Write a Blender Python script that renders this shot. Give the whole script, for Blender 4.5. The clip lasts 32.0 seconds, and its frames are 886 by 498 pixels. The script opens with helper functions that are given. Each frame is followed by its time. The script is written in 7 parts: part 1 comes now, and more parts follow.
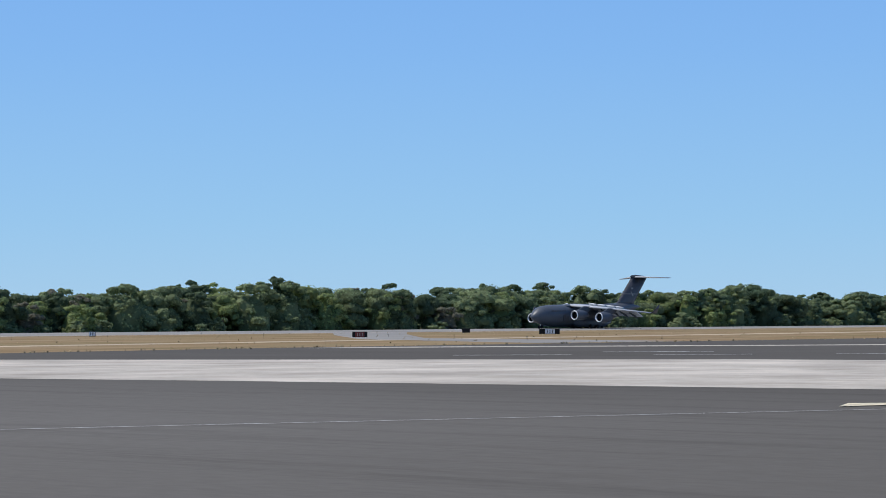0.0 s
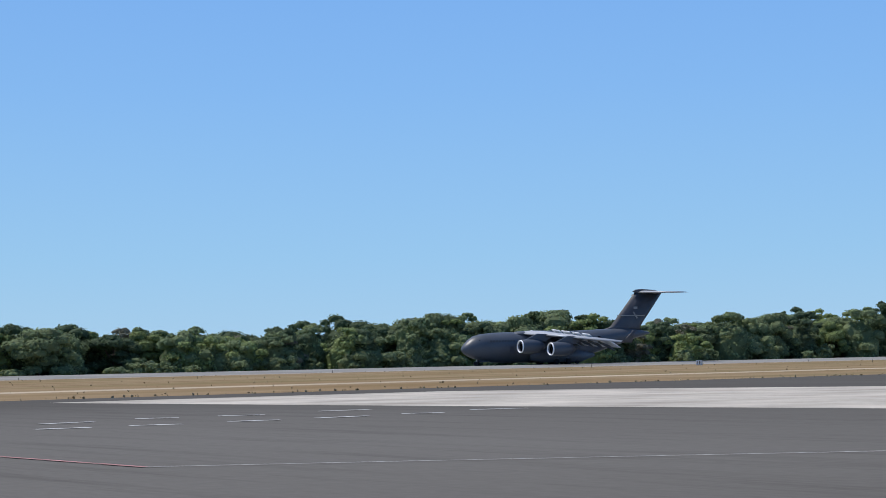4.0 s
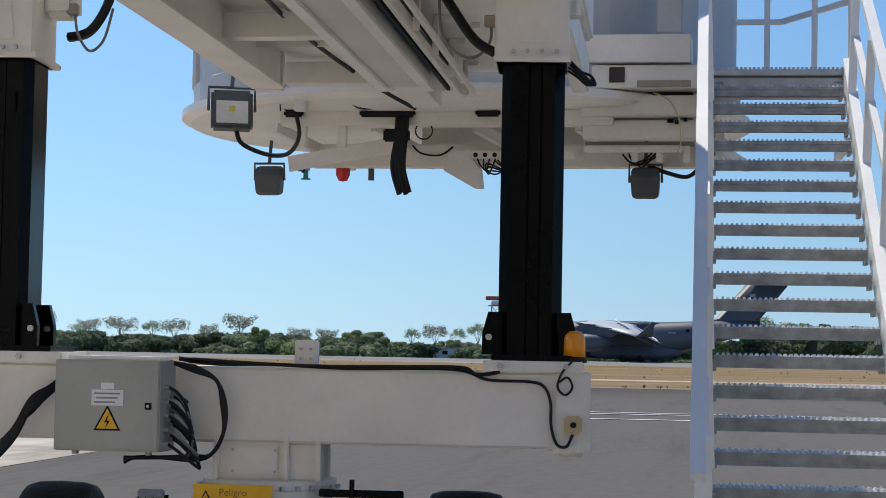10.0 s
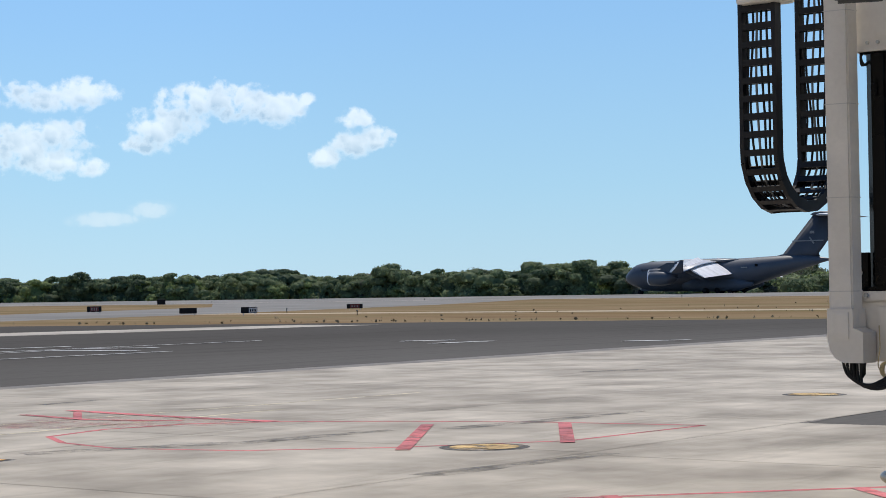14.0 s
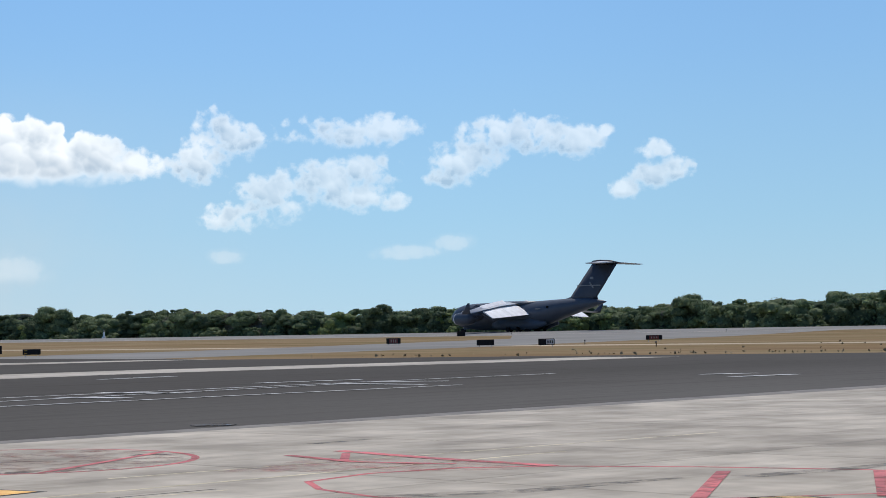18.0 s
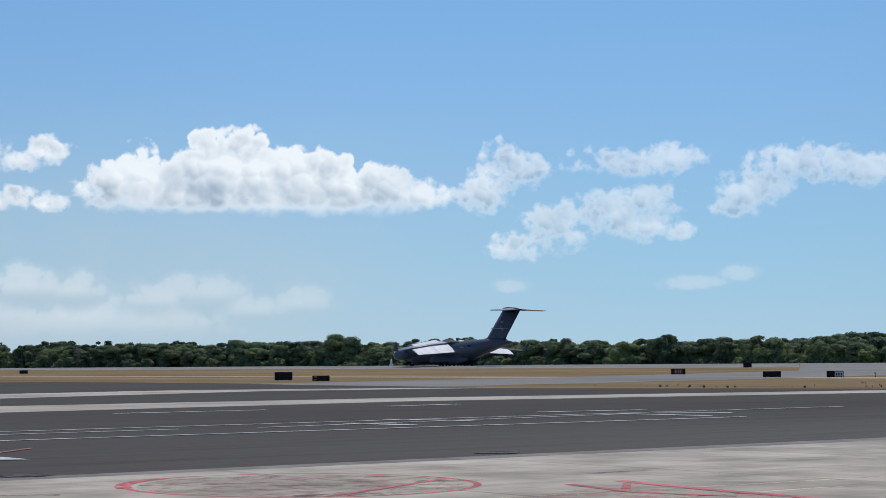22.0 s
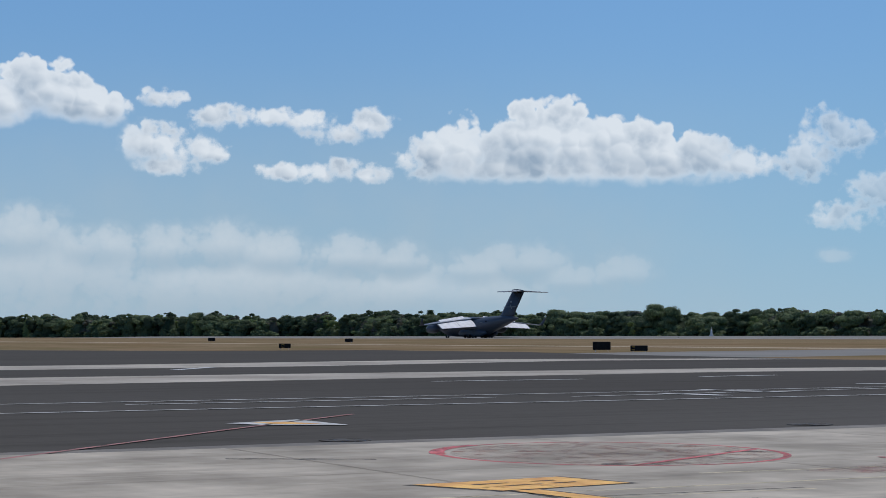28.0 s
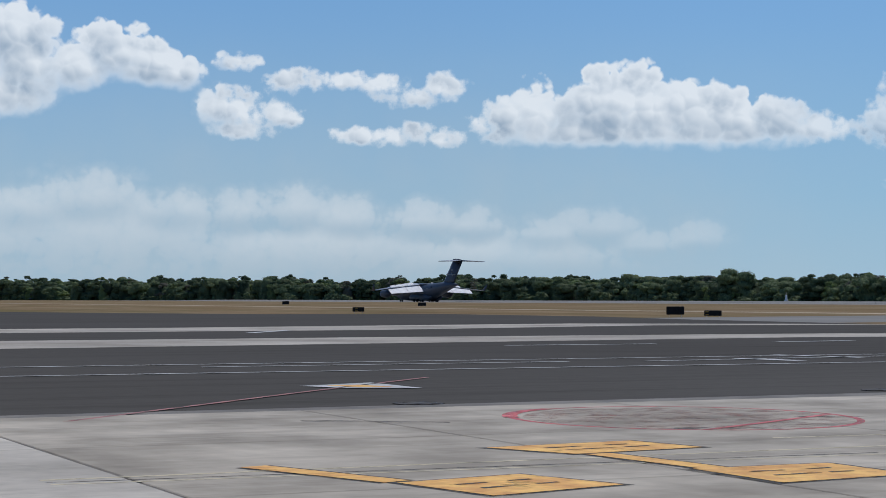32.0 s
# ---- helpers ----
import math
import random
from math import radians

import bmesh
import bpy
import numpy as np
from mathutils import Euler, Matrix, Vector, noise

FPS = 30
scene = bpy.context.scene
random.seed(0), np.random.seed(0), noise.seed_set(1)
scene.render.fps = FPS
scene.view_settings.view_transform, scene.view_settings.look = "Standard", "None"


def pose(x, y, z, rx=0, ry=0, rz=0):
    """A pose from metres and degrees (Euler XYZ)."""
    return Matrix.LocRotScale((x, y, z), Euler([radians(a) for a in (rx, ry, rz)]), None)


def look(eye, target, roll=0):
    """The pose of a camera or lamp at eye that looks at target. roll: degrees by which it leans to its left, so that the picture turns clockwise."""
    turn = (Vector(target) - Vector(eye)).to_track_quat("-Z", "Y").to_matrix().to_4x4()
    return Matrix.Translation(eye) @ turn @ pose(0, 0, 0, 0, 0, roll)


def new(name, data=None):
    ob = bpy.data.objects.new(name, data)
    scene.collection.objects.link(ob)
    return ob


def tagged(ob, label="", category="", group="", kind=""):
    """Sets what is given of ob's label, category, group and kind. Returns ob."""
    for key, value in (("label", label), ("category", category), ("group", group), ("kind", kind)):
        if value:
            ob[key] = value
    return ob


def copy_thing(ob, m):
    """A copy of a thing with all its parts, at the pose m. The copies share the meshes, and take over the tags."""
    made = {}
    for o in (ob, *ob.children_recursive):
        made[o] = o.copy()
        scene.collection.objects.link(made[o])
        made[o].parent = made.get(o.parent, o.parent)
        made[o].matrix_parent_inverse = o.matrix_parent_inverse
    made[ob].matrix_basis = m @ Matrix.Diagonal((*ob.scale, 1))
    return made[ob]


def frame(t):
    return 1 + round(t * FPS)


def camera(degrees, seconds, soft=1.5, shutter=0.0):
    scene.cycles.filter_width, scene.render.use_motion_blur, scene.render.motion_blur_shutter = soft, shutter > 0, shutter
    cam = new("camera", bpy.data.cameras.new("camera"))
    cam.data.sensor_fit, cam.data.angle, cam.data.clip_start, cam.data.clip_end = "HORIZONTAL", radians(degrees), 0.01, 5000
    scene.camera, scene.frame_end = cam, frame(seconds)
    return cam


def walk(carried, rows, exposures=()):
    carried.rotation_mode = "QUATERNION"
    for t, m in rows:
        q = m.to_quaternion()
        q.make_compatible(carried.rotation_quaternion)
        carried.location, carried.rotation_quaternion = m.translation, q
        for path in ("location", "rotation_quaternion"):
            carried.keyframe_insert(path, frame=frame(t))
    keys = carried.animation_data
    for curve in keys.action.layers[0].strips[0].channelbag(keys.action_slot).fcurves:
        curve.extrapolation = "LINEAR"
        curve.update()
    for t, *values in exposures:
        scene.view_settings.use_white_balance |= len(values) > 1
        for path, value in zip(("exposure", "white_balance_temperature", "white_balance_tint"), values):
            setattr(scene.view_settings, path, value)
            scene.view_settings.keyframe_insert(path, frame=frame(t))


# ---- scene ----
cam = camera(25.97, 32.0, soft=0.82)


def aim(x, y, z, yaw, pitch, lean):
    """A camera pose from a place and degrees of turn to the left of +x, of tilt and of lean."""
    a, b = radians(yaw), radians(pitch)
    return look((x, y, z), (x + 10 * math.cos(a) * math.cos(b), y + 10 * math.sin(a) * math.cos(b), z + 10 * math.sin(b)), lean)


# seconds, x, y, z, turn, tilt, lean
PATH = [
    (0.0, 0.52, 0.15, 1.70, 37.950, 2.268, -0.36),
    (0.5, 0.52, 0.14, 1.70, 40.070, 2.817, 0.12),
    (1.0, 0.52, 0.13, 1.70, 42.917, 2.968, 0.15),
    (1.5, 0.49, 0.12, 1.70, 43.560, 3.041, 0.54),
    (2.0, 0.43, 0.12, 1.70, 44.983, 3.063, 0.48),
    (2.5, 0.37, 0.12, 1.70, 47.979, 2.886, 0.42),
    (3.0, 0.29, 0.14, 1.70, 51.372, 3.126, 0.53),
    (3.5, 0.26, 0.12, 1.70, 52.874, 3.314, -0.32),
    (4.0, 0.21, 0.13, 1.70, 55.783, 3.337, -1.17),
    (4.5, 0.21, 0.11, 1.70, 59.816, 3.208, 0.30),
    (6.5, 0.19, 0.05, 1.70, 71.641, 3.387, -0.08),
    (7.0, 0.08, 0.09, 1.70, 73.740, 3.677, -0.83),
    (7.5, 0.00, 0.06, 1.70, 76.650, 3.874, -0.98),
    (8.0, -0.07, 0.09, 1.70, 79.331, 3.740, -1.51),
    (8.5, -0.10, 0.19, 1.70, 84.257, 3.547, -1.23),
    (9.0, -0.10, 0.19, 1.70, 89.276, 3.224, -0.35),
    (9.5, -0.10, 0.19, 1.70, 96.532, 3.484, 0.74),
    (10.0, -0.10, 0.19, 1.70, 98.721, 3.054, 1.11),
    (10.5, -0.10, 0.19, 1.70, 100.900, 3.245, 0.30),
    (11.0, -0.10, 0.19, 1.70, 103.420, 2.710, -0.65),
    (11.5, 0.20, -0.86, 1.70, 105.633, 2.731, -1.36),
    (12.0, 0.47, -1.37, 1.70, 109.731, 2.615, -1.11),
    (12.5, 0.78, -1.70, 1.70, 114.729, 2.105, -1.75),
    (13.0, 0.95, -1.67, 1.70, 119.288, 1.159, -1.49),
    (13.5, 1.19, -1.72, 1.70, 123.990, 1.021, -1.43),
    (14.0, 1.35, -1.66, 1.70, 127.993, 1.273, -0.90),
    (14.5, 1.37, -1.65, 1.70, 128.368, 1.223, -1.00),
    (16.5, -0.00, 0.24, 1.70, 131.069, 2.454, -1.13),
    (17.0, -0.04, 0.21, 1.70, 133.713, 2.496, -0.85),
    (17.5, -0.05, 0.20, 1.70, 135.788, 2.456, -1.11),
    (18.0, -0.03, 0.21, 1.70, 136.914, 2.358, -1.10),
    (18.5, -0.05, 0.20, 1.70, 137.952, 2.554, -0.90),
    (19.0, -0.03, 0.19, 1.70, 139.362, 3.109, -0.74),
    (19.5, 0.02, 0.16, 1.70, 140.618, 3.576, -0.62),
    (20.0, 0.05, 0.11, 1.70, 141.827, 3.761, -0.31),
    (20.5, 0.07, 0.07, 1.70, 143.037, 3.672, -0.55),
    (21.0, 0.09, 0.12, 1.70, 144.111, 3.747, -0.68),
    (21.5, 0.09, 0.12, 1.70, 144.524, 3.611, -0.58),
    (22.0, 0.10, 0.16, 1.70, 145.388, 3.354, -0.51),
    (22.5, 0.08, 0.23, 1.70, 146.027, 3.057, -0.12),
    (23.0, 0.08, 0.23, 1.70, 146.497, 3.016, -0.12),
    (23.5, 0.04, 0.22, 1.70, 147.220, 3.136, -0.01),
    (24.0, 0.04, 0.23, 1.70, 148.885, 2.987, -0.48),
    (24.5, 0.07, 0.27, 1.70, 150.944, 2.157, -1.05),
    (25.0, 0.10, 0.33, 1.70, 152.856, 2.578, -0.20),
    (25.5, 0.16, 0.34, 1.70, 153.522, 3.370, 0.25),
    (27.5, 0.40, 0.16, 1.70, 153.950, 2.433, -0.22),
    (28.0, 0.42, 0.15, 1.70, 154.911, 2.515, -0.23),
    (28.5, 0.46, 0.17, 1.70, 155.256, 2.486, -0.41),
    (29.0, 0.49, 0.14, 1.70, 155.721, 2.511, -0.49),
    (29.5, 0.49, 0.13, 1.70, 156.283, 2.413, -0.55),
    (30.0, 0.47, 0.15, 1.70, 156.501, 2.337, -0.48),
    (30.5, 0.50, 0.13, 1.70, 156.458, 2.214, -0.41),
    (31.0, 0.52, 0.13, 1.70, 156.682, 2.002, -0.18),
    (31.5, 0.54, 0.13, 1.70, 156.964, 1.825, -0.20),
    (32.0, 0.54, 0.09, 1.70, 157.100, 1.450, -0.03),
]
walk(cam, [(r[0], aim(*r[1:])) for r in PATH], exposures=[(0, -0.09, 6500), (4, -0.08, 6500), (7, 0.04, 6550), (9.5, -0.03, 6700), (11, -0.13, 6760), (14, -0.30, 6800), (19, -0.48, 6560), (24, -0.74, 6400), (28, -0.90, 6280), (32, -0.87, 6260)])

# ---- light ----
SUN_AZ, SUN_EL = 122.0, 60.0
world = bpy.data.worlds.new("sky")
scene.world = world
world.use_nodes = True
wn, wl = world.node_tree.nodes, world.node_tree.links
wn.clear()


def wmath(op, a, b=None, c=None, clamp=False):
    n = wn.new("ShaderNodeMath")
    n.operation, n.use_clamp = op, clamp
    for i, v in enumerate((a, b, c)):
        if v is None:
            continue
        if isinstance(v, (int, float)):
            n.inputs[i].default_value = v
        else:
            wl.new(v, n.inputs[i])
    return n.outputs[0]


def wmix(fac, a, b):
    n = wn.new("ShaderNodeMix")
    n.data_type = "RGBA"
    for key, v in (("Factor", fac), ("A", a), ("B", b)):
        if isinstance(v, (int, float, tuple)):
            n.inputs[key if key == "Factor" else (6 if key == "A" else 7)].default_value = v
        else:
            wl.new(v, n.inputs[0 if key == "Factor" else (6 if key == "A" else 7)])
    return n.outputs[2]


def wsmooth(v, lo, hi):
    n = wn.new("ShaderNodeMapRange")
    n.interpolation_type = "SMOOTHSTEP"
    n.inputs["From Min"].default_value, n.inputs["From Max"].default_value = lo, hi
    wl.new(v, n.inputs["Value"])
    return n.outputs[0]


sky = wn.new("ShaderNodeTexSky")
sky.sky_type, sky.sun_disc = "NISHITA", False
sky.sun_elevation, sky.sun_rotation = radians(SUN_EL), radians(90 - SUN_AZ)
sky.air_density, sky.dust_density, sky.ozone_density = 1.0, 0.0, 3.0
dim = wn.new("ShaderNodeVectorMath")
dim.operation = "SCALE"
dim.inputs["Scale"].default_value = 0.11
wl.new(sky.outputs[0], dim.inputs[0])
away = wn.new("ShaderNodeTexCoord")
sep = wn.new("ShaderNodeSeparateXYZ")
wl.new(away.outputs["Generated"], sep.inputs[0])
tint = wn.new("ShaderNodeValToRGB")
stops = ((0.0, (0.40, 0.63, 0.84, 1)), (0.055, (0.325, 0.585, 0.86, 1)), (0.14, (0.25, 0.50, 0.88, 1)), (0.25, (0.185, 0.41, 0.86, 1)), (0.40, (0.10, 0.25, 0.58, 1)), (1.0, (0.045, 0.12, 0.32, 1)))
for k, (pos, col) in enumerate(stops):
    el = tint.color_ramp.elements[0] if k == 0 else (tint.color_ramp.elements[1] if k == 1 else tint.color_ramp.elements.new(pos))
    el.position, el.color = pos, col
wl.new(sep.outputs["Z"], tint.inputs[0])
clear = wmix(0.92, dim.outputs[0], tint.outputs[0])

# cumulus: soft-edged heaps at the directions in which they stand; turn, height, half-width, half-height in degrees
turn = wmath("SUBTRACT", wmath("MULTIPLY", wmath("ARCTAN2", sep.outputs["Y"], sep.outputs["X"]), 57.29578), 1.4)
height = wmath("MULTIPLY", wmath("ARCSINE", sep.outputs["Z"]), 57.29578)
place = wn.new("ShaderNodeCombineXYZ")
wl.new(turn, place.inputs[0])
wl.new(height, place.inputs[1])
MAIN_HEAP = [(153.87, 5.3, 1.05, 0.76), (152.52, 5.55, 1.35, 1.05), (151.18, 5.76, 1.52, 1.15), (149.83, 5.76, 1.6, 1.18), (148.65, 5.54, 1.35, 1.11), (147.64, 5.28, 1.26, 0.88), (146.71, 5.36, 1.01, 0.84), (145.78, 5.14, 1.18, 0.76), (144.6, 5.02, 1.1, 0.51), (143.79, 5.01, 0.59, 0.3), (151.18, 4.95, 3.2, 0.47), (147.81, 4.86, 2.87, 0.37), (142.27, 6.27, 0.54, 0.4), (141.9, 5.6, 1.18, 0.64), (142.75, 5.06, 0.93, 0.76), (141.14, 5.85, 0.47, 0.3)]
EAST_HEAPS = [(139.31, 5.94, 1.26, 0.44), (138.13, 5.81, 1.35, 0.42), (137.03, 6.01, 0.84, 0.51), (140.34, 4.01, 1.35, 0.76), (141.53, 3.43, 1.18, 0.47), (138.99, 4.42, 1.52, 0.67), (137.8, 4.75, 1.18, 0.51), (138.15, 3.99, 1.18, 0.51), (136.97, 3.81, 0.51, 0.3), (133.58, 5.77, 1.35, 0.54), (132.4, 5.63, 1.52, 0.61), (131.39, 5.45, 0.84, 0.51), (135.1, 4.89, 1.01, 0.67), (134.43, 5.31, 1.01, 0.59), (135.61, 4.56, 0.59, 0.42), (129.15, 5.2, 0.59, 0.34), (128.57, 4.61, 0.64, 0.37), (129.24, 4.45, 0.84, 0.47), (130.01, 4.07, 0.59, 0.37), (130.54, 5.81, 0.3, 0.2)]
WEST_HEAPS = [(170.27, 7.04, 1.85, 1.52), (168.24, 7.46, 1.26, 1.18), (167.91, 6.7, 1.1, 1.01), (168.67, 5.94, 1.52, 0.67), (165.46, 7.29, 1.35, 0.84), (166.39, 6.78, 1.01, 0.76), (164.36, 6.95, 1.18, 0.71), (163.52, 6.7, 0.76, 0.59), (161.84, 7.0, 0.76, 0.3), (162.26, 7.24, 0.3, 0.2), (162.17, 5.69, 0.93, 0.67), (161.33, 5.52, 1.18, 0.64), (160.49, 5.43, 0.71, 0.42), (161.67, 4.98, 1.01, 0.34), (160.15, 6.44, 0.93, 0.42), (158.63, 6.49, 0.84, 0.3), (157.28, 6.36, 1.01, 0.37), (156.78, 6.02, 1.01, 0.4), (155.6, 6.27, 0.76, 0.44), (157.96, 4.84, 1.01, 0.34), (156.78, 4.87, 1.01, 0.37), (155.6, 4.79, 0.59, 0.34)]
HEAPS = MAIN_HEAP + EAST_HEAPS + WEST_HEAPS
VEILS = [(166.22, 2.91, 2.02, 0.88), (167.91, 2.65, 1.85, 0.84), (163.86, 2.62, 1.69, 0.71), (160.15, 2.62, 1.18, 0.81), (161.84, 2.57, 1.52, 0.67), (158.47, 2.4, 1.52, 0.67), (156.44, 2.34, 1.52, 0.61), (154.76, 2.23, 1.01, 0.54), (151.05, 2.14, 1.35, 0.57), (152.73, 1.97, 1.52, 0.51), (148.18, 1.83, 1.01, 0.51), (149.53, 1.67, 1.52, 0.44), (165.89, 1.81, 6.07, 1.35), (159.48, 1.47, 5.73, 1.01), (153.74, 1.3, 5.06, 0.76), (136.52, 2.26, 1.26, 0.22), (135.17, 2.5, 0.67, 0.27), (142.0, 2.22, 0.51, 0.24)]


def heap_field(heaps, up=0.0):
    """How deep inside the heaps a direction lies; up: looked at that many degrees higher."""
    total = None
    for a, e, w, h in heaps:
        v = wn.new("ShaderNodeVectorMath")
        v.operation = "MULTIPLY_ADD"
        v.inputs[1].default_value, v.inputs[2].default_value = (1 / w, 1 / h, 0), (-a / w, (up - e) / h, 0)
        wl.new(place.outputs[0], v.inputs[0])
        d = wn.new("ShaderNodeVectorMath")
        d.operation = "DOT_PRODUCT"
        wl.new(v.outputs[0], d.inputs[0])
        wl.new(v.outputs[0], d.inputs[1])
        one = wmath("SUBTRACT", 1.0, d.outputs["Value"])
        total = one if total is None else wmath("SMOOTH_MAX", total, one, 0.5)
    return total


def lumps(offset, scale, detail):
    v = wn.new("ShaderNodeVectorMath")
    v.operation = "ADD"
    v.inputs[1].default_value = offset
    wl.new(place.outputs[0], v.inputs[0])
    n = wn.new("ShaderNodeTexNoise")
    n.inputs["Scale"].default_value, n.inputs["Detail"].default_value, n.inputs["Roughness"].default_value = scale, detail, 0.55
    wl.new(v.outputs[0], n.inputs["Vector"])
    return n.outputs["Fac"]


def billows(offset, scale):
    """Round heads of cloud: domes about scattered points."""
    v = wn.new("ShaderNodeVectorMath")
    v.operation = "ADD"
    v.inputs[1].default_value = offset
    wl.new(bent, v.inputs[0])
    n = wn.new("ShaderNodeTexVoronoi")
    n.feature, n.voronoi_dimensions = "SMOOTH_F1", "2D"
    n.inputs["Scale"].default_value, n.inputs["Smoothness"].default_value = scale, 0.3
    wl.new(v.outputs[0], n.inputs["Vector"])
    return wmath("SUBTRACT", 0.6, wmath("MULTIPLY", n.outputs["Distance"], n.outputs["Distance"]))


fine = wn.new("ShaderNodeTexNoise")
fine.inputs["Scale"].default_value, fine.inputs["Detail"].default_value = 1.6, 2.5
wl.new(place.outputs[0], fine.inputs["Vector"])
shift = wn.new("ShaderNodeVectorMath")
shift.operation = "MULTIPLY_ADD"
shift.inputs[1].default_value = (0.42, 0.34, 0)
wl.new(fine.outputs["Color"], shift.inputs[0])
wl.new(place.outputs[0], shift.inputs[2])
bent = shift.outputs[0]
rough = lumps((0, 0, 3.1), 1.3, 5)
broad = lumps((4, 0, 7.7), 0.45, 3)
big, big_up = billows((0, 0, 0), 0.80), billows((-0.13, 0.20, 0), 0.80)
small, small_up = billows((3.3, 1.7, 0), 2.3), billows((3.24, 1.79, 0), 2.3)
tiny = billows((7.1, 4.2, 0), 5.2)
heap_base, heap_up = heap_field(HEAPS), heap_field(HEAPS, 0.40)
# 1 on the underside of a heap, 0 at its top
under = wsmooth(wmath("SUBTRACT", heap_up, heap_base), -0.6, 0.7)
swell = wmath("MULTIPLY_ADD", tiny, 0.26, wmath("MULTIPLY_ADD", small, 0.80, wmath("MULTIPLY_ADD", big, 1.1, wmath("MULTIPLY_ADD", rough, 1.2, -1.42))))
# the smaller clouds are torn and thin
torn = wmath("ADD", wmath("SUBTRACT", 1.0, wsmooth(turn, 144.2, 146.2)), wmath("MULTIPLY", wsmooth(turn, 153.2, 154.6), wmath("SUBTRACT", 1.0, wsmooth(turn, 161.5, 163.5))))
wisp = wmath("MULTIPLY_ADD", lumps((2, 5, 1.3), 2.4, 7), 3.4, -1.9)
heaps = wmath("MULTIPLY_ADD", wmath("MULTIPLY", torn, wisp), 0.85, wmath("MULTIPLY_ADD", swell, wmath("MULTIPLY_ADD", under, -0.45, 1.0), heap_base))
veils = wmath("MULTIPLY_ADD", tiny, 0.35, wmath("MULTIPLY_ADD", small, 0.8, wmath("MULTIPLY_ADD", big, 1.0, wmath("MULTIPLY_ADD", rough, 1.6, wmath("ADD", heap_field(VEILS), -1.7)))))
# slopes that fall towards the sun are bright, the others and the thick low parts grey
slope_lit = wmath("MULTIPLY_ADD", wmath("SUBTRACT", small, small_up), 0.32, wmath("MULTIPLY", wmath("SUBTRACT", big, big_up), 1.05))
thick = wsmooth(heaps, 0.15, 1.15)
grey = wmath("MULTIPLY", wmath("MULTIPLY_ADD", under, 0.75, 0.36), wmath("MULTIPLY_ADD", broad, 1.8, 0.05))
shade = wmath("MULTIPLY", thick, wmath("MULTIPLY_ADD", slope_lit, -2.4, grey), clamp=True)
cloud_col = wmix(shade, (1.40, 1.47, 1.53, 1), (0.58, 0.735, 0.915, 1))
# a bright thin haze on the side of the sun where the clouds stand
glare = wmath("MULTIPLY_ADD", wsmooth(turn, 146, 158), -0.07, wmath("MULTIPLY_ADD", wsmooth(turn, 124, 137), 0.07, wmath("MULTIPLY_ADD", wsmooth(turn, 82, 114), 0.32, 1.02)))
bright = wn.new("ShaderNodeVectorMath")
bright.operation = "SCALE"
wl.new(clear, bright.inputs[0])
wl.new(glare, bright.inputs["Scale"])
# bluer away from the sun, a little warmer towards it
hue = wmix(wsmooth(turn, 55, 110), (0.94, 0.99, 1.04, 1), (0.995, 1.005, 0.97, 1))
tinted = wn.new("ShaderNodeVectorMath")
tinted.operation = "MULTIPLY"
wl.new(bright.outputs[0], tinted.inputs[0])
wl.new(hue, tinted.inputs[1])
milk = wmath("MULTIPLY", wmath("MULTIPLY", wsmooth(turn, 136, 154), wsmooth(wmath("MULTIPLY", height, -1.0), -9.5, -0.8)), wmath("MULTIPLY_ADD", broad, 0.5, 0.22))
sky_col = wmix(milk, tinted.outputs[0], (0.78, 0.92, 1.01, 1))
crisp = wsmooth(veils, 0.0, 0.55)
dull = wsmooth(veils, -0.9, 1.6)
# the far bank: bright heads, fading into haze below
veil_base = heap_field(VEILS)
foot = wsmooth(wmath("SUBTRACT", heap_field(VEILS, 0.4), veil_base), -0.5, 0.7)
sky_col = wmix(wmath("MULTIPLY", wmath("MULTIPLY_ADD", crisp, 0.30, wmath("MULTIPLY", dull, 0.62)), wmath("MULTIPLY", wmath("MULTIPLY_ADD", foot, -0.42, 0.80), wmath("MULTIPLY_ADD", wsmooth(turn, 146, 160), 0.42, 0.52))), sky_col, wmix(foot, (1.14, 1.24, 1.31, 1), (0.79, 0.92, 1.04, 1)))
edge_top, edge_low = wmath("ADD", wmath("MULTIPLY", wsmooth(heaps, -0.04, 0.30), wmath("SUBTRACT", 1.0, torn)), wmath("MULTIPLY", wsmooth(heaps, -0.25, 0.75), torn)), wsmooth(heaps, -0.30, 1.0)
cover = wmath("ADD", wmath("MULTIPLY", edge_top, wmath("SUBTRACT", 1.0, under)), wmath("MULTIPLY", edge_low, under))
dense = wmath("MULTIPLY_ADD", wsmooth(turn, 140, 147), 0.38, 0.54)
sky_col = wmix(wmath("MULTIPLY", cover, dense), sky_col, cloud_col)
sky_bg = wn.new("ShaderNodeBackground")
sky_bg.inputs["Strength"].default_value = 1.0
wl.new(sky_col, sky_bg.inputs["Color"])
w_out = wn.new("ShaderNodeOutputWorld")
wl.new(sky_bg.outputs[0], w_out.inputs["Surface"])
sun = new("sun", bpy.data.lights.new("sun", "SUN"))
sun.data.energy, sun.data.angle, sun.data.color = 4.3, radians(0.53), (1.0, 0.95, 0.88)
sun.matrix_world = look((math.cos(radians(SUN_AZ)) * math.cos(radians(SUN_EL)) * 100, math.sin(radians(SUN_AZ)) * math.cos(radians(SUN_EL)) * 100, math.sin(radians(SUN_EL)) * 100), (0, 0, 0))


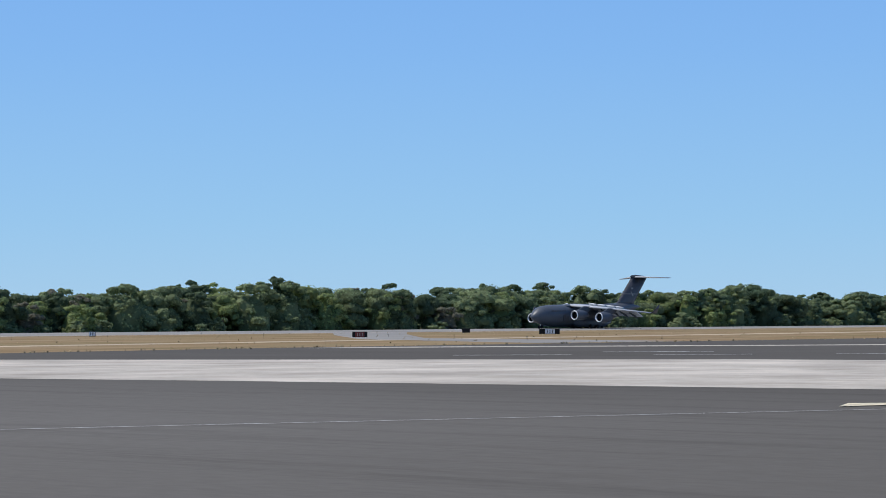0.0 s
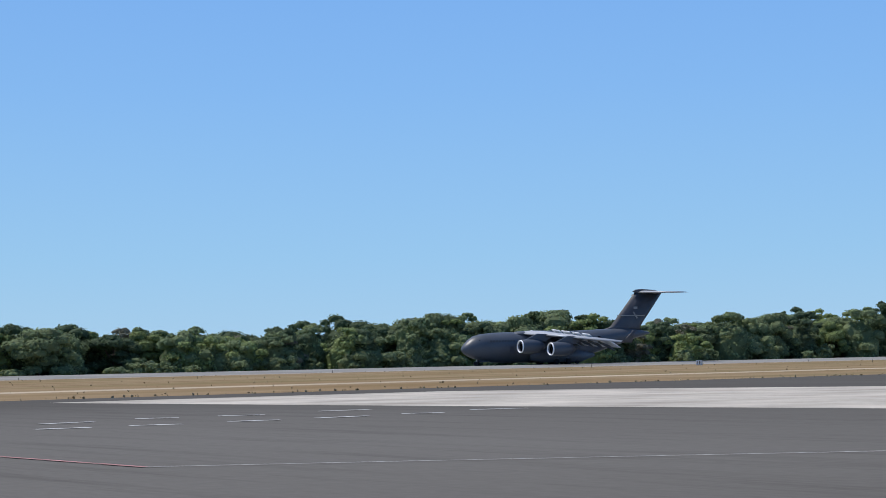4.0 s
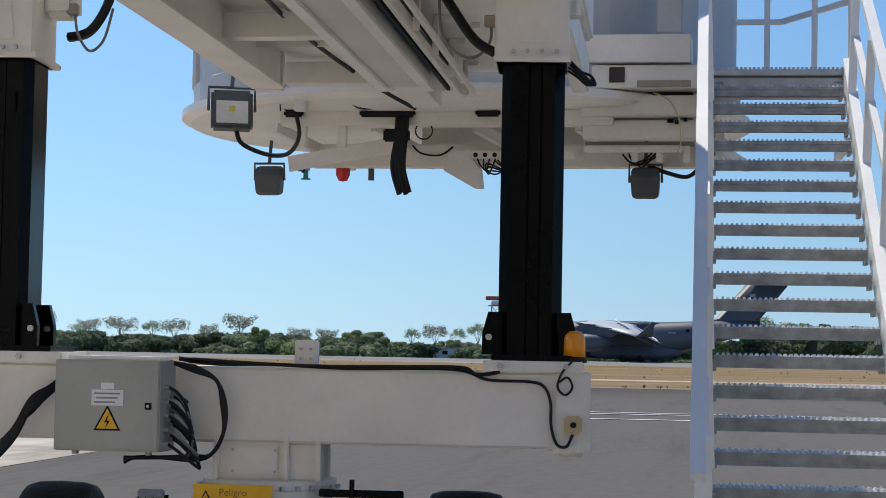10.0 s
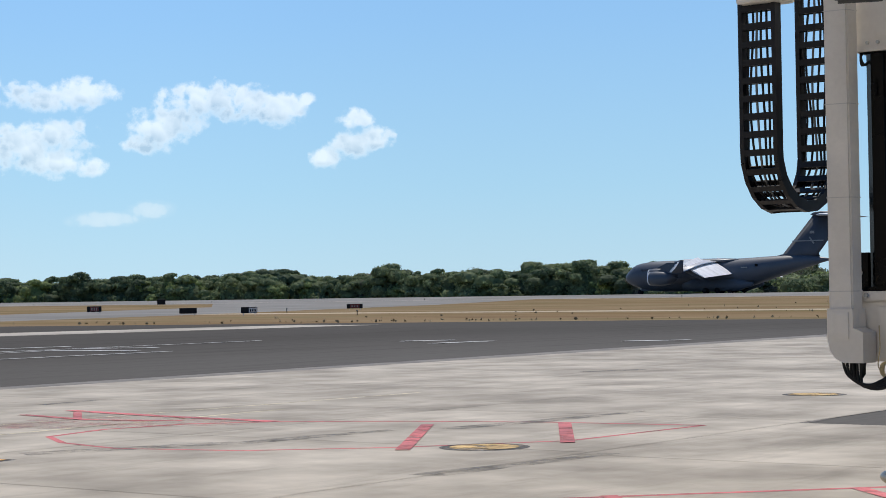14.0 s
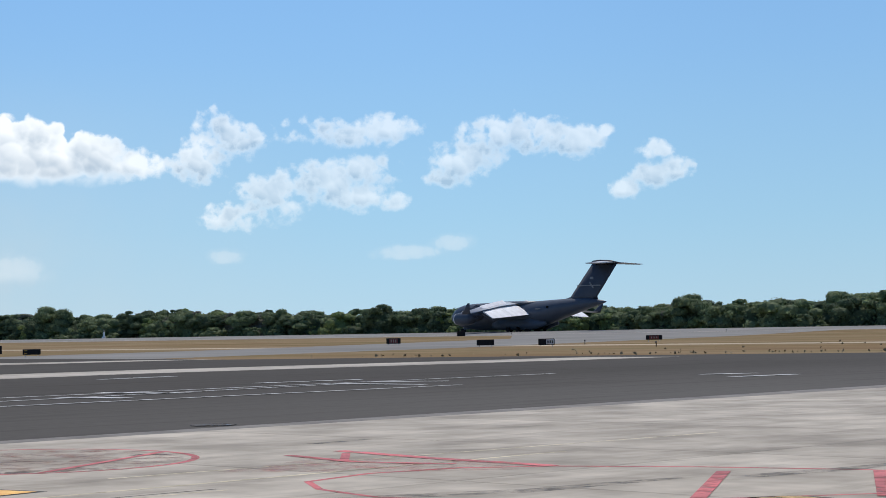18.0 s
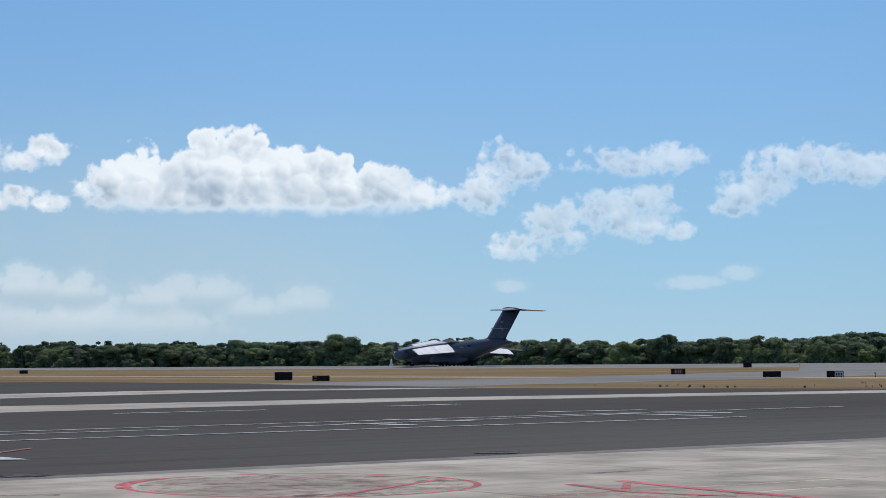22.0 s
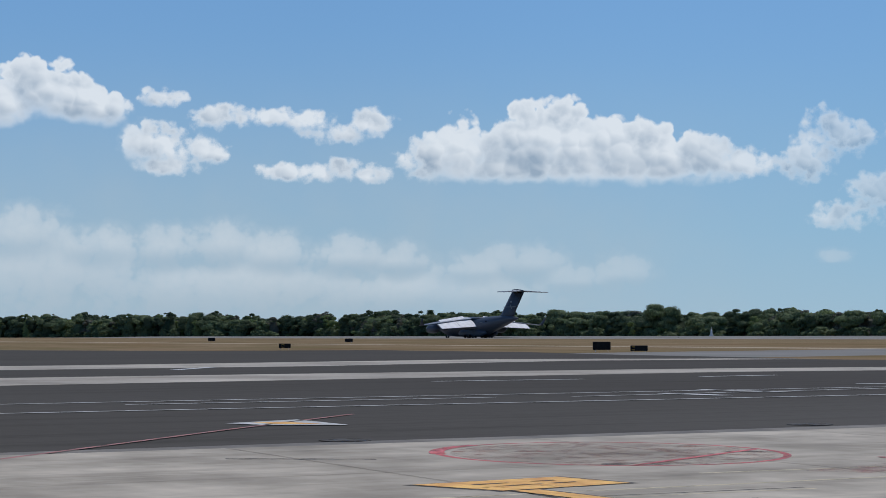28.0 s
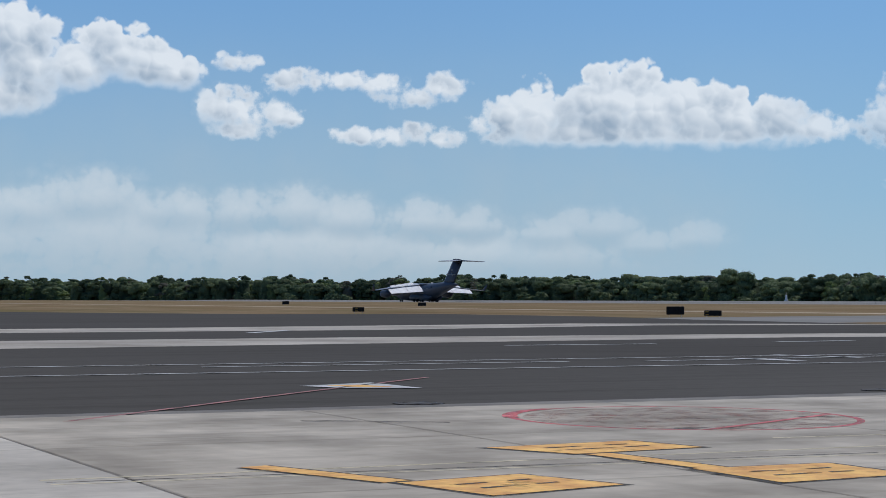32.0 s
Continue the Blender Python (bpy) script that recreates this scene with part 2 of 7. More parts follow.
# ---- materials ----
def mat(name, color, rough=0.6, metal=0.0, vary=0.12, scale=3.0, fine=60.0, bump=0.0, color2=None, stretch=(1, 1, 1), island=0.0, world_space=False, coat=0.0, per_object=0.0, spec=0.5, stain=0.0):
    """A surface: base colour broken up at two scales, roughness variation and fine relief."""
    m = bpy.data.materials.new(name)
    m.use_nodes = True
    n, l = m.node_tree.nodes, m.node_tree.links
    b = n["Principled BSDF"]
    b.inputs["Roughness"].default_value, b.inputs["Metallic"].default_value = rough, metal
    b.inputs["Specular IOR Level"].default_value = spec
    if coat:
        b.inputs["Coat Weight"].default_value = coat
    tc = n.new("ShaderNodeTexCoord")
    mp = n.new("ShaderNodeMapping")
    mp.inputs["Scale"].default_value = stretch
    if world_space:
        geo = n.new("ShaderNodeNewGeometry")
        l.new(geo.outputs["Position"], mp.inputs["Vector"])
    else:
        l.new(tc.outputs["Object"], mp.inputs["Vector"])
    big, small = n.new("ShaderNodeTexNoise"), n.new("ShaderNodeTexNoise")
    for t, s, det in ((big, scale, 5), (small, fine, 3)):
        t.inputs["Scale"].default_value, t.inputs["Detail"].default_value = s, det
        l.new(mp.outputs[0], t.inputs["Vector"])
    c2 = color2 or tuple(min(1, c * (1 + 2.2 * vary)) for c in color)
    c1 = color if color2 else tuple(c * (1 - vary) for c in color)
    ramp = n.new("ShaderNodeMapRange")
    ramp.inputs["From Min"].default_value, ramp.inputs["From Max"].default_value = 0.32, 0.68
    l.new(big.outputs["Fac"], ramp.inputs["Value"])
    mix = n.new("ShaderNodeMix")
    mix.data_type = "RGBA"
    mix.inputs["A"].default_value, mix.inputs["B"].default_value = (*c1, 1), (*c2, 1)
    l.new(ramp.outputs[0], mix.inputs["Factor"])
    last = mix.outputs["Result"]
    if stain:
        # dirt: long dark streaks and blots
        sm = n.new("ShaderNodeMapping")
        sm.inputs["Scale"].default_value, sm.inputs["Rotation"].default_value = (0.9, 0.16, 1), (0, 0, 0.5)
        l.new(mp.outputs[0], sm.inputs["Vector"])
        sn = n.new("ShaderNodeTexNoise")
        sn.inputs["Scale"].default_value, sn.inputs["Detail"].default_value, sn.inputs["Roughness"].default_value = 1.1, 9, 0.72
        l.new(sm.outputs[0], sn.inputs["Vector"])
        sr = n.new("ShaderNodeMapRange")
        sr.inputs["From Min"].default_value, sr.inputs["From Max"].default_value, sr.inputs["To Max"].default_value = 0.50, 0.72, stain
        l.new(sn.outputs["Fac"], sr.inputs["Value"])
        dm = n.new("ShaderNodeMix")
        dm.data_type = "RGBA"
        dm.inputs["B"].default_value = tuple(c * 0.42 for c in color) + (1,)
        l.new(sr.outputs[0], dm.inputs["Factor"])
        l.new(last, dm.inputs["A"])
        last = dm.outputs["Result"]
    hsv = n.new("ShaderNodeHueSaturation")
    vr = n.new("ShaderNodeMapRange")
    vr.inputs["To Min"].default_value, vr.inputs["To Max"].default_value = 1 - vary, 1 + vary
    l.new(small.outputs["Fac"], vr.inputs["Value"])
    l.new(last, hsv.inputs["Color"])
    if per_object:
        inf = n.new("ShaderNodeObjectInfo")
        pr = n.new("ShaderNodeMapRange")
        pr.inputs["To Min"].default_value, pr.inputs["To Max"].default_value = 1 - per_object, 1 + per_object
        l.new(inf.outputs["Random"], pr.inputs["Value"])
        mul = n.new("ShaderNodeMath")
        mul.operation = "MULTIPLY"
        l.new(vr.outputs[0], mul.inputs[0])
        l.new(pr.outputs[0], mul.inputs[1])
        l.new(mul.outputs[0], hsv.inputs["Value"])
    elif island:
        geo2 = n.new("ShaderNodeNewGeometry")
        ir = n.new("ShaderNodeMapRange")
        ir.inputs["To Min"].default_value, ir.inputs["To Max"].default_value = 1 - island, 1 + island
        l.new(geo2.outputs["Random Per Island"], ir.inputs["Value"])
        mul = n.new("ShaderNodeMath")
        mul.operation = "MULTIPLY"
        l.new(vr.outputs[0], mul.inputs[0])
        l.new(ir.outputs[0], mul.inputs[1])
        l.new(mul.outputs[0], hsv.inputs["Value"])
    else:
        l.new(vr.outputs[0], hsv.inputs["Value"])
    l.new(hsv.outputs[0], b.inputs["Base Color"])
    if bump:
        bp = n.new("ShaderNodeBump")
        bp.inputs["Strength"].default_value, bp.inputs["Distance"].default_value = bump, 0.02
        l.new(small.outputs["Fac"], bp.inputs["Height"])
        l.new(bp.outputs[0], b.inputs["Normal"])
    return m


ASPHALT = mat("asphalt", (0.094, 0.0895, 0.0835), 0.97, color2=(0.106, 0.1015, 0.095), vary=0.13, scale=0.05, fine=6.0, bump=0.4, world_space=True, stretch=(1, 0.4, 1), spec=0.0, stain=0.4)
# apron before the bridge: brighter light put into the colour, soft-edged
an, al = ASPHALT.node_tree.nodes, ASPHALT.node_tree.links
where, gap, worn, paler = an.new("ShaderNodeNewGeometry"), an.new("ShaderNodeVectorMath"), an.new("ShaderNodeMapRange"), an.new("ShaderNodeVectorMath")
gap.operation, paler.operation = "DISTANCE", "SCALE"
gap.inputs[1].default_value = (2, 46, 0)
# worn holds the brightening factor here, 1.42 in the middle
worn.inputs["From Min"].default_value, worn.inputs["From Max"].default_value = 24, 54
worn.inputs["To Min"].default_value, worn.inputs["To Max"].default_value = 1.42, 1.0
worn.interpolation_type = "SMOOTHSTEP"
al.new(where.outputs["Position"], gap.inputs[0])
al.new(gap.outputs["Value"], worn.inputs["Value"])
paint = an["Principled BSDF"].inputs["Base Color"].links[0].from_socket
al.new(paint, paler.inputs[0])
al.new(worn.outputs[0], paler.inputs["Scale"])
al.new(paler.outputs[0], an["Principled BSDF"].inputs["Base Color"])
CONCRETE = mat("concrete", (0.40, 0.365, 0.315), 0.95, spec=0.03, vary=0.18, scale=0.16, fine=2.5, bump=0.2, world_space=True, stain=0.5)
GRASS = mat("dry_grass", (0.215, 0.148, 0.082), 0.95, vary=0.34, scale=0.04, fine=0.45, color2=(0.290, 0.222, 0.142), spec=0.0, bump=0.5, world_space=True, stretch=(0.5, 1.6, 1))
# olive and bare brown patches in the dry grass
gn, gl = GRASS.node_tree.nodes, GRASS.node_tree.links
paint = gn["Principled BSDF"].inputs["Base Color"].links[0].from_socket
spot, spread = gn.new("ShaderNodeNewGeometry"), gn.new("ShaderNodeMapping")
spread.inputs["Scale"].default_value = (0.010, 0.045, 1)
gl.new(spot.outputs["Position"], spread.inputs["Vector"])
for tone, low, high, seed in (((0.155, 0.135, 0.065, 1), 0.48, 0.66, 3.0), ((0.150, 0.092, 0.055, 1), 0.55, 0.68, 11.0)):
    cloud, span, blend = gn.new("ShaderNodeTexNoise"), gn.new("ShaderNodeMapRange"), gn.new("ShaderNodeMix")
    cloud.noise_dimensions = "4D"
    cloud.inputs["W"].default_value, cloud.inputs["Scale"].default_value, cloud.inputs["Detail"].default_value, cloud.inputs["Roughness"].default_value = seed, 2.2, 7, 0.62
    span.inputs["From Min"].default_value, span.inputs["From Max"].default_value, span.inputs["To Max"].default_value = low, high, 0.75
    blend.data_type = "RGBA"
    blend.inputs["B"].default_value = tone
    gl.new(spread.outputs[0], cloud.inputs["Vector"])
    gl.new(cloud.outputs["Fac"], span.inputs["Value"])
    gl.new(span.outputs[0], blend.inputs["Factor"])
    gl.new(paint, blend.inputs["A"])
    paint = blend.outputs["Result"]
gl.new(paint, gn["Principled BSDF"].inputs["Base Color"])
DIRT = mat("dirt_ground", (0.20, 0.16, 0.10), 0.95, vary=0.2, scale=0.02, fine=0.5, world_space=True)
RUNWAY = mat("runway_asphalt", (0.23, 0.222, 0.207), 0.95, spec=0.03, vary=0.1, scale=0.05, fine=2.0, world_space=True)
WHITE_MARK = mat("white_marking", (0.46, 0.46, 0.445), 0.8, vary=0.22, scale=1.2, fine=14.0, world_space=True)
RED_MARK = mat("red_marking", (0.47, 0.115, 0.12), 0.8, stain=0.35, vary=0.25, scale=1.0, fine=14.0, world_space=True)
YELLOW_MARK = mat("yellow_marking", (0.88, 0.42, 0.12), 0.8, vary=0.2, scale=2.5, fine=14.0, stain=0.3, world_space=True)
SHADED_LITTER = mat("shaded_leaf_litter", (0.035, 0.04, 0.022), 0.95, vary=0.3, scale=0.2, fine=2.0, world_space=True)
TUFT = mat("weeds", (0.30, 0.225, 0.125), 0.9, vary=0.3, scale=0.5, fine=3.0, color2=(0.22, 0.175, 0.09), island=0.4)
SAND = mat("sandy_track", (0.36, 0.285, 0.19), 0.95, vary=0.15, scale=0.05, fine=0.8, world_space=True)
JOINT = mat("joint_filler", (0.17, 0.155, 0.135), 0.9, vary=0.2, scale=1.0, fine=10.0, world_space=True)
PINK_MARK = mat("pale_red_marking", (0.36, 0.165, 0.155), 0.85, vary=0.2, scale=1.5, fine=14.0, world_space=True)
FADED_YELLOW = mat("faded_yellow_marking", (0.55, 0.37, 0.15), 0.8, vary=0.25, scale=3.0, fine=20.0, world_space=True, stain=0.8)
CREAM_MARK = mat("cream_marking", (0.52, 0.46, 0.32), 0.8, vary=0.2, scale=1.2, fine=14.0, world_space=True)
RED_WASH = mat("faded_red_marking", (0.44, 0.20, 0.18), 0.85, vary=0.2, scale=1.5, fine=14.0, world_space=True)
GRIME = mat("tyre_grime", (0.12, 0.112, 0.10), 0.9, vary=0.2, scale=1.5, fine=10.0, world_space=True)
MARK_EDGE = mat("dark_marking", (0.045, 0.04, 0.035), 0.8, vary=0.3, scale=2.0, fine=14.0, world_space=True)


def worn(m, low, high, scale=2.2, stretch=(1, 1, 1)):
    """Paint rubbed away in patches, so that the ground shows through."""
    n, l = m.node_tree.nodes, m.node_tree.links
    geo, mp, tex, ramp = n.new("ShaderNodeNewGeometry"), n.new("ShaderNodeMapping"), n.new("ShaderNodeTexNoise"), n.new("ShaderNodeMapRange")
    mp.inputs["Scale"].default_value = stretch
    tex.inputs["Scale"].default_value, tex.inputs["Detail"].default_value, tex.inputs["Roughness"].default_value = scale, 8, 0.7
    ramp.inputs["From Min"].default_value, ramp.inputs["From Max"].default_value = low, high
    bare, mx = n.new("ShaderNodeBsdfTransparent"), n.new("ShaderNodeMixShader")
    l.new(geo.outputs["Position"], mp.inputs["Vector"])
    l.new(mp.outputs[0], tex.inputs["Vector"])
    l.new(tex.outputs["Fac"], ramp.inputs["Value"])
    l.new(ramp.outputs[0], mx.inputs[0])
    l.new(bare.outputs[0], mx.inputs[1])
    l.new(n["Principled BSDF"].outputs[0], mx.inputs[2])
    l.new(mx.outputs[0], n["Material Output"].inputs["Surface"])


for m, low, high in ((RED_MARK, 0.28, 0.52), (PINK_MARK, 0.28, 0.52), (WHITE_MARK, 0.17, 0.42), (YELLOW_MARK, 0.26, 0.42), (FADED_YELLOW, 0.34, 0.54), (CREAM_MARK, 0.24, 0.50), (MARK_EDGE, 0.32, 0.55), (RED_WASH, 0.46, 0.80), (GRIME, 0.42, 0.75)):
    worn(m, low, high)
LEAF, LEAF_INNER = [[mat(part_of + w, c, 0.75, vary=0.2, scale=0.12, fine=1.6, per_object=0.22, color2=c2) for w, c, c2 in (
    ("deep", (0.096, 0.138, 0.074), (0.146, 0.196, 0.098)), ("mid", (0.158, 0.204, 0.100), (0.224, 0.270, 0.132)),
    ("light", (0.205, 0.258, 0.096), (0.270, 0.325, 0.130)), ("dry", (0.225, 0.220, 0.155), (0.290, 0.280, 0.200)))] for part_of in ("leaves_", "inner_leaves_")]
for m in LEAF + LEAF_INNER:
    n, l = m.node_tree.nodes, m.node_tree.links
    b, out = n["Principled BSDF"], n["Material Output"]
    b.inputs["Specular IOR Level"].default_value = 0.2
    # every clump of leaves a little lighter or darker than its neighbours
    clump, span, vary = n.new("ShaderNodeNewGeometry"), n.new("ShaderNodeMapRange"), n.new("ShaderNodeVectorMath")
    span.inputs["To Min"].default_value, span.inputs["To Max"].default_value = (0.55, 1.55) if m in LEAF else (0.9, 1.0)
    vary.operation = "SCALE"
    was = b.inputs["Base Color"].links[0].from_socket
    l.new(clump.outputs["Random Per Island"], span.inputs["Value"])
    l.new(was, vary.inputs[0])
    l.new(span.outputs[0], vary.inputs["Scale"])
    l.new(vary.outputs[0], b.inputs["Base Color"])
    thin, mx = n.new("ShaderNodeBsdfTranslucent"), n.new("ShaderNodeMixShader")
    mx.inputs[0].default_value = 0.45
    l.new(b.inputs["Base Color"].links[0].from_socket, thin.inputs["Color"])
    l.new(b.outputs[0], mx.inputs[1])
    l.new(thin.outputs[0], mx.inputs[2])
    l.new(mx.outputs[0], out.inputs["Surface"])
BARK = mat("bark", (0.16, 0.13, 0.10), 0.9, vary=0.2, scale=1.0, fine=8.0)
PLANE_GREY = mat("aircraft_grey", (0.080, 0.090, 0.106), 0.42, spec=0.32, vary=0.05, scale=0.3, fine=3.0)
PLANE_WING = mat("aircraft_wing_grey", (0.40, 0.41, 0.425), 0.4, vary=0.06, scale=0.3, fine=3.0)
PLANE_DARK = mat("aircraft_dark", (0.055, 0.058, 0.068), 0.5, vary=0.08, scale=0.4, fine=4.0)
WHITE_PAINT = mat("white_paint", (0.735, 0.695, 0.635), 0.45, stain=0.16, vary=0.06, scale=1.5, fine=30.0)
STAIR_WHITE = mat("stair_white", (0.78, 0.78, 0.77), 0.45, vary=0.04, scale=1.5, fine=30.0)
BLACK_PAINT = mat("black_paint", (0.0025, 0.0025, 0.003), 0.22, spec=0.10, vary=0.2, scale=2.0, fine=30.0)
RUBBER = mat("rubber", (0.010, 0.010, 0.011), 0.7, spec=0.25, vary=0.2, scale=6.0, fine=50.0, bump=0.3)
TREAD_STEEL = mat("tread_steel", (0.285, 0.288, 0.282), 0.48, 0.3, vary=0.2, scale=9.0, fine=60.0)
TEETH_STEEL = mat("lit_steel", (0.55, 0.55, 0.54), 0.42, 0.5, vary=0.25, scale=14.0, fine=90.0)
GALV = mat("galvanised_steel", (0.42, 0.43, 0.44), 0.45, 0.7, vary=0.12, scale=8.0, fine=60.0)

PLANE_FLAP = mat("aircraft_flap_white", (0.80, 0.80, 0.80), 0.65, vary=0.06, scale=0.6, fine=5.0)
PLANE_MARK = mat("aircraft_mark", (0.24, 0.24, 0.23), 0.5, vary=0.1, scale=1.0, fine=5.0)
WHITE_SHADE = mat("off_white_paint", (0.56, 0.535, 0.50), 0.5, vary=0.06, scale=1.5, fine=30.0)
WALL_GREY = mat("grey_wall", (0.42, 0.43, 0.43), 0.5, vary=0.06, scale=1.0, fine=20.0)
BOX_GREY = mat("cabinet_grey", (0.36, 0.36, 0.33), 0.45, vary=0.06, scale=2.0, fine=40.0)
LABEL_WHITE = mat("label_white", (0.75, 0.75, 0.74), 0.5, vary=0.05, scale=5.0, fine=60.0)
PRINT_GREY = mat("print_grey", (0.22, 0.23, 0.25), 0.6, vary=0.1, scale=5.0, fine=60.0)
BLACK_PRINT = mat("black_print", (0.012, 0.012, 0.012), 0.6, spec=0.15, vary=0.2, scale=5.0, fine=60.0)
SIGN_YELLOW = mat("sign_yellow", (0.78, 0.43, 0.015), 0.45, vary=0.06, scale=5.0, fine=60.0)
SIGN_BROWN = mat("sign_brown", (0.30, 0.17, 0.02), 0.5, vary=0.1, scale=5.0, fine=60.0)
SIGN_RED = mat("sign_red", (0.15, 0.018, 0.012), 0.5, vary=0.1, scale=2.0, fine=20.0)
RED_PAINT = mat("red_paint", (0.45, 0.07, 0.05), 0.5, vary=0.1, scale=1.0, fine=10.0)
BLACK_CABLE = mat("black_cable", (0.007, 0.007, 0.008), 0.45, spec=0.3, vary=0.15, scale=4.0, fine=60.0)
GREY_CABLE = mat("grey_cable", (0.16, 0.165, 0.17), 0.5, vary=0.1, scale=4.0, fine=60.0)
CHAIN_BLACK = mat("chain_plastic", (0.006, 0.006, 0.008), 0.45, spec=0.3, vary=0.15, scale=4.0, fine=60.0)
CREAM_PLASTIC = mat("cream_plastic", (0.55, 0.44, 0.24), 0.45, vary=0.08, scale=6.0, fine=60.0)
TAN_PAINT = mat("tan_paint", (0.50, 0.38, 0.22), 0.4, vary=0.12, scale=3.0, fine=40.0)
TAN_SHADE = mat("tan_steel_and_gap_shade", (0.30, 0.25, 0.20), 0.5, vary=0.1, scale=3.0, fine=40.0)
AMBER = mat("amber_plastic", (0.80, 0.28, 0.01), 0.25, vary=0.08, scale=6.0, fine=60.0)
RED_LENS = mat("red_lens", (0.55, 0.02, 0.02), 0.25, vary=0.08, scale=6.0, fine=60.0)
GREEN_LENS = mat("green_lens", (0.06, 0.25, 0.22), 0.3, vary=0.08, scale=6.0, fine=60.0)
LAMP_GREY = mat("lamp_grey", (0.07, 0.072, 0.075), 0.5, vary=0.1, scale=4.0, fine=40.0)
REFLECTOR = mat("lamp_reflector", (0.62, 0.60, 0.52), 0.3, vary=0.08, scale=4.0, fine=40.0)
LED_YELLOW = mat("led_yellow", (0.65, 0.50, 0.08), 0.4, vary=0.05, scale=9.0, fine=60.0)
SLAB = mat("slab_concrete", (0.40, 0.362, 0.305), 0.95, spec=0.03, vary=0.19, scale=0.55, fine=2.3, bump=0.3, world_space=True, per_object=0.06, stain=0.5)
SLAB_PALE = mat("pale_slab_concrete", (0.50, 0.465, 0.41), 0.95, spec=0.03, vary=0.15, scale=0.3, fine=4.0, bump=0.3, world_space=True, per_object=0.05, stain=0.45)


# ---- building blocks ----
def box(bm, x0, x1, y0, y1, z0, z1, m=None):
    vs = [bm.verts.new(p) for p in ((x0, y0, z0), (x1, y0, z0), (x1, y1, z0), (x0, y1, z0), (x0, y0, z1), (x1, y0, z1), (x1, y1, z1), (x0, y1, z1))]
    if m:
        for v in vs:
            v.co = m @ v.co
    for f in ((3, 2, 1, 0), (4, 5, 6, 7), (0, 1, 5, 4), (1, 2, 6, 5), (2, 3, 7, 6), (3, 0, 4, 7)):
        bm.faces.new([vs[i] for i in f])
    return bm


def bar(bm, a, b, w, h=None, up=(0, 0, 1)):
    """A straight bar of section w x h from a to b."""
    a, b = Vector(a), Vector(b)
    h = h or w
    d = (b - a).normalized()
    s = d.cross(Vector(up))
    s = s.normalized() if s.length > 1e-4 else Vector((1, 0, 0))
    u = s.cross(d)
    vs = [bm.verts.new(p + s * i * w / 2 + u * j * h / 2) for p in (a, b) for i, j in ((-1, -1), (1, -1), (1, 1), (-1, 1))]
    for f in ((3, 2, 1, 0), (4, 5, 6, 7), (0, 1, 5, 4), (1, 2, 6, 5), (2, 3, 7, 6), (3, 0, 4, 7)):
        bm.faces.new([vs[i] for i in f])
    return bm


def tube(bm, pts, r, n=8, caps=True):
    """A round tube along points; r is a number or one radius a point."""
    pts = [Vector(p) for p in pts]
    rs = r if isinstance(r, (list, tuple)) else [r] * len(pts)
    rings, ref = [], None
    for i, p in enumerate(pts):
        d = (pts[min(i + 1, len(pts) - 1)] - pts[max(i - 1, 0)]).normalized()
        if ref is None:
            ref = Vector((0, 0, 1)) if abs(d.z) < 0.9 else Vector((1, 0, 0))
        s = d.cross(ref).normalized()
        ref = s.cross(d)
        rings.append([bm.verts.new(p + (s * math.cos(2 * math.pi * k / n) + ref * math.sin(2 * math.pi * k / n)) * rs[i]) for k in range(n)])
    for a, b in zip(rings, rings[1:]):
        for k in range(n):
            bm.faces.new((a[k], a[(k + 1) % n], b[(k + 1) % n], b[k]))
    if caps:
        bm.faces.new(rings[0][::-1])
        bm.faces.new(rings[-1])
    return bm


def lathe(bm, prof, axis="z", n=24, m=None, caps=True):
    """Turn a profile of (radius, height) about an axis."""
    rings = []
    for r, h in prof:
        ring = []
        for k in range(n):
            c, s = math.cos(2 * math.pi * k / n) * r, math.sin(2 * math.pi * k / n) * r
            p = Vector((c, s, h)) if axis == "z" else (Vector((h, c, s)) if axis == "x" else Vector((s, h, c)))
            ring.append(bm.verts.new(m @ p if m else p))
        rings.append(ring)
    for a, b in zip(rings, rings[1:]):
        for k in range(n):
            bm.faces.new((a[k], a[(k + 1) % n], b[(k + 1) % n], b[k]))
    if caps and prof[0][0] > 1e-6:
        bm.faces.new(rings[0][::-1])
    if caps and prof[-1][0] > 1e-6:
        bm.faces.new(rings[-1])
    return bm


def loft(bm, rings, closed=True, caps=True):
    vs = [[bm.verts.new(p) for p in r] for r in rings]
    n = len(vs[0])
    for a, b in zip(vs, vs[1:]):
        for k in range(n if closed else n - 1):
            bm.faces.new((a[k], a[(k + 1) % n], b[(k + 1) % n], b[k]))
    if caps:
        bm.faces.new(vs[0][::-1])
        bm.faces.new(vs[-1])
    return bm


def bevelled(bm, w=0.01, seg=2):
    bmesh.ops.bevel(bm, geom=list(bm.edges), offset=w, segments=seg, affect="EDGES", clamp_overlap=True)
    return bm


def finish(name, bm, material, smooth=False):
    bmesh.ops.recalc_face_normals(bm, faces=bm.faces)
    me = bpy.data.meshes.new(name)
    bm.to_mesh(me)
    bm.free()
    for mt in material if isinstance(material, (list, tuple)) else [material]:
        me.materials.append(mt)
    if smooth:
        me.polygons.foreach_set("use_smooth", [True] * len(me.polygons))
    return me


def part(name, bm, material, parent, label="", smooth=False):
    """One mesh object under a thing or a part."""
    ob = new(name, finish(name, bm, material, smooth))
    ob.parent = parent
    return tagged(ob, label=label)


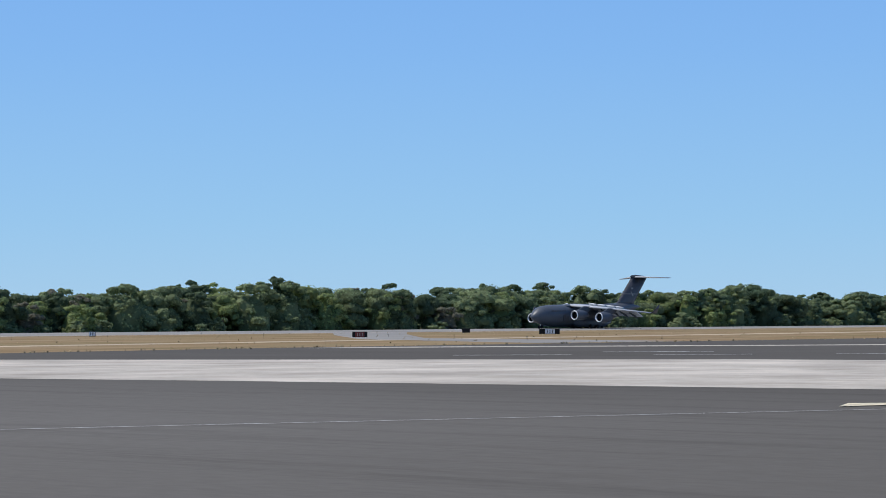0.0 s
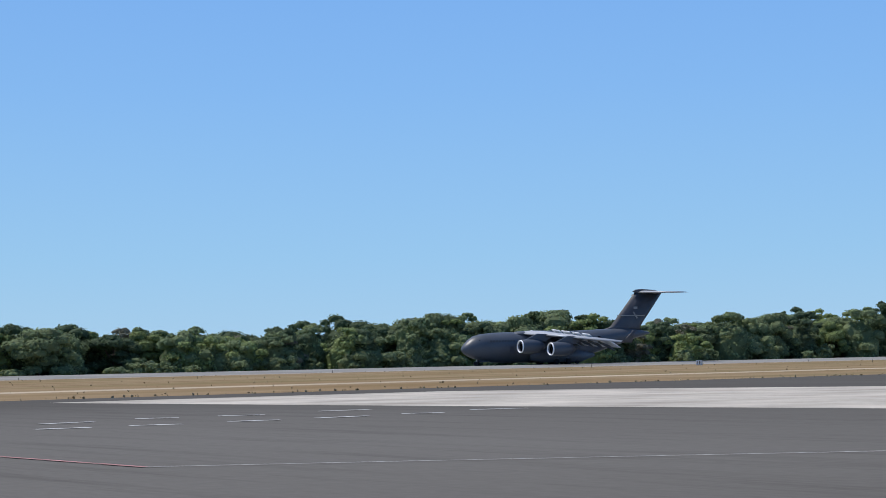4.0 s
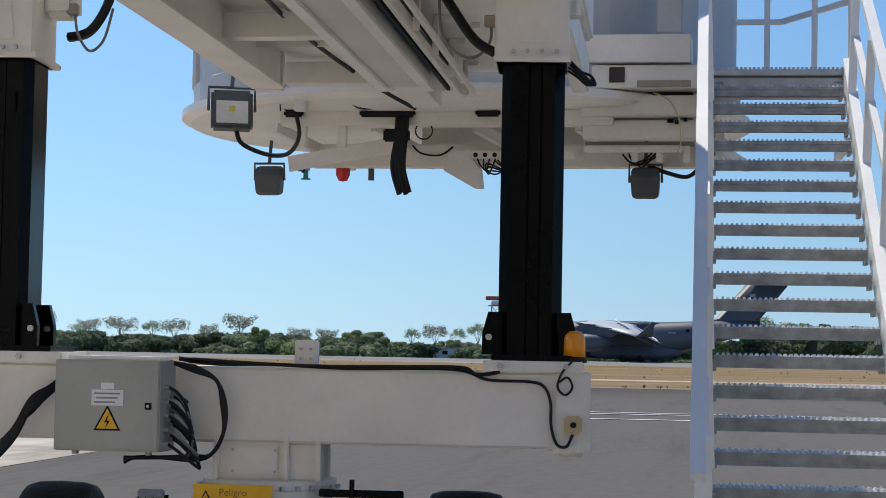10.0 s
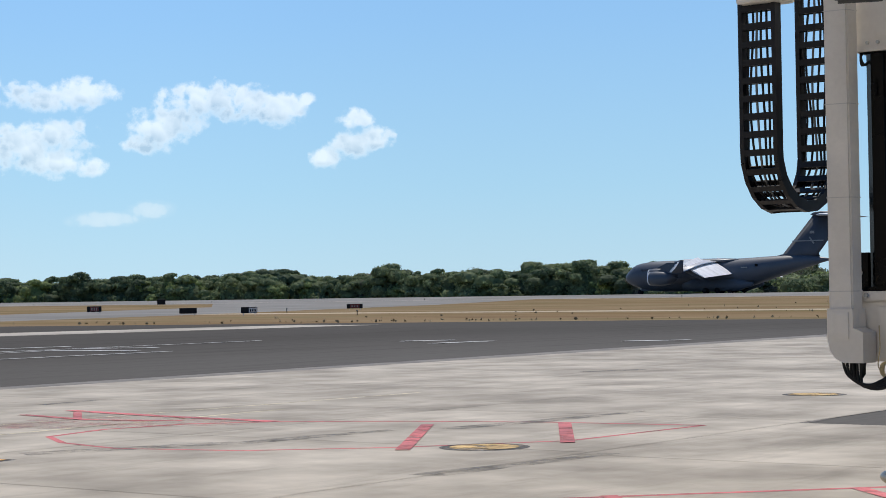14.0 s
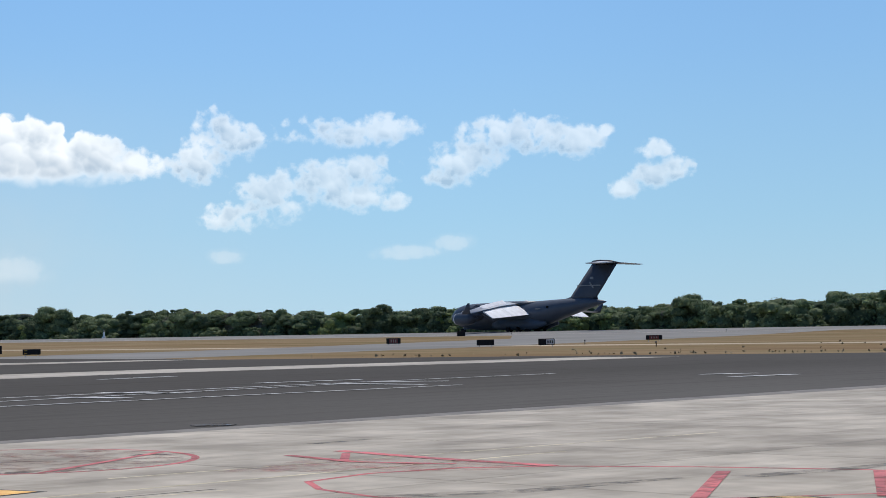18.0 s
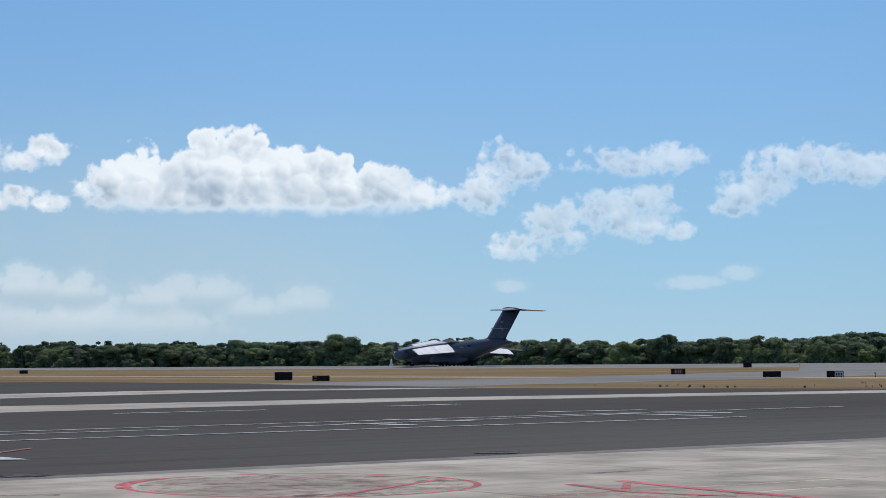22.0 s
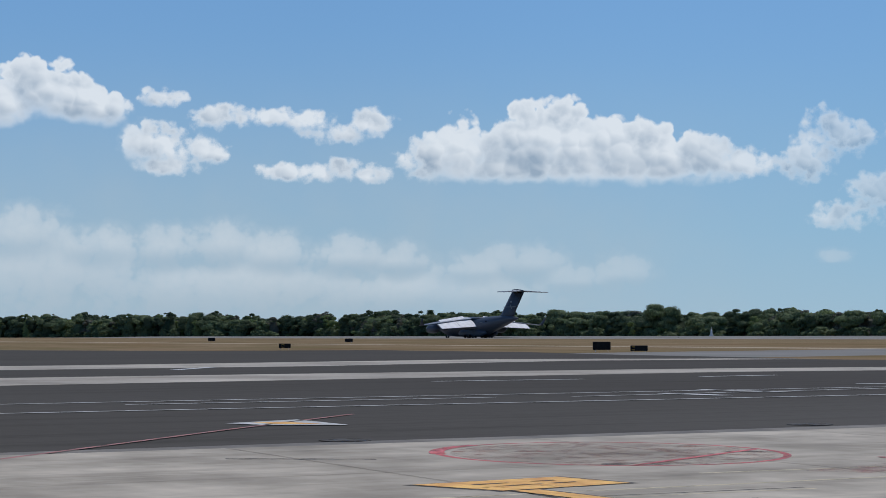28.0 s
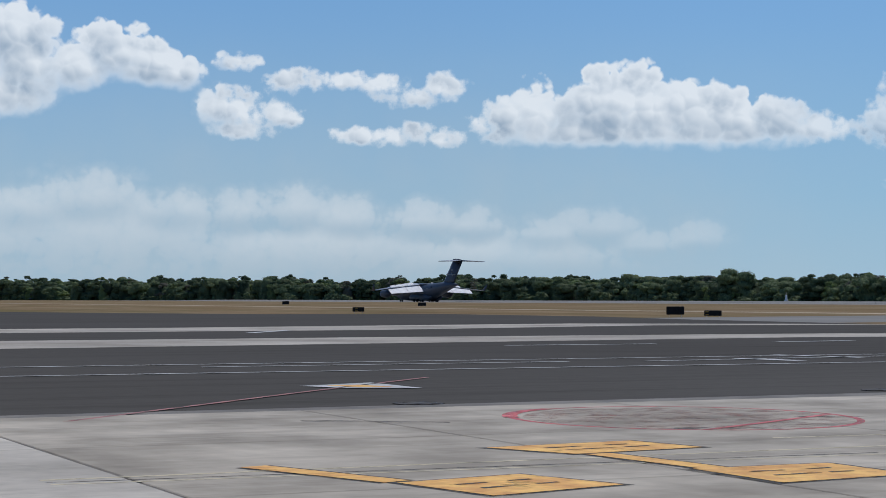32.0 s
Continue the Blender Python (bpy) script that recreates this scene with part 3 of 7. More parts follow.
def thing(name, label, category, at=None, group="", kind=""):
    ob = new(name)
    if at:
        ob.matrix_basis = at
    return tagged(ob, label, category, group, kind)


def solo(name, bm, material, label, category="", kind="", group="", smooth=False):
    return tagged(new(name, finish(name, bm, material, smooth)), label, category, group, kind)


def sheet(bm, pts, z):
    return bm.faces.new([bm.verts.new((x, y, z)) for x, y in pts])


def B():
    return bmesh.new()


# ---- ground ----
def east(pts):
    """Plan points of the eastern apron, drawn along its own axes, brought into the stand's axes."""
    c, s = math.cos(radians(2.4)), math.sin(radians(2.4))
    return [(0.1 + (x + 0.3) * c - (y + 0.23) * s, 0.08 + (x + 0.3) * s + (y + 0.23) * c) for x, y in pts]


def west(pts):
    """The same for the western apron and the stand's markings."""
    c, s = math.cos(radians(1.4)), math.sin(radians(1.4))
    return [(x * c - (y - 0.2) * s, 0.2 + x * s + (y - 0.2) * c) for x, y in pts]


def sided(pts):
    return [east([p])[0] if p[0] > 0 else west([p])[0] for p in pts]


def slab(name, pts, z, material, label, cat="ground"):
    bm = B()
    sheet(bm, pts, z)
    return solo(name, bm, material, label, cat, "structure")


slab("ground", [(-4500, -4500), (4500, -4500), (4500, 4500), (-4500, 4500)], -0.03, DIRT, "dry bare earth reaching to the horizon")
slab("grass_field", sided([(-1500, 20), (-200, 20), (-122, 29), (-116, 58), (-103, 72), (-75, 81), (-50, 88), (-4, 99), (55, 99), (112, 99), (188, 84), (700, 60), (1500, 60), (1500, 305), (-1500, 305)]), -0.018, GRASS, "sun-dried brown grass between apron and runway", "grass")
slab("pale_track", sided([(-1500, 118), (-300, 121), (-60, 124), (100, 132), (400, 136), (1500, 136), (1500, 148), (400, 146), (100, 140), (-60, 131), (-300, 127), (-1500, 124)]), -0.014, SAND, "pale sandy strip of worn grass", "track")
def runway_rise(y):
    """Height of the crowned runway above its edges."""
    return 0.5 * max(0.0, 1 - ((y - 345) / 41) ** 2)


bm = B()
across = (268, 286, 304, 312, 320, 330, 340, 350, 360, 370, 380, 388)
loft(bm, [[(x, y, runway_rise(y) - 0.010) for y in across] for x in (-1150, -242)], closed=False, caps=False)
loft(bm, [[(x, y, runway_rise(y) - 0.010) for y in across if y >= 304] for x in (-242, 2500)], closed=False, caps=False)
solo("runway", bm, RUNWAY, "pale grey asphalt runway, slightly crowned", "runway", "structure")
slab("runway_shoulder", [(-1150, 266), (-600, 280), (-242, 300), (2500, 300.5), (2500, 304.6), (-242, 304.3), (-600, 286), (-1150, 270)], -0.006, CONCRETE, "pale concrete shoulder along the runway", "runway")
slab("taxiway", east([(150, 96), (192, 150), (274, 220), (380, 306), (412, 306), (296, 220), (206, 150), (168, 90)]), -0.012, RUNWAY, "asphalt taxiway crossing the grass to the runway", "taxiway")
slab("taxiway_west", west([(-105, 70), (-118, 120), (-150, 200), (-205, 306), (-290, 306), (-190, 200), (-150, 120), (-132, 50)]), -0.012, RUNWAY, "asphalt taxiway crossing the grass to the runway", "taxiway")
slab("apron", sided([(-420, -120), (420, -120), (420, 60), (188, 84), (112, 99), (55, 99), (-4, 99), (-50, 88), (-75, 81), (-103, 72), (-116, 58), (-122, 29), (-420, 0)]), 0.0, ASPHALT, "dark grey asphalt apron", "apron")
slab("apron_west", west([(-95, 60), (-101, 76.5), (-127, 79), (-152, 84), (-182, 83), (-190, 66), (-212, 55), (-236, 47.5), (-430, 30), (-430, -20), (-110, 15)]), -0.008, ASPHALT, "dark grey asphalt apron", "apron")
slab("stand_bed", west([(-26.6, -60), (10.5, -60), (10.5, 8), (6, 12), (-6, 20.1), (-9.3, 20.0), (-10.4, 32), (-14, 62), (-28, 63)]), 0.004, JOINT, "dark joint filler under the concrete stand", "apron")
slab("concrete_strip", east([(44, -60), (46.3, 19), (45, 41), (43.2, 58), (41.5, 89.5), (64, 87), (70, 78.7), (75.8, 60), (82, 40), (84, -60)]), 0.004, CONCRETE, "pale concrete apron strip", "apron")
slab("concrete_strip_west", west([(-63, -60), (-64, 15), (-68, 48), (-62, 78), (-68, 78), (-75, 52), (-76, 31), (-74, -60)]), 0.004, CONCRETE, "pale concrete apron strip", "apron")
slab("concrete_strip_far_west", west([(-92, -60), (-93, 38), (-101, 60), (-97, 76), (-103, 72), (-111, 60), (-105, 30), (-102, -60)]), 0.004, CONCRETE, "pale concrete apron strip", "apron")
slab("concrete_strip_east", east([(114, 94), (136, 57), (141, -60), (148, -60), (142, 57), (121, 94)]), 0.004, CONCRETE, "pale concrete apron strip", "apron")


bm = B()
box(bm, -70, 90, -14.6, -14.0, -0.03, 13.0)
solo("wall_terminal", bm, mat("terminal_render", (0.68, 0.61, 0.50), 0.85, vary=0.06, scale=0.3, fine=6.0, world_space=True), "cream rendered terminal wall behind the apron", "wall", "structure")


def ribbon(name, pts, w, material, label, z=0.016, closed=False):
    """A painted line of width w along points."""
    bm = B()
    pts = [Vector((x, y, 0)) for x, y in (east(pts) if max(p[0] for p in pts) > 4 else west(pts))]
    n = len(pts)
    pairs = []
    for i, p in enumerate(pts):
        a = pts[(i - 1) % n] if closed or i else p
        b = pts[(i + 1) % n] if closed or i < n - 1 else p
        d = (b - a).normalized()
        s = Vector((-d.y, d.x, 0)) * w / 2
        pairs.append((bm.verts.new(p + s + Vector((0, 0, z))), bm.verts.new(p - s + Vector((0, 0, z)))))
    for i in range(n if closed else n - 1):
        a, b = pairs[i], pairs[(i + 1) % n]
        bm.faces.new((a[0], a[1], b[1], b[0]))
    return solo(name, bm, material, label, "ground marking", "structure")


def patch(name, pts, material, label, z=0.016):
    bm = B()
    sheet(bm, east(pts) if pts[0][0] > 4 else west(pts), z)
    return solo(name, bm, material, label, "ground marking", "structure")


WL, RL = "worn white painted line on the apron", "worn red painted line on the apron"
for x0, x1, y0, y1 in ((-9, 12.4, 50.8, 51.0), (14.0, 15.4, 50.9, 50.7), (19.8, 21.4, 50.6, 50.3), (22.9, 24.5, 50.3, 50.1), (25.8, 27.3, 50.2, 49.8), (29.2, 30.8, 50.4, 50.0), (32.3, 34.3, 50.3, 50.4), (36.2, 37.5, 51.2, 50.7), (40.0, 42.0, 52.5, 51.8)):
    ribbon("line", [(x0, y0), (x1, y1)], 0.42, WHITE_MARK, WL)
for x0, x1, y0, y1 in ((-9, 13.2, 56.8, 56.5), (-9, 7, 55.2, 55.2), (20.0, 21.6, 56.4, 56.0), (25.2, 27.2, 55.0, 55.4), (29.4, 30.7, 56.8, 56.2), (32.3, 33.7, 56.4, 55.7), (37, 39, 57.4, 57.2)):
    ribbon("line", [(x0, y0), (x1, y1)], 0.42, WHITE_MARK, WL)
for a, b, w in (((-46.6, -5), (-46.2, 51), 0.22), ((-41.3, -5), (-40.4, 40.5), 0.22), ((-44.6, 14), (-44.4, 24), 0.2), ((-43.8, 26), (-45.4, 40), 0.2), ((-44.8, 29.5), (-42.3, 29.9), 0.5), ((-47.1, 32.3), (-43.8, 33.0), 0.4), ((-45.9, 40.4), (-41.9, 40.5), 0.4),
                ((-46.0, 42.1), (-43.8, 43.3), 0.5), ((-39.5, 50.7), (-38.3, 52.3), 0.5), ((-36.6, 48.6), (-36.1, 51.4), 0.5), ((-31.1, 51.6), (-29.5, 53.2), 0.5), ((-60.9, 41.7), (-61.4, 45.6), 0.5), ((-87.4, 29.6), (-93.5, 33.7), 0.6), ((-60.4, 30), (-60.2, 36), 0.4), ((-49.5, 40), (-48.7, 44), 0.4),
                ((88, 62), (91, 56), 0.6), ((93, 52), (95, 47), 0.6), ((97, 43), (99, 38), 0.6), ((101, 60), (104, 54), 0.6)):
    ribbon("line", [a, b], w, WHITE_MARK, WL)
ribbon("red_line", [(5.7, 48), (5.5, 44), (4.9, 22.4), (4.7, 14)], 0.16, RED_MARK, RL)
ribbon("red_line", [(15.5, 49.3), (15.2, 29.1)], 0.13, PINK_MARK, RL)
ribbon("line", [(15.2, 29.1), (18.7, 26.7), (25.4, 21.9), (31.3, 17.7), (38, 12.9)], 0.06, WHITE_MARK, "thin pale painted line on the apron")
patch("yellow_mark", [(36.3, 15.9), (37.9, 16.4), (38.6, 15.4), (37.6, 15.2)], CREAM_MARK, "faded yellow painted mark on the apron")
ribbon("red_line", [(-25.5, 6.2), (-31.8, 11.9), (-36.7, 16.5)], 0.12, PINK_MARK, RL)
patch("arrow_mark", [(-34.9, 14.5), (-32.3, 14.5), (-33.0, 13.2), (-34.1, 12.7)], WHITE_MARK, "white and yellow painted sign on the apron")
patch("arrow_mark", [(-34.0, 13.9), (-32.9, 14.2), (-33.2, 13.5), (-34.0, 13.2)], YELLOW_MARK, "yellow centre of a painted apron sign", 0.020)
circle = lambda cx, cy, rx, ry, a0=0, a1=360, n=40: [(cx + rx * math.cos(radians(a0 + (a1 - a0) * i / n)), cy + ry * math.sin(radians(a0 + (a1 - a0) * i / n))) for i in range(n + (1 if a1 - a0 < 360 else 0))]
patch("red_wash", circle(-22.6, 14.3, 2.6, 2.25), RED_WASH, "rubbed-out red paint inside a ring on the concrete", 0.014)
ribbon("red_ring", circle(-22.8, 14.3, 2.7, 2.35), 0.11, RED_MARK, "worn red painted ring on the concrete", closed=True)
ribbon("red_ring", circle(-22.8, 14.3, 2.7, 2.35, 200, 250, 12), 0.22, RED_MARK, "worn red painted ring on the concrete", 0.020)
ribbon("red_line", [(-22.4, 16.5), (-20.4, 13.2)], 0.12, RED_MARK, RL, 0.020)
ribbon("red_line", [(-16.5, 14.2), (-15.6, 13.6), (-14.4, 13.3), (-12.9, 13.7), (-11.6, 14.8), (-10.4, 16.4), (-10.2, 19.1)], 0.09, RED_MARK, RL)
ribbon("red_line", [(-16.5, 14.2), (-16.8, 15.4), (-16.5, 16.6), (-15.7, 17.4), (-14.1, 18.2), (-12.3, 18.8), (-10.2, 19.1)], 0.11, RED_MARK, RL)
ribbon("red_line", [(-20.3, 18.0), (-18.0, 17.6), (-16.6, 17.5), (-15.7, 17.4)], 0.22, RED_MARK, RL, 0.020)
ribbon("red_line", [(-20.2, 17.0), (-18.4, 16.6), (-17.0, 17.0)], 0.16, RED_MARK, RL, 0.020)
ribbon("red_line", [(-19.8, 17.7), (-18.6, 16.6)], 0.12, RED_MARK, RL, 0.024)
patch("red_wash", [(-18.6, 14.5), (-19.4, 16.9), (-17.8, 17.5), (-15.7, 17.5), (-15.7, 16.8), (-16.6, 15.8), (-17.3, 15.4)], RED_WASH, "rubbed-out red paint on the concrete")
STAIN_L = "dark oil and tyre stain on the concrete"
for q in ([(-13.0, 17.3), (-12.7, 18.6), (-12.4, 21.2), (-12.2, 21.2), (-12.3, 18.7), (-12.6, 17.3)], [(-22.4, 15.8), (-21.9, 16.8), (-21.7, 16.7), (-22.1, 15.8)], [(-22.0, 18.8), (-22.1, 20.1), (-21.9, 20.1), (-21.8, 18.9)], [(-14.6, 12.2), (-13.4, 14.6), (-13.2, 16.8), (-13.4, 16.9), (-13.8, 14.8), (-15.0, 12.4)],
          [(-9.6, 12.4), (-9.2, 15.2), (-9.0, 15.2), (-9.2, 12.4)], [(-20.1, 31.7), (-19.4, 33.0), (-19.0, 32.8), (-19.7, 31.5)], [(-24.5, 9.2), (-23.2, 10.9), (-23.0, 10.8), (-24.1, 9.1)], [(-21.0, 13.1), (-20.4, 14.3), (-20.1, 14.2), (-20.7, 12.9)]):
    patch("tyre_stain", q, GRIME, STAIN_L, 0.017)
ribbon("red_bar", [(-11.3, 14.5), (-13.42, 17.75)], 0.165, RED_MARK, "red painted bar on the concrete", 0.024)
ribbon("red_bar", [(-12.0, 18.75), (-10.24, 16.1)], 0.165, RED_MARK, "red painted bar on the concrete", 0.024)
ribbon("red_line", [(-8.6, 9.8), (-7.0, 11.6), (-5.4, 13.3), (-4.4, 14.4)], 0.10, RED_MARK, RL)
ribbon("red_bar", [(-7.0, 11.7), (-6.2, 10.9)], 0.14, RED_MARK, "red painted bar on the concrete", 0.020)
ribbon("red_bar", [(-5.5, 13.2), (-4.7, 12.4)], 0.14, RED_MARK, "red painted bar on the concrete", 0.020)
ribbon("line", [(-18.9, 13.2), (-18.6, 18), (-18.3, 24)], 0.08, CREAM_MARK, "thin cream lead-in line on the concrete")
ribbon("line", [(-16.75, 4), (-16.6, 7.8), (-16.4, 13)], 0.07, CREAM_MARK, "thin cream lead-in line on the concrete")
ribbon("line", [(-16.95, 4), (-16.8, 7.8), (-16.6, 13)], 0.05, MARK_EDGE, "thin dark line on the concrete")
ribbon("line", [(-17.2, 4), (-17.3, 9), (-17.4, 19.5)], 0.10, CREAM_MARK, "thin cream lead-in line on the concrete")
YS = "yellow painted square with a dark edge on the concrete"
for q in ([(-18.95, 9.4), (-19.2, 11.4), (-18.0, 11.65), (-17.75, 9.9)], [(-15.7, 10.1), (-15.7, 11.7), (-14.35, 11.7), (-14.15, 10.1)], [(-15.6, 6.9), (-15.9, 8.3), (-14.6, 8.7), (-14.2, 7.2)]):
    cx, cy = sum(p[0] for p in q) / 4, sum(p[1] for p in q) / 4
    patch("square_edge", [(cx + (x - cx) * 1.1, cy + (y - cy) * 1.1) for x, y in q], MARK_EDGE, "dark painted edge of a yellow square")
    patch("yellow_square", q, YELLOW_MARK, YS, 0.020)
    for i in range(2):
        u = 0.35 + 0.27 * i
        a, b = Vector(q[0]).lerp(Vector(q[3]), u), Vector(q[1]).lerp(Vector(q[2]), u)
        ribbon("square_writing", [a.lerp(b, 0.2), a.lerp(b, 0.45 + 0.1 * (i % 2))], 0.07, MARK_EDGE, "dark worn writing on a yellow square", 0.024)
        ribbon("square_writing", [a.lerp(b, 0.62), a.lerp(b, 0.8)], 0.07, MARK_EDGE, "dark worn writing on a yellow square", 0.024)
for a, b in (((-17.7, 10.15), (-15.7, 10.35)), ((-17.75, 6.25), (-15.7, 6.95))):
    ribbon("bar_edge", [a, b], 0.46, MARK_EDGE, "dark painted edge of a yellow bar")
    ribbon("yellow_bar", [a, b], 0.32, YELLOW_MARK, "yellow painted bar on the concrete", 0.020)
for x, y, r in ((-10.76, 15.25, 0.38), (-11.9, 25.7, 0.38)):
    patch("disc_edge", circle(x, y, r * 1.3, r * 1.3), MARK_EDGE, "dark ring round a yellow cover")
    patch("yellow_disc", circle(x, y, r, r), FADED_YELLOW, "yellow painted hydrant cover in the concrete", 0.020)
for x, y in ((-28.2, 21.9), (-27.7, 12.4)):
    bm = B()
    lathe(bm, [(0.42, 0.004), (0.42, 0.014), (0.36, 0.018), (0.02, 0.018)], "z", 20, Matrix.Translation((*west([(x, y)])[0], 0)))
    solo("manhole_cover", bm, MARK_EDGE, "dark iron manhole cover in the asphalt", "manhole cover")

# ---- trees ----
rng = random.Random(7)
BELT_X = (-1900, -1300, -1000, -800, -600, -450, -300, -235, -216, -198, -182, -120, -50, 0, 40, 105, 125, 200, 300, 400, 640, 970, 1400)
BELT_H = (16, 15.5, 13.5, 11.5, 9.6, 8.6, 8.2, 8.0, 10.4, 10.2, 8.0, 8.0, 8.4, 9.0, 8.2, 8.5, 10.9, 12.2, 13.5, 14.5, 16, 16.5, 17)


def belt_height(x):
    """Height of the tree belt along the runway."""
    return float(np.interp(x, BELT_X, BELT_H)) * (0.98 + 0.11 * math.sin(x * 0.043 + 1.3) + 0.08 * math.sin(x * 0.104) + 0.05 * math.sin(x * 0.27 + 0.5))


def belt_line(x):
    """Front of the tree belt: straight along the runway, bending in past its end."""
    return 404.0 if x > -1000 else 404.0 - (-1000 - x) * 0.36


def fans(centres, normals, sizes, gen):
    """Leaf clumps: little bent four-sided leaves, as vertices and faces."""
    n = len(centres)
    normals = normals / np.linalg.norm(normals, axis=1, keepdims=True)
    ref = np.where(np.abs(normals[:, 2:3]) < 0.9, np.array([[0, 0, 1.0]]), np.array([[1.0, 0, 0]]))
    t1 = np.cross(normals, ref)
    t1 /= np.linalg.norm(t1, axis=1, keepdims=True)
    t2 = np.cross(normals, t1)
    ph = gen.random(n) * 6.28
    v = np.empty((n, 4, 3))
    for k in range(4):
        a = (ph + k * 1.5708)[:, None]
        v[:, k] = centres + (t1 * np.cos(a) + t2 * np.sin(a)) * sizes[:, None] * gen.uniform(0.6, 1.35, (n, 1)) - normals * sizes[:, None] * (0.35 if k % 2 else -0.1)
    base = (np.arange(n) * 4)[:, None]
    f = np.concatenate([base + np.array([[0, 1, 2]]), base + np.array([[0, 2, 3]])])
    return v.reshape(-1, 3), f


def mesh_from(name, v, f, material, leaves=10 ** 9):
    me = bpy.data.meshes.new(name)
    me.from_pydata(v.tolist(), [], f.tolist())
    me.materials.append(material)
    if material in LEAF:
        # big closed faces are the inside of a crown, the small ones its leaves
        me.materials.append(LEAF_INNER[LEAF.index(material)])
        me.polygons.foreach_set("material_index", (np.arange(len(f)) >= leaves).astype(np.int32))
    return me


DOME_V = np.array([(math.cos(a * 0.7854 + j * 0.39) * r, math.sin(a * 0.7854 + j * 0.39) * r, z) for j, (r, z) in enumerate(((0.95, 0.0), (1.0, 0.45), (0.82, 0.75), (0.42, 0.95))) for a in range(8)] + [(0, 0, 1.0)])
DOME_F = np.array([t for j in range(3) for a in range(8) for t in ((j * 8 + a, j * 8 + (a + 1) % 8, j * 8 + 8 + a), (j * 8 + (a + 1) % 8, j * 8 + 8 + (a + 1) % 8, j * 8 + 8 + a))] + [(24 + a, 24 + (a + 1) % 8, 32) for a in range(8)])


def tree_proto(seed, h, wd, leaf, kind):
    r, gen = random.Random(seed), np.random.default_rng(seed)
    root = thing("tree", "", "tree")
    bm = B()
    th = h * (0.55 if kind == "tall" else 0.3)
    tk = h * (0.010 if kind == "tall" else 0.018)
    tube(bm, [(0, 0, -0.3), (0.1, 0, th * 0.6), (0.2, 0.1, th), (0.1, 0.1, h * 0.8)], [tk * 1.3, tk, tk * 0.7, tk * 0.25], 6)
    tips = []
    for k in range(7):
        a = k * 0.9 + r.random()
        q = (math.cos(a) * wd * 0.33, math.sin(a) * wd * 0.33, th + (h - th) * (0.3 + 0.45 * r.random()))
        tube(bm, [(0.1, 0, th * 0.75), (q[0] * 0.5, q[1] * 0.5, th + (q[2] - th) * 0.6), q], [tk * 0.6, tk * 0.4, tk * 0.15], 5)
        tips.append(q)
    part("trunk", bm, BARK, root)
    lobes = [(*t, wd * (0.13 + 0.14 * r.random())) for t in tips] + [(r.uniform(-.3, .3) * wd, r.uniform(-.3, .3) * wd, th + (h - th) * r.uniform(.4, .86), wd * r.uniform(0.11, 0.22)) for _ in range(10)]
    if kind != "tall":
        lobes += [(r.uniform(-.4, .4) * wd, r.uniform(-.4, .4) * wd, h * r.uniform(.1, .5), wd * r.uniform(0.12, 0.24)) for _ in range(12)]
    n = 1100 if kind == "tall" else 4200
    pick = gen.choice(len(lobes), n, p=np.array([q[3] ** 2 for q in lobes]) / sum(q[3] ** 2 for q in lobes))
    lb = np.array(lobes)[pick]
    d = gen.normal(size=(n, 3)) * np.array([1, 1, 0.8])
    d /= np.linalg.norm(d, axis=1, keepdims=True)
    rad = lb[:, 3:4] * gen.uniform(0.78, 1.0, (n, 1))
    c = lb[:, :3] + d * rad * np.array([1, 1, 0.5 if kind == "flat" else 0.72])
    c[:, 2] = np.clip(c[:, 2], 0.25, h)
    nr = d + gen.uniform(-0.2, 0.2, (n, 3)) + np.array([0, 0, 0.3])
    v, f = fans(c, nr, wd * gen.uniform(0.011, 0.027, n), gen)
    leaves = len(f)
    for x0, y0, z0, r0 in (lobes if kind != "tall" else ()):
        squash = 0.42 if kind == "flat" else 0.62
        f = np.concatenate([f, DOME_F + len(v)])
        v = np.concatenate([v, (DOME_V * np.array([0.84, 0.84, 1.66]) - np.array([0, 0, 0.83])) * gen.uniform(0.8, 1.12, (len(DOME_V), 1)) * r0 * np.array([1, 1, squash]) + np.array([x0, y0, max(z0, r0 * 0.4)])])
    ob = new("crown", mesh_from("crown", v, f, leaf, leaves))
    ob.parent = root
    return root


KINDS = [("dense dark green tree beyond the runway", LEAF[0], "round", 10), ("bushy green tree beyond the runway", LEAF[1], "round", 11), ("spreading flat-topped green tree beyond the runway", LEAF[1], "flat", 14), ("light green leafy tree beyond the runway", LEAF[2], "round", 9),
         ("thin dry tree with sparse pale leaves", LEAF[3], "tall", 8), ("wide dark green spreading tree beyond the runway", LEAF[0], "flat", 12), ("tall slim tree with a small green crown", LEAF[1], "tall", 6)]
protos = []
for i, (lab, leaf, kind, wd) in enumerate(KINDS):
    p = tree_proto(i + 1, 10, wd, leaf, kind)
    tagged(p, lab, "tree", "trees behind the runway")
    protos.append(p)
used = set()
x = 1000.0
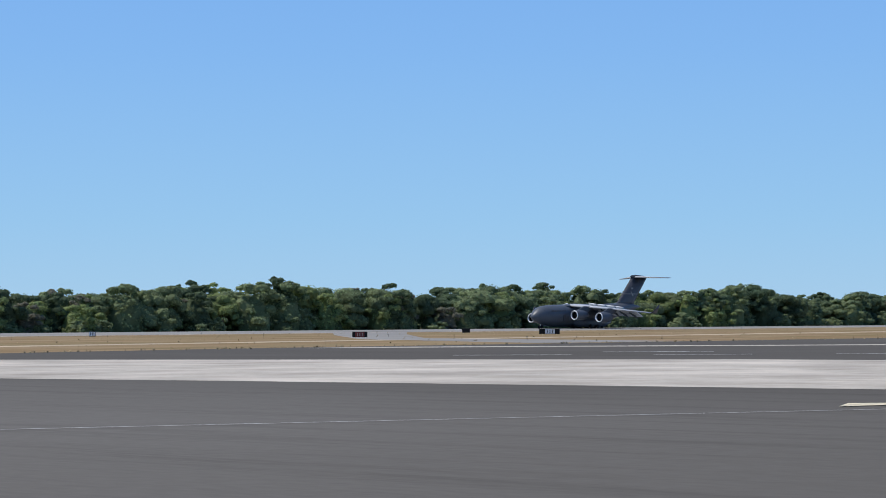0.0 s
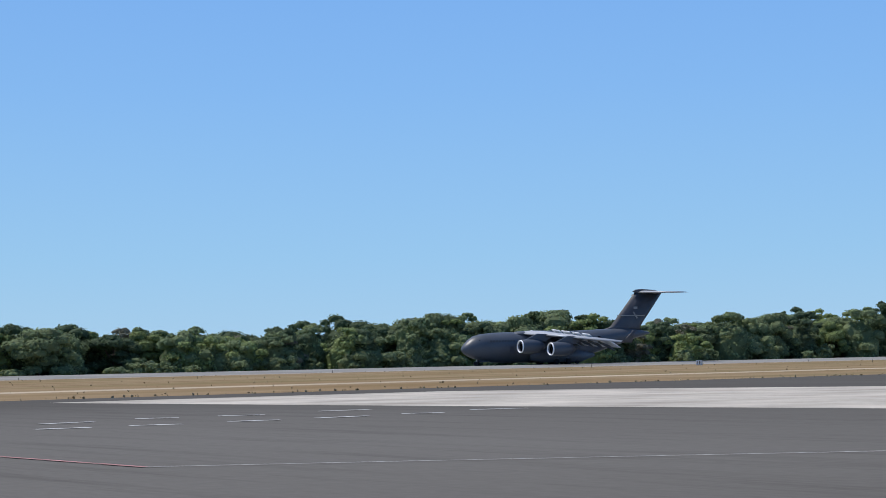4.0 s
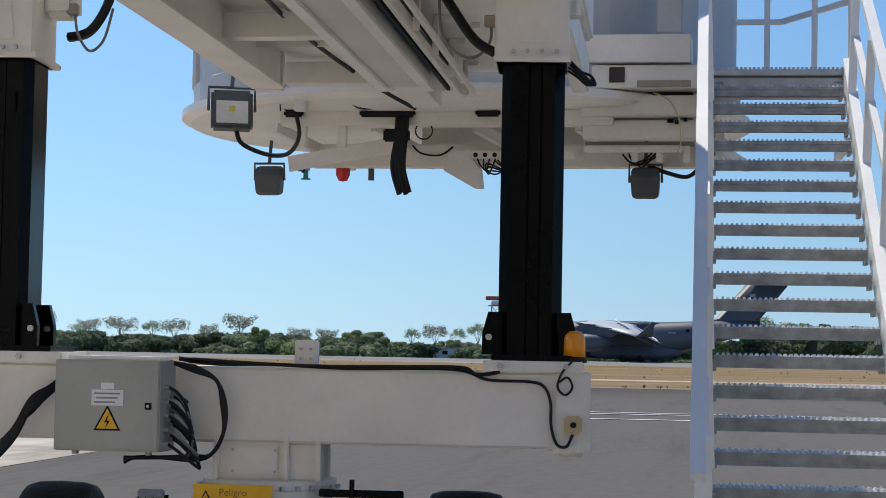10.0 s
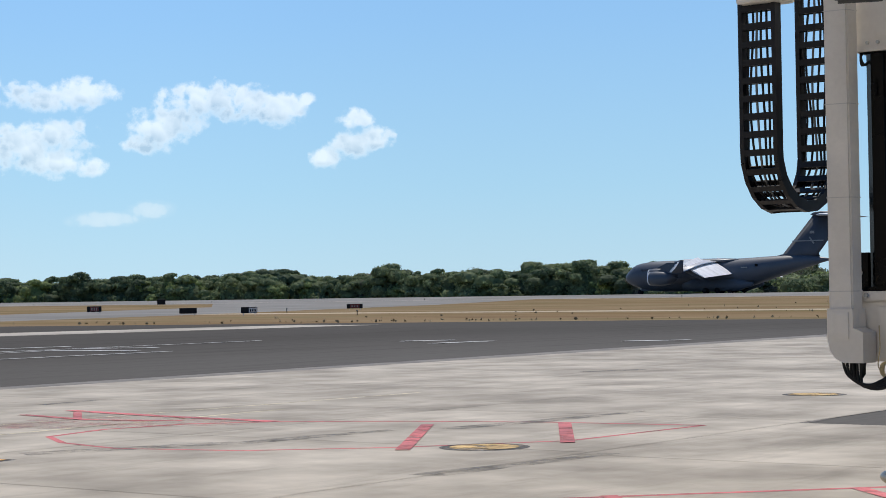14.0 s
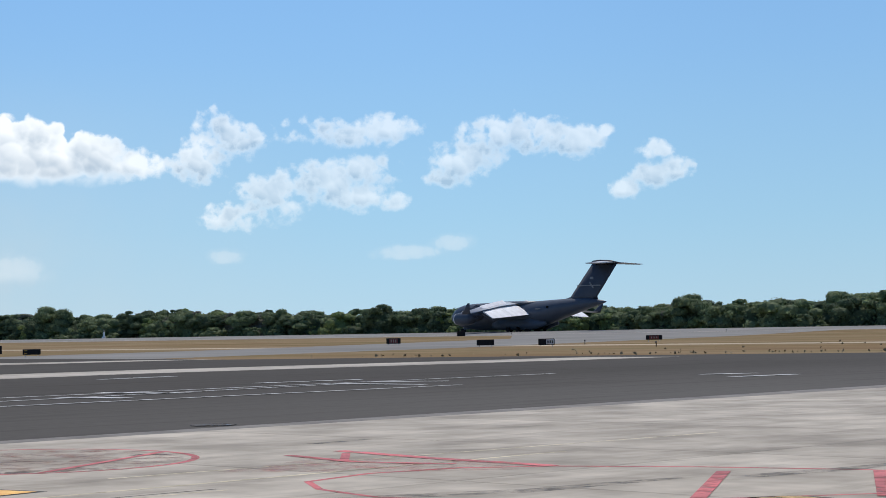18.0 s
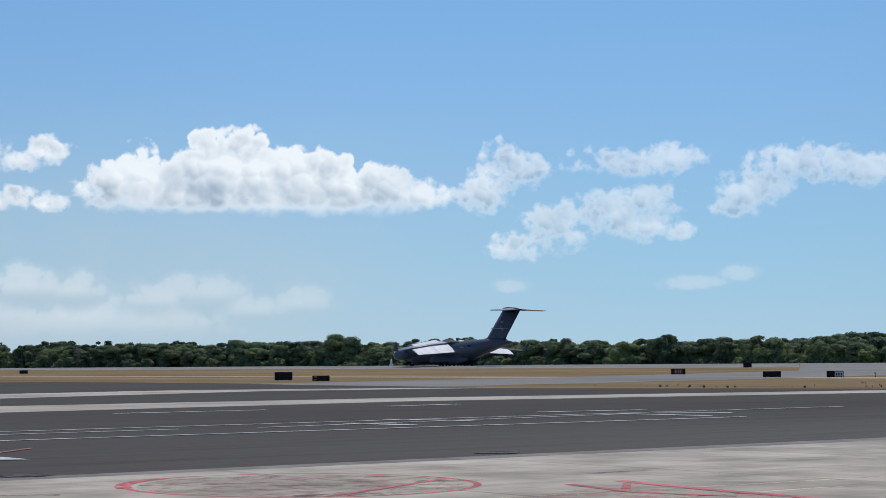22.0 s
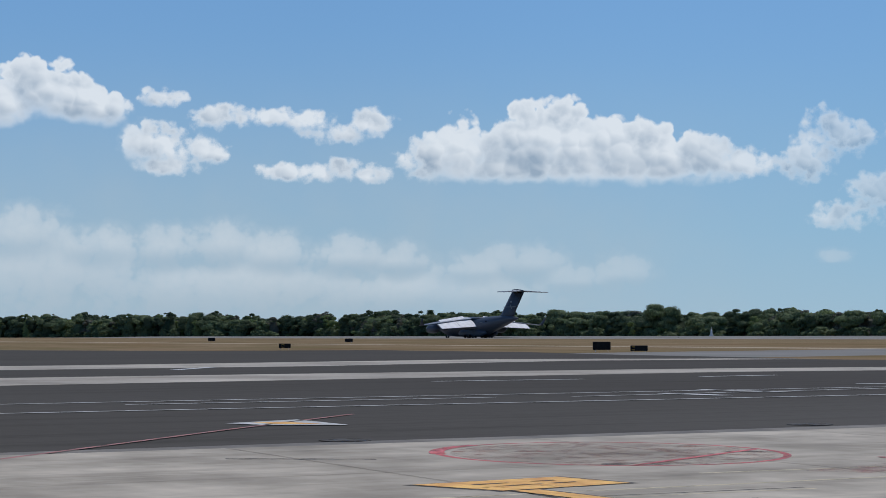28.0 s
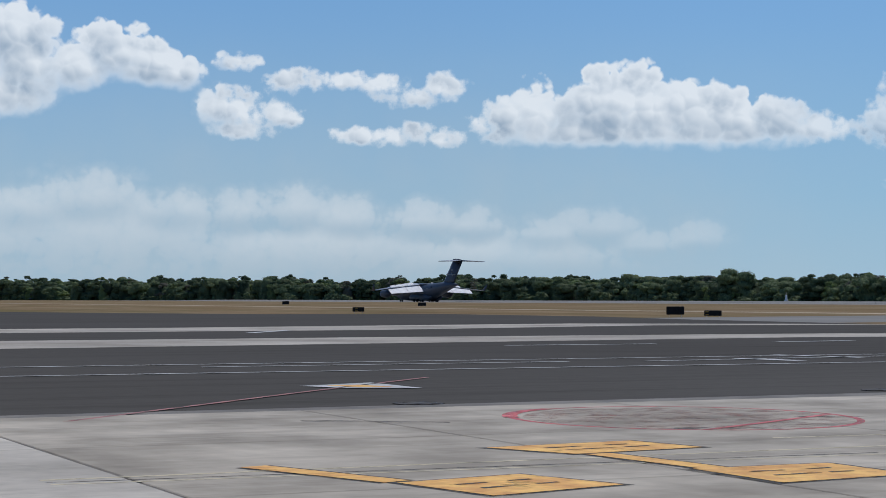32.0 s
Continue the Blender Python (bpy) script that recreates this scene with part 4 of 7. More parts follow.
while x > -1500:
    dry = -225 < x < 12
    k = rng.choice([4, 4, 6, 3, 1, 2, 4] if dry else ([2, 5, 1, 2, 0] if x < -250 else [0, 0, 3, 1, 0, 3, 2, 5, 2]))
    tall = k in (4, 6)
    hh = belt_height(x) * (rng.uniform(0.8, 1.12) if tall else rng.uniform(0.72, 1.03))
    wid = hh / 10 * rng.uniform(0.85, 1.25)
    m = Matrix.Translation((x, belt_line(x) + rng.uniform(3, 22), -0.02)) @ Matrix.Rotation(rng.random() * 6.28, 4, "Z") @ Matrix.Diagonal((wid, wid, hh / 10, 1))
    ob = protos[k] if k not in used else copy_thing(protos[k], Matrix.Identity(4))
    used.add(k)
    ob.matrix_basis = m
    x -= rng.uniform(4.5, 8.0) if dry else (rng.uniform(8.0, 13.5) if x > -700 else rng.uniform(9, 16))


# single trees that stand above the belt
for x, y, hh, wid, k in ((104.5, 408, 13.4, 15.5, 0), (-662.2, 408, 13.3, 15.0, 2), (-605.9, 409, 11.0, 15.0, 5), (-337.3, 408, 9.8, 11.5, 2), (-520.5, 408, 9.4, 9.5, 2)):
    ob = copy_thing(protos[k], Matrix.Identity(4))
    ob.matrix_basis = Matrix.Translation((x, y, -0.02)) @ Matrix.Rotation(x, 4, "Z") @ Matrix.Diagonal((wid / KINDS[k][3], wid / KINDS[k][3], hh / 10, 1))


BALL_V = np.array([(math.cos(a * 1.0472 + j * 0.52) * math.cos(e), math.sin(a * 1.0472 + j * 0.52) * math.cos(e), math.sin(e)) for j, e in enumerate((-0.5, 0.25, 0.85)) for a in range(6)] + [(0, 0, 1.0)])
BALL_F = np.array([t for j in range(2) for a in range(6) for t in ((j * 6 + a, j * 6 + (a + 1) % 6, j * 6 + 6 + a), (j * 6 + (a + 1) % 6, j * 6 + 6 + (a + 1) % 6, j * 6 + 6 + a))] + [(12 + a, 12 + (a + 1) % 6, 18) for a in range(6)])


def woods(name, label, leaf, count, seed, depth, low, high, spread, per):
    """Crowns that stand too close to be told apart: heaps of rounded boughs, each set with leaves, in one mesh."""
    gen = np.random.default_rng(seed)
    cs, ns, ss, vs, fs, k0 = [], [], [], [], [], 0
    for x0 in gen.uniform(-1900, 1250, count):
        hgt = belt_height(x0) * gen.uniform(low, high) * (0.62 if -235 < x0 < 10 else 1.0)
        y0, r0 = belt_line(x0) + gen.uniform(*depth), gen.uniform(*spread)
        vs.append(DOME_V * gen.uniform(0.8, 1.1, (len(DOME_V), 1)) * np.array([r0 * 0.7, r0 * 0.7, hgt * 0.74]) + np.array([x0, y0, 0]))
        fs.append(DOME_F + k0)
        k0 += len(DOME_V)
        # leaves over the heart of the crown
        d = gen.normal(size=(per // 3, 3))
        d[:, 1], d[:, 2] = -np.abs(d[:, 1]) * 1.2, np.abs(d[:, 2])
        d /= np.linalg.norm(d, axis=1, keepdims=True)
        cs.append(np.array([x0, y0, 0.1]) + d * np.array([r0 * 0.74, r0 * 0.74, hgt * 0.78]) * gen.uniform(0.94, 1.1, (len(d), 1)))
        ns.append(d + gen.uniform(-0.4, 0.4, d.shape))
        ss.append(gen.uniform(0.2, 0.5, len(d)))
        boughs = int(gen.integers(13, 20))
        for i in range(boughs):
            br = r0 * gen.uniform(0.15, 0.36)
            bh = br * gen.uniform(0.45, 0.75)
            away, ang = gen.uniform(0.1, 0.9) * r0, gen.uniform(0, 6.283) if i < boughs * 0.6 else gen.uniform(3.3, 6.1)
            top = hgt * (1.0 - 0.42 * (away / r0) ** 2 * gen.uniform(0.6, 1.4)) if i < boughs * 0.6 else hgt * gen.uniform(0.15, 0.7)
            c = np.array([x0 + away * math.cos(ang), y0 + away * math.sin(ang) - r0 * 0.15, max(bh * 0.6, top - bh)])
            vs.append(BALL_V * gen.uniform(0.82, 1.0, (len(BALL_V), 1)) * np.array([br, br, bh]) * 0.9 + c)
            fs.append(BALL_F + k0)
            k0 += len(BALL_V)
            n = max(8, per // boughs)
            d = gen.normal(size=(n, 3))
            d[:, 1] -= 0.5
            d[:, 2] += 0.35
            d /= np.linalg.norm(d, axis=1, keepdims=True)
            cs.append(c + d * np.array([br, br, bh]) * gen.uniform(0.86, 1.04, (n, 1)))
            ns.append(d + gen.uniform(-0.35, 0.35, (n, 3)) + np.array([0, 0, 0.2]))
            ss.append(gen.uniform(0.16, 0.44, n))
    v, f = fans(np.concatenate(cs), np.concatenate(ns), np.concatenate(ss), gen)
    leaves = len(f)
    f = np.concatenate([f, np.concatenate(fs) + len(v)])
    v = np.concatenate([v] + vs)
    return tagged(new(name, mesh_from(name, v, f, leaf, leaves)), label, "woods", kind="stuff")


woods("woods_dark", "dark green closed woodland beyond the runway", LEAF[0], 520, 29, (4, 60), 0.80, 1.04, (5, 10.5), 760)
woods("woods_green", "mid green closed woodland beyond the runway", LEAF[1], 560, 22, (2, 50), 0.70, 1.03, (5, 10), 760)
woods("woods_light", "light green shrubs and young trees", LEAF[2], 360, 23, (2, 34), 0.45, 1.0, (4, 8), 560)
hill_gen = np.random.default_rng(41)
hv, hf, hc, hn, hs = [], [], [], [], []
for i in range(150):
    hx, hy = hill_gen.uniform(40, 430), hill_gen.uniform(1150, 1400)
    top = 30.5 * (math.exp(-((hx - 225) / 62) ** 2) * 0.40 + math.exp(-((hx - 120) / 90) ** 2) * 0.46 + math.exp(-((hx - 320) / 80) ** 2) * 0.36 + 0.3) * hill_gen.uniform(0.9, 1.02)
    hr = hill_gen.uniform(9, 17)
    hf.append(DOME_F + len(DOME_V) * i)
    hv.append(DOME_V * np.array([hr, hr, top]) + np.array([hx, hy, 0]))
    d = hill_gen.normal(size=(260, 3))
    d[:, 2] = np.abs(d[:, 2])
    d /= np.linalg.norm(d, axis=1, keepdims=True)
    hc.append(np.array([hx, hy, top * 0.55]) + d * np.array([hr, hr, top * 0.46])), hn.append(d + np.array([0, -0.2, 0.3])), hs.append(hill_gen.uniform(0.5, 1.3, 260))
lv, lf = fans(np.concatenate(hc), np.concatenate(hn), np.concatenate(hs), hill_gen)
tagged(new("wooded_hill", mesh_from("wooded_hill", np.concatenate([lv] + hv), np.concatenate([lf, np.concatenate(hf) + len(lv)]), LEAF[0], len(lf))), "low wooded hill far beyond the tree belt", "hill", kind="stuff")
woods("woods_dry", "brownish dry crowns among the woodland", LEAF[3], 210, 25, (4, 40), 0.7, 0.98, (4, 7), 300)
woods("undergrowth", "low scrub at the foot of the trees", LEAF[1], 420, 24, (-2, 10), 0.16, 0.40, (2, 5), 150)
# dark leaf litter, with the shade under the trees put into its colour
slab("forest_floor", [(1300, 403), (-1000, 403), (-1900, 79), (-2100, 300), (-1100, 560), (1300, 560)], -0.006, SHADED_LITTER, "dark leaf litter under the woods, shade in its colour", "forest floor")

# grass tufts along the edges of the field
gen = np.random.default_rng(5)
n = 2600
tx = gen.uniform(-95, 420, n)
ty = np.where(gen.random(n) < 0.5, np.interp(tx, (-122, -116, -103, -75, -50, -4, 55, 112, 188), (30, 58, 72, 81, 88, 99, 99, 99, 84)) + gen.uniform(0.3, 5, n), gen.uniform(80, 300, n))
keep = ty > np.interp(tx, (-300, -122, -103, -50, -4, 112, 188, 420), (20, 30, 74, 90, 100, 100, 86, 64))
c = np.stack([tx, ty, np.full(n, 0.06)], 1)[keep]
v, f = fans(c, gen.normal(size=c.shape) * np.array([1, 1, 0.4]) + np.array([0, -0.6, 0.5]), gen.uniform(0.03, 0.12, len(c)), gen)
tagged(new("grass_tufts", mesh_from("grass_tufts", v, f, TUFT)), "dry weeds and grass tufts on the field", "grass", kind="stuff")

# ---- aircraft ----
def fuselage_ring(x, zc, w, h, n=28, flat=0.0):
    out = []
    for k in range(n):
        a = 2 * math.pi * k / n
        out.append((x, w / 2 * math.sin(a), zc + h / 2 * math.cos(a) * (1 - flat * (1 if math.cos(a) < -0.6 else 0))))
    return out


def wing_section(x, y, z, chord, thick, n=7, axis="y"):
    up = [(x - chord * (i / n), thick * chord * 2.2 * math.sqrt(i / n + 0.002) * (1 - i / n) * 1.3) for i in range(n + 1)]
    pts = up + [(px, -pz * 0.6) for px, pz in reversed(up[1:-1])]
    return [(px, y, z + pz) if axis == "y" else (px, y + pz, z) for px, pz in pts]


def build_aircraft():
    """A four-engined military transport; the nose points to +x, the origin lies on the ground below the middle of the main gear."""
    N = 24.5
    a = thing("transport_aircraft", "dark grey four-engined military transport plane rolling out on the runway", "aircraft")
    bm = B()
    # distance behind the nose, underside, top, width
    hull = ((0.02, 3.45, 3.75, 0.3), (0.35, 2.95, 4.35, 1.7), (0.9, 2.5, 4.95, 2.9), (1.9, 1.95, 5.85, 4.2), (3.0, 1.55, 6.5, 5.2), (4.6, 1.15, 6.9, 6.1), (7.2, 0.68, 7.15, 6.7), (10, 0.52, 7.25, 6.86),
            (27, 0.52, 7.35, 6.86), (29.5, 1.05, 7.45, 6.8), (33, 2.15, 7.6, 6.4), (37, 3.3, 7.75, 5.6), (41, 4.45, 7.85, 4.3), (44, 5.3, 7.7, 3.0), (46.5, 6.0, 7.35, 1.8), (48.4, 6.5, 7.0, 0.7), (48.8, 6.65, 6.85, 0.2))
    loft(bm, [fuselage_ring(N - x, (lo + hi) / 2, w, hi - lo) for x, lo, hi, w in hull])
    part("fuselage", bm, PLANE_GREY, a, smooth=True)
    for s in (1, -1):
        bm = B()
        loft(bm, [[(N - x, s * yy, zz) for yy, zz in ring] for x, ring in ((15.6, ((2.4, 0.95), (2.9, 1.1), (3.1, 1.7), (2.9, 2.3), (2.4, 2.5))), (18.4, ((2.0, 0.42), (3.5, 0.46), (4.0, 1.3), (3.8, 2.6), (2.6, 3.9))),
                                                                             (28.2, ((2.0, 0.42), (3.5, 0.46), (4.0, 1.3), (3.8, 2.6), (2.6, 3.9))), (32.2, ((2.2, 1.5), (2.7, 1.6), (2.9, 1.9), (2.7, 2.2), (2.2, 2.4))))])
        part("gear_fairing", bm, PLANE_GREY, a, smooth=True)
    bm = B()
    loft(bm, [fuselage_ring(N - x, z, w, h, 16) for x, z, w, h in ((12.0, 6.85, 2.0, 0.5), (14, 6.8, 4.8, 1.2), (17, 6.85, 5.6, 1.4), (24, 6.85, 5.2, 1.3), (29.5, 7.05, 2.2, 0.5))])
    part("wing_fairing", bm, PLANE_GREY, a, smooth=True)
    for s in (1, -1):
        bm = B()
        loft(bm, [wing_section(N - x, s * y, z, c, t) for x, y, z, c, t in ((13.8, 1.5, 6.85, 10.2, .06), (17.6, 10, 6.15, 7.0, .05), (24.5, 25.0, 4.5, 3.4, .045))])
        w = part("wing", bm, PLANE_WING, a, smooth=True)
        for lo, hi in ((3.2, 10.0), (10.15, 18.6)):
            bm = B()
            span = [lo + (hi - lo) * k / 3 for k in range(4)]
            lead = lambda y: float(np.interp(y, (3.2, 10, 18.6), (23.0, 23.9, 26.0)))
            loft(bm, [wing_section(N - lead(y), s * y, float(np.interp(y, (3.2, 10, 18.6), (6.65, 5.95, 4.95))), float(np.interp(y, (3.2, 10, 18.6), (4.9, 4.3, 3.2))), .06) for y in span])
            for v in bm.verts:
                v.co.z -= max(0, (N - v.co.x) - lead(abs(v.co.y))) * 0.52
            part("flap", bm, PLANE_FLAP, w, "pale lowered flap")
        bm = B()
        loft(bm, [wing_section(N - x, s * y, z, c, .06, axis="z") for x, y, z, c in ((25.0, 25.0, 4.35, 2.9), (26.3, 25.5, 5.4, 1.7), (27.6, 25.9, 6.9, 0.8))])
        part("winglet", bm, PLANE_DARK, w, smooth=True)
        for ex, ey, ez in ((10.3, 7.6, 4.0), (14.0, 14.2, 3.3)):
            bm = B()
            M = Matrix.Translation((N - ex, s * ey, ez))
            lathe(bm, [(1.1, -0.6), (1.3, 0.0), (1.46, -0.5), (1.56, -1.6), (1.52, -3.4), (1.34, -4.6), (1.30, -4.7)], "x", 28, M, False)
            e = part("engine", bm, PLANE_GREY, a, "grey engine nacelle", smooth=True)
            bm = B()
            lathe(bm, [(1.24, -4.3), (1.18, -5.0), (0.86, -5.7), (0.78, -5.75), (0.5, -6.2), (0.06, -6.9)], "x", 24, M, False)
            part("exhaust_nozzle", bm, PLANE_DARK, e, "dark exhaust nozzle", smooth=True)
            bm = B()
            lathe(bm, [(1.16, -0.25), (1.24, -0.03), (1.30, 0.03), (1.36, -0.02), (1.42, -0.26)], "x", 28, M, False)
            part("intake_lip", bm, PLANE_FLAP, e, "pale metal intake ring", smooth=True)
            bm = B()
            lathe(bm, [(1.18, -0.75), (0.30, -0.60), (0.02, -0.25)], "x", 24, M)
            part("fan", bm, BLACK_PAINT, e)
            bm = B()
            loft(bm, [[(N - ex - x0, s * ey - .2, ez + z0), (N - ex - x0, s * ey + .2, ez + z0), (N - ex - x1, s * ey + .2, ez + z1), (N - ex - x1, s * ey - .2, ez + z1)] for x0, z0, x1, z1 in ((1.2, 1.35, 6.2, 1.0), (4.4, 2.75, 9.0, 2.5))])
            part("pylon", bm, PLANE_GREY, e)
    bm = B()
    loft(bm, [wing_section(N - x, 0, z, c, .05, axis="z") for x, z, c in ((34.8, 7.3, 11.6), (38.1, 8.1, 8.1), (45.0, 16.0, 7.5))])
    fin = part("fin", bm, PLANE_DARK, a, "dark tail fin with pale marks", smooth=True)
    bm = B()
    loft(bm, [fuselage_ring(N - x, z, w, h, 14) for x, z, w, h in ((44.5, 16.2, 0.15, 0.15), (45.2, 16.25, 0.7, 0.8), (47.0, 16.25, 0.95, 1.1), (50.5, 16.1, 0.8, 0.9), (53.0, 15.9, 0.12, 0.12))])
    part("fin_cap", bm, PLANE_DARK, fin, smooth=True)
    for s in (1, -1):
        bm = B()
        loft(bm, [wing_section(N - x, s * y, z, c, .06) for x, y, z, c in ((45.6, 0.2, 16.0, 6.2), (50.3, 9.9, 15.65, 2.7))])
        part("tailplane", bm, PLANE_WING, fin, smooth=True)
        for i in range(4):
            bm = B()
            y0 = s * (4.2 + i * 3.0)
            bar(bm, (N - 20.9 - i * 0.75, y0, 7.25 - i * 0.36), (N - 21.3 - i * 0.75, y0 + s * 2.7, 6.92 - i * 0.36), 0.10, 1.7, up=(0.80, 0, 0.60))
            part("spoiler", bm, PLANE_FLAP, a, "raised pale spoiler panel")
        for i in range(5):
            bm = B()
            tube(bm, [(N - 21.5 - i * 0.7, s * (4.5 + i * 3.2), 6.1 - i * 0.36), (N - 24.6 - i * 0.6, s * (4.5 + i * 3.2), 5.0 - i * 0.36), (N - 26.4 - i * 0.5, s * (4.5 + i * 3.2), 3.9 - i * 0.30)], [0.2, 0.34, 0.05], 8)
            part("flap_track", bm, PLANE_GREY, a, smooth=True)
        for gx, gy in ((21.6, 2.9), (24.6, 2.9), (21.6, 4.1), (24.6, 4.1), (27.2, 3.4)):
            bm = B()
            lathe(bm, [(0.2, -0.25), (0.5, -0.24), (0.6, -0.14), (0.6, 0.14), (0.5, 0.24), (0.2, 0.25)], "y", 18, Matrix.Translation((N - gx, s * gy, 0.6)))
            part("main_wheel", bm, RUBBER, a, smooth=True)
        bm = B()
        tube(bm, [(N - 3.6, s * 0.05, 0.6), (N - 3.7, s * 0.05, 2.2)], 0.13, 8)
        part("nose_leg", bm, WHITE_PAINT, a)
        bm = B()
        lathe(bm, [(0.15, -0.16), (0.4, -0.15), (0.5, -0.08), (0.5, 0.08), (0.4, 0.15), (0.15, 0.16)], "y", 18, Matrix.Translation((N - 3.6, s * 0.42, 0.5)))
        part("nose_wheel", bm, RUBBER, a, smooth=True)
        part("nose_gear_door", box(B(), N - 6.2, N - 4.2, s * 0.62, s * 0.68, 0.75, 1.7), PLANE_GREY, a)
        # cockpit panes, side door, panel lines, marks
        for i in range(3):
            bm = B()
            y0, x0 = 0.15 + i * 0.72, 1.75 + i * 0.42
            loft(bm, [[(N - x0 + d, s * y0, 5.05), (N - x0 - 0.15 + d, s * (y0 + 0.58), 5.0), (N - x0 - 0.95 + d, s * (y0 + 0.62), 5.6), (N - x0 - 0.85 + d, s * y0, 5.72)] for d in (-0.25, 0.12)])
            part("cockpit_window", bm, BLACK_PAINT, a)
        for i in range(9):
            part("fuselage_letter", box(B(), N - 5.9 - i * 0.72, N - 5.5 - i * 0.72, s * 3.02, s * 3.16, 5.1, 5.5), PLANE_DARK, a)
        part("side_door", box(B(), N - 11.2, N - 10.2, s * 3.36, s * 3.46, 2.4, 4.1), PLANE_DARK, a, "dark side door")
        part("door_window", box(B(), N - 33.6, N - 33.0, s * 3.05, s * 3.2, 5.6, 6.1), BLACK_PAINT, a)
        part("fuselage_marking", box(B(), N - 31.2, N - 29.8, s * 3.18, s * 3.36, 5.3, 5.55), PLANE_MARK, a, "pale marking on the rear fuselage")
        bm = B()
        box(bm, N - 47.3, N - 40.4, s * 0.06, s * 0.46, 10.6, 10.84)
        bar(bm, (N - 45.3, s * 0.3, 10.1), (N - 44.3, s * 0.3, 11.5), 0.36, 0.3)
        part("fin_marking", bm, PLANE_MARK, fin, "pale stripe and star on the tail fin")
        part("fin_emblem", box(B(), N - 45.4, N - 44.4, s * 0.06, s * 0.46, 12.2, 12.75), PLANE_MARK, fin, "small pale flag on the tail fin")
    return a


aircraft = build_aircraft()


# ---- boarding bridge ----
BX, BY = -2.55, 10.3
bridge = thing("boarding_bridge", "white boarding bridge on two black lift columns and a wheeled bogie", "boarding bridge", Matrix.Translation((0, 10, 0)) @ pose(0, 0, 0, 0, 0, -1.6) @ Matrix.Translation((BX, BY - 10, 0)))


SWING = radians(6.4)


def swung(p):
    """The lift frame stands at an angle to the tunnel above it: turned about the beam's end."""
    away = -(p[0] + 0.83) + (0.028 if p[1] < 9.9 else 0.0)
    slant = (0.735 + away) / (9.79 + 0.028 * away)
    dx, dy = -(9.79 * slant - 0.735) / (0.9965 + 0.0837 * slant), p[1] - 9.985
    return Vector((-0.83 + dx * math.cos(SWING) - dy * math.sin(SWING), 9.985 + dx * math.sin(SWING) + dy * math.cos(SWING), p[2]))


def bp(name, bm, material, parent=None, label="", smooth=False, turned=True):
    """A part of the bridge, given in the plan's metres; the lift frame's parts are turned with it."""
    turned = turned and max(v.co.y for v in bm.verts) < 11.8
    for v in bm.verts:
        v.co = (swung(v.co) if turned else v.co) - Vector((BX, BY, 0))
    return part(name, bm, material, parent or bridge, label, smooth)


def rbox(x0, x1, y0, y1, z0, z1, w=0.012, seg=2):
    return bevelled(box(B(), x0, x1, y0, y1, z0, z1), w, seg)


def bolt(x, y, z, parent, r=0.016, d=(0, -1, 0)):
    bm = B()
    tube(bm, [(x, y, z), (x + d[0] * 0.02, y + d[1] * 0.02, z + d[2] * 0.02)], r, 6)
    return bp("bolt", bm, GALV, parent)


def hose(name, pts, r, material, parent=None, label=""):
    """A sagging cable through points, smoothed."""
    q = [Vector(p) for p in pts]
    out = []
    for i in range(len(q) - 1):
        p0, p1, p2, p3 = q[max(i - 1, 0)], q[i], q[i + 1], q[min(i + 2, len(q) - 1)]
        for k in range(6):
            t = k / 6
            out.append(0.5 * ((2 * p1) + (p2 - p0) * t + (2 * p0 - 5 * p1 + 4 * p2 - p3) * t * t + (3 * p1 - p0 - 3 * p2 + p3) * t ** 3))
    out.append(q[-1])
    return bp(name, tube(B(), out, r, 7), material, parent, label, True)


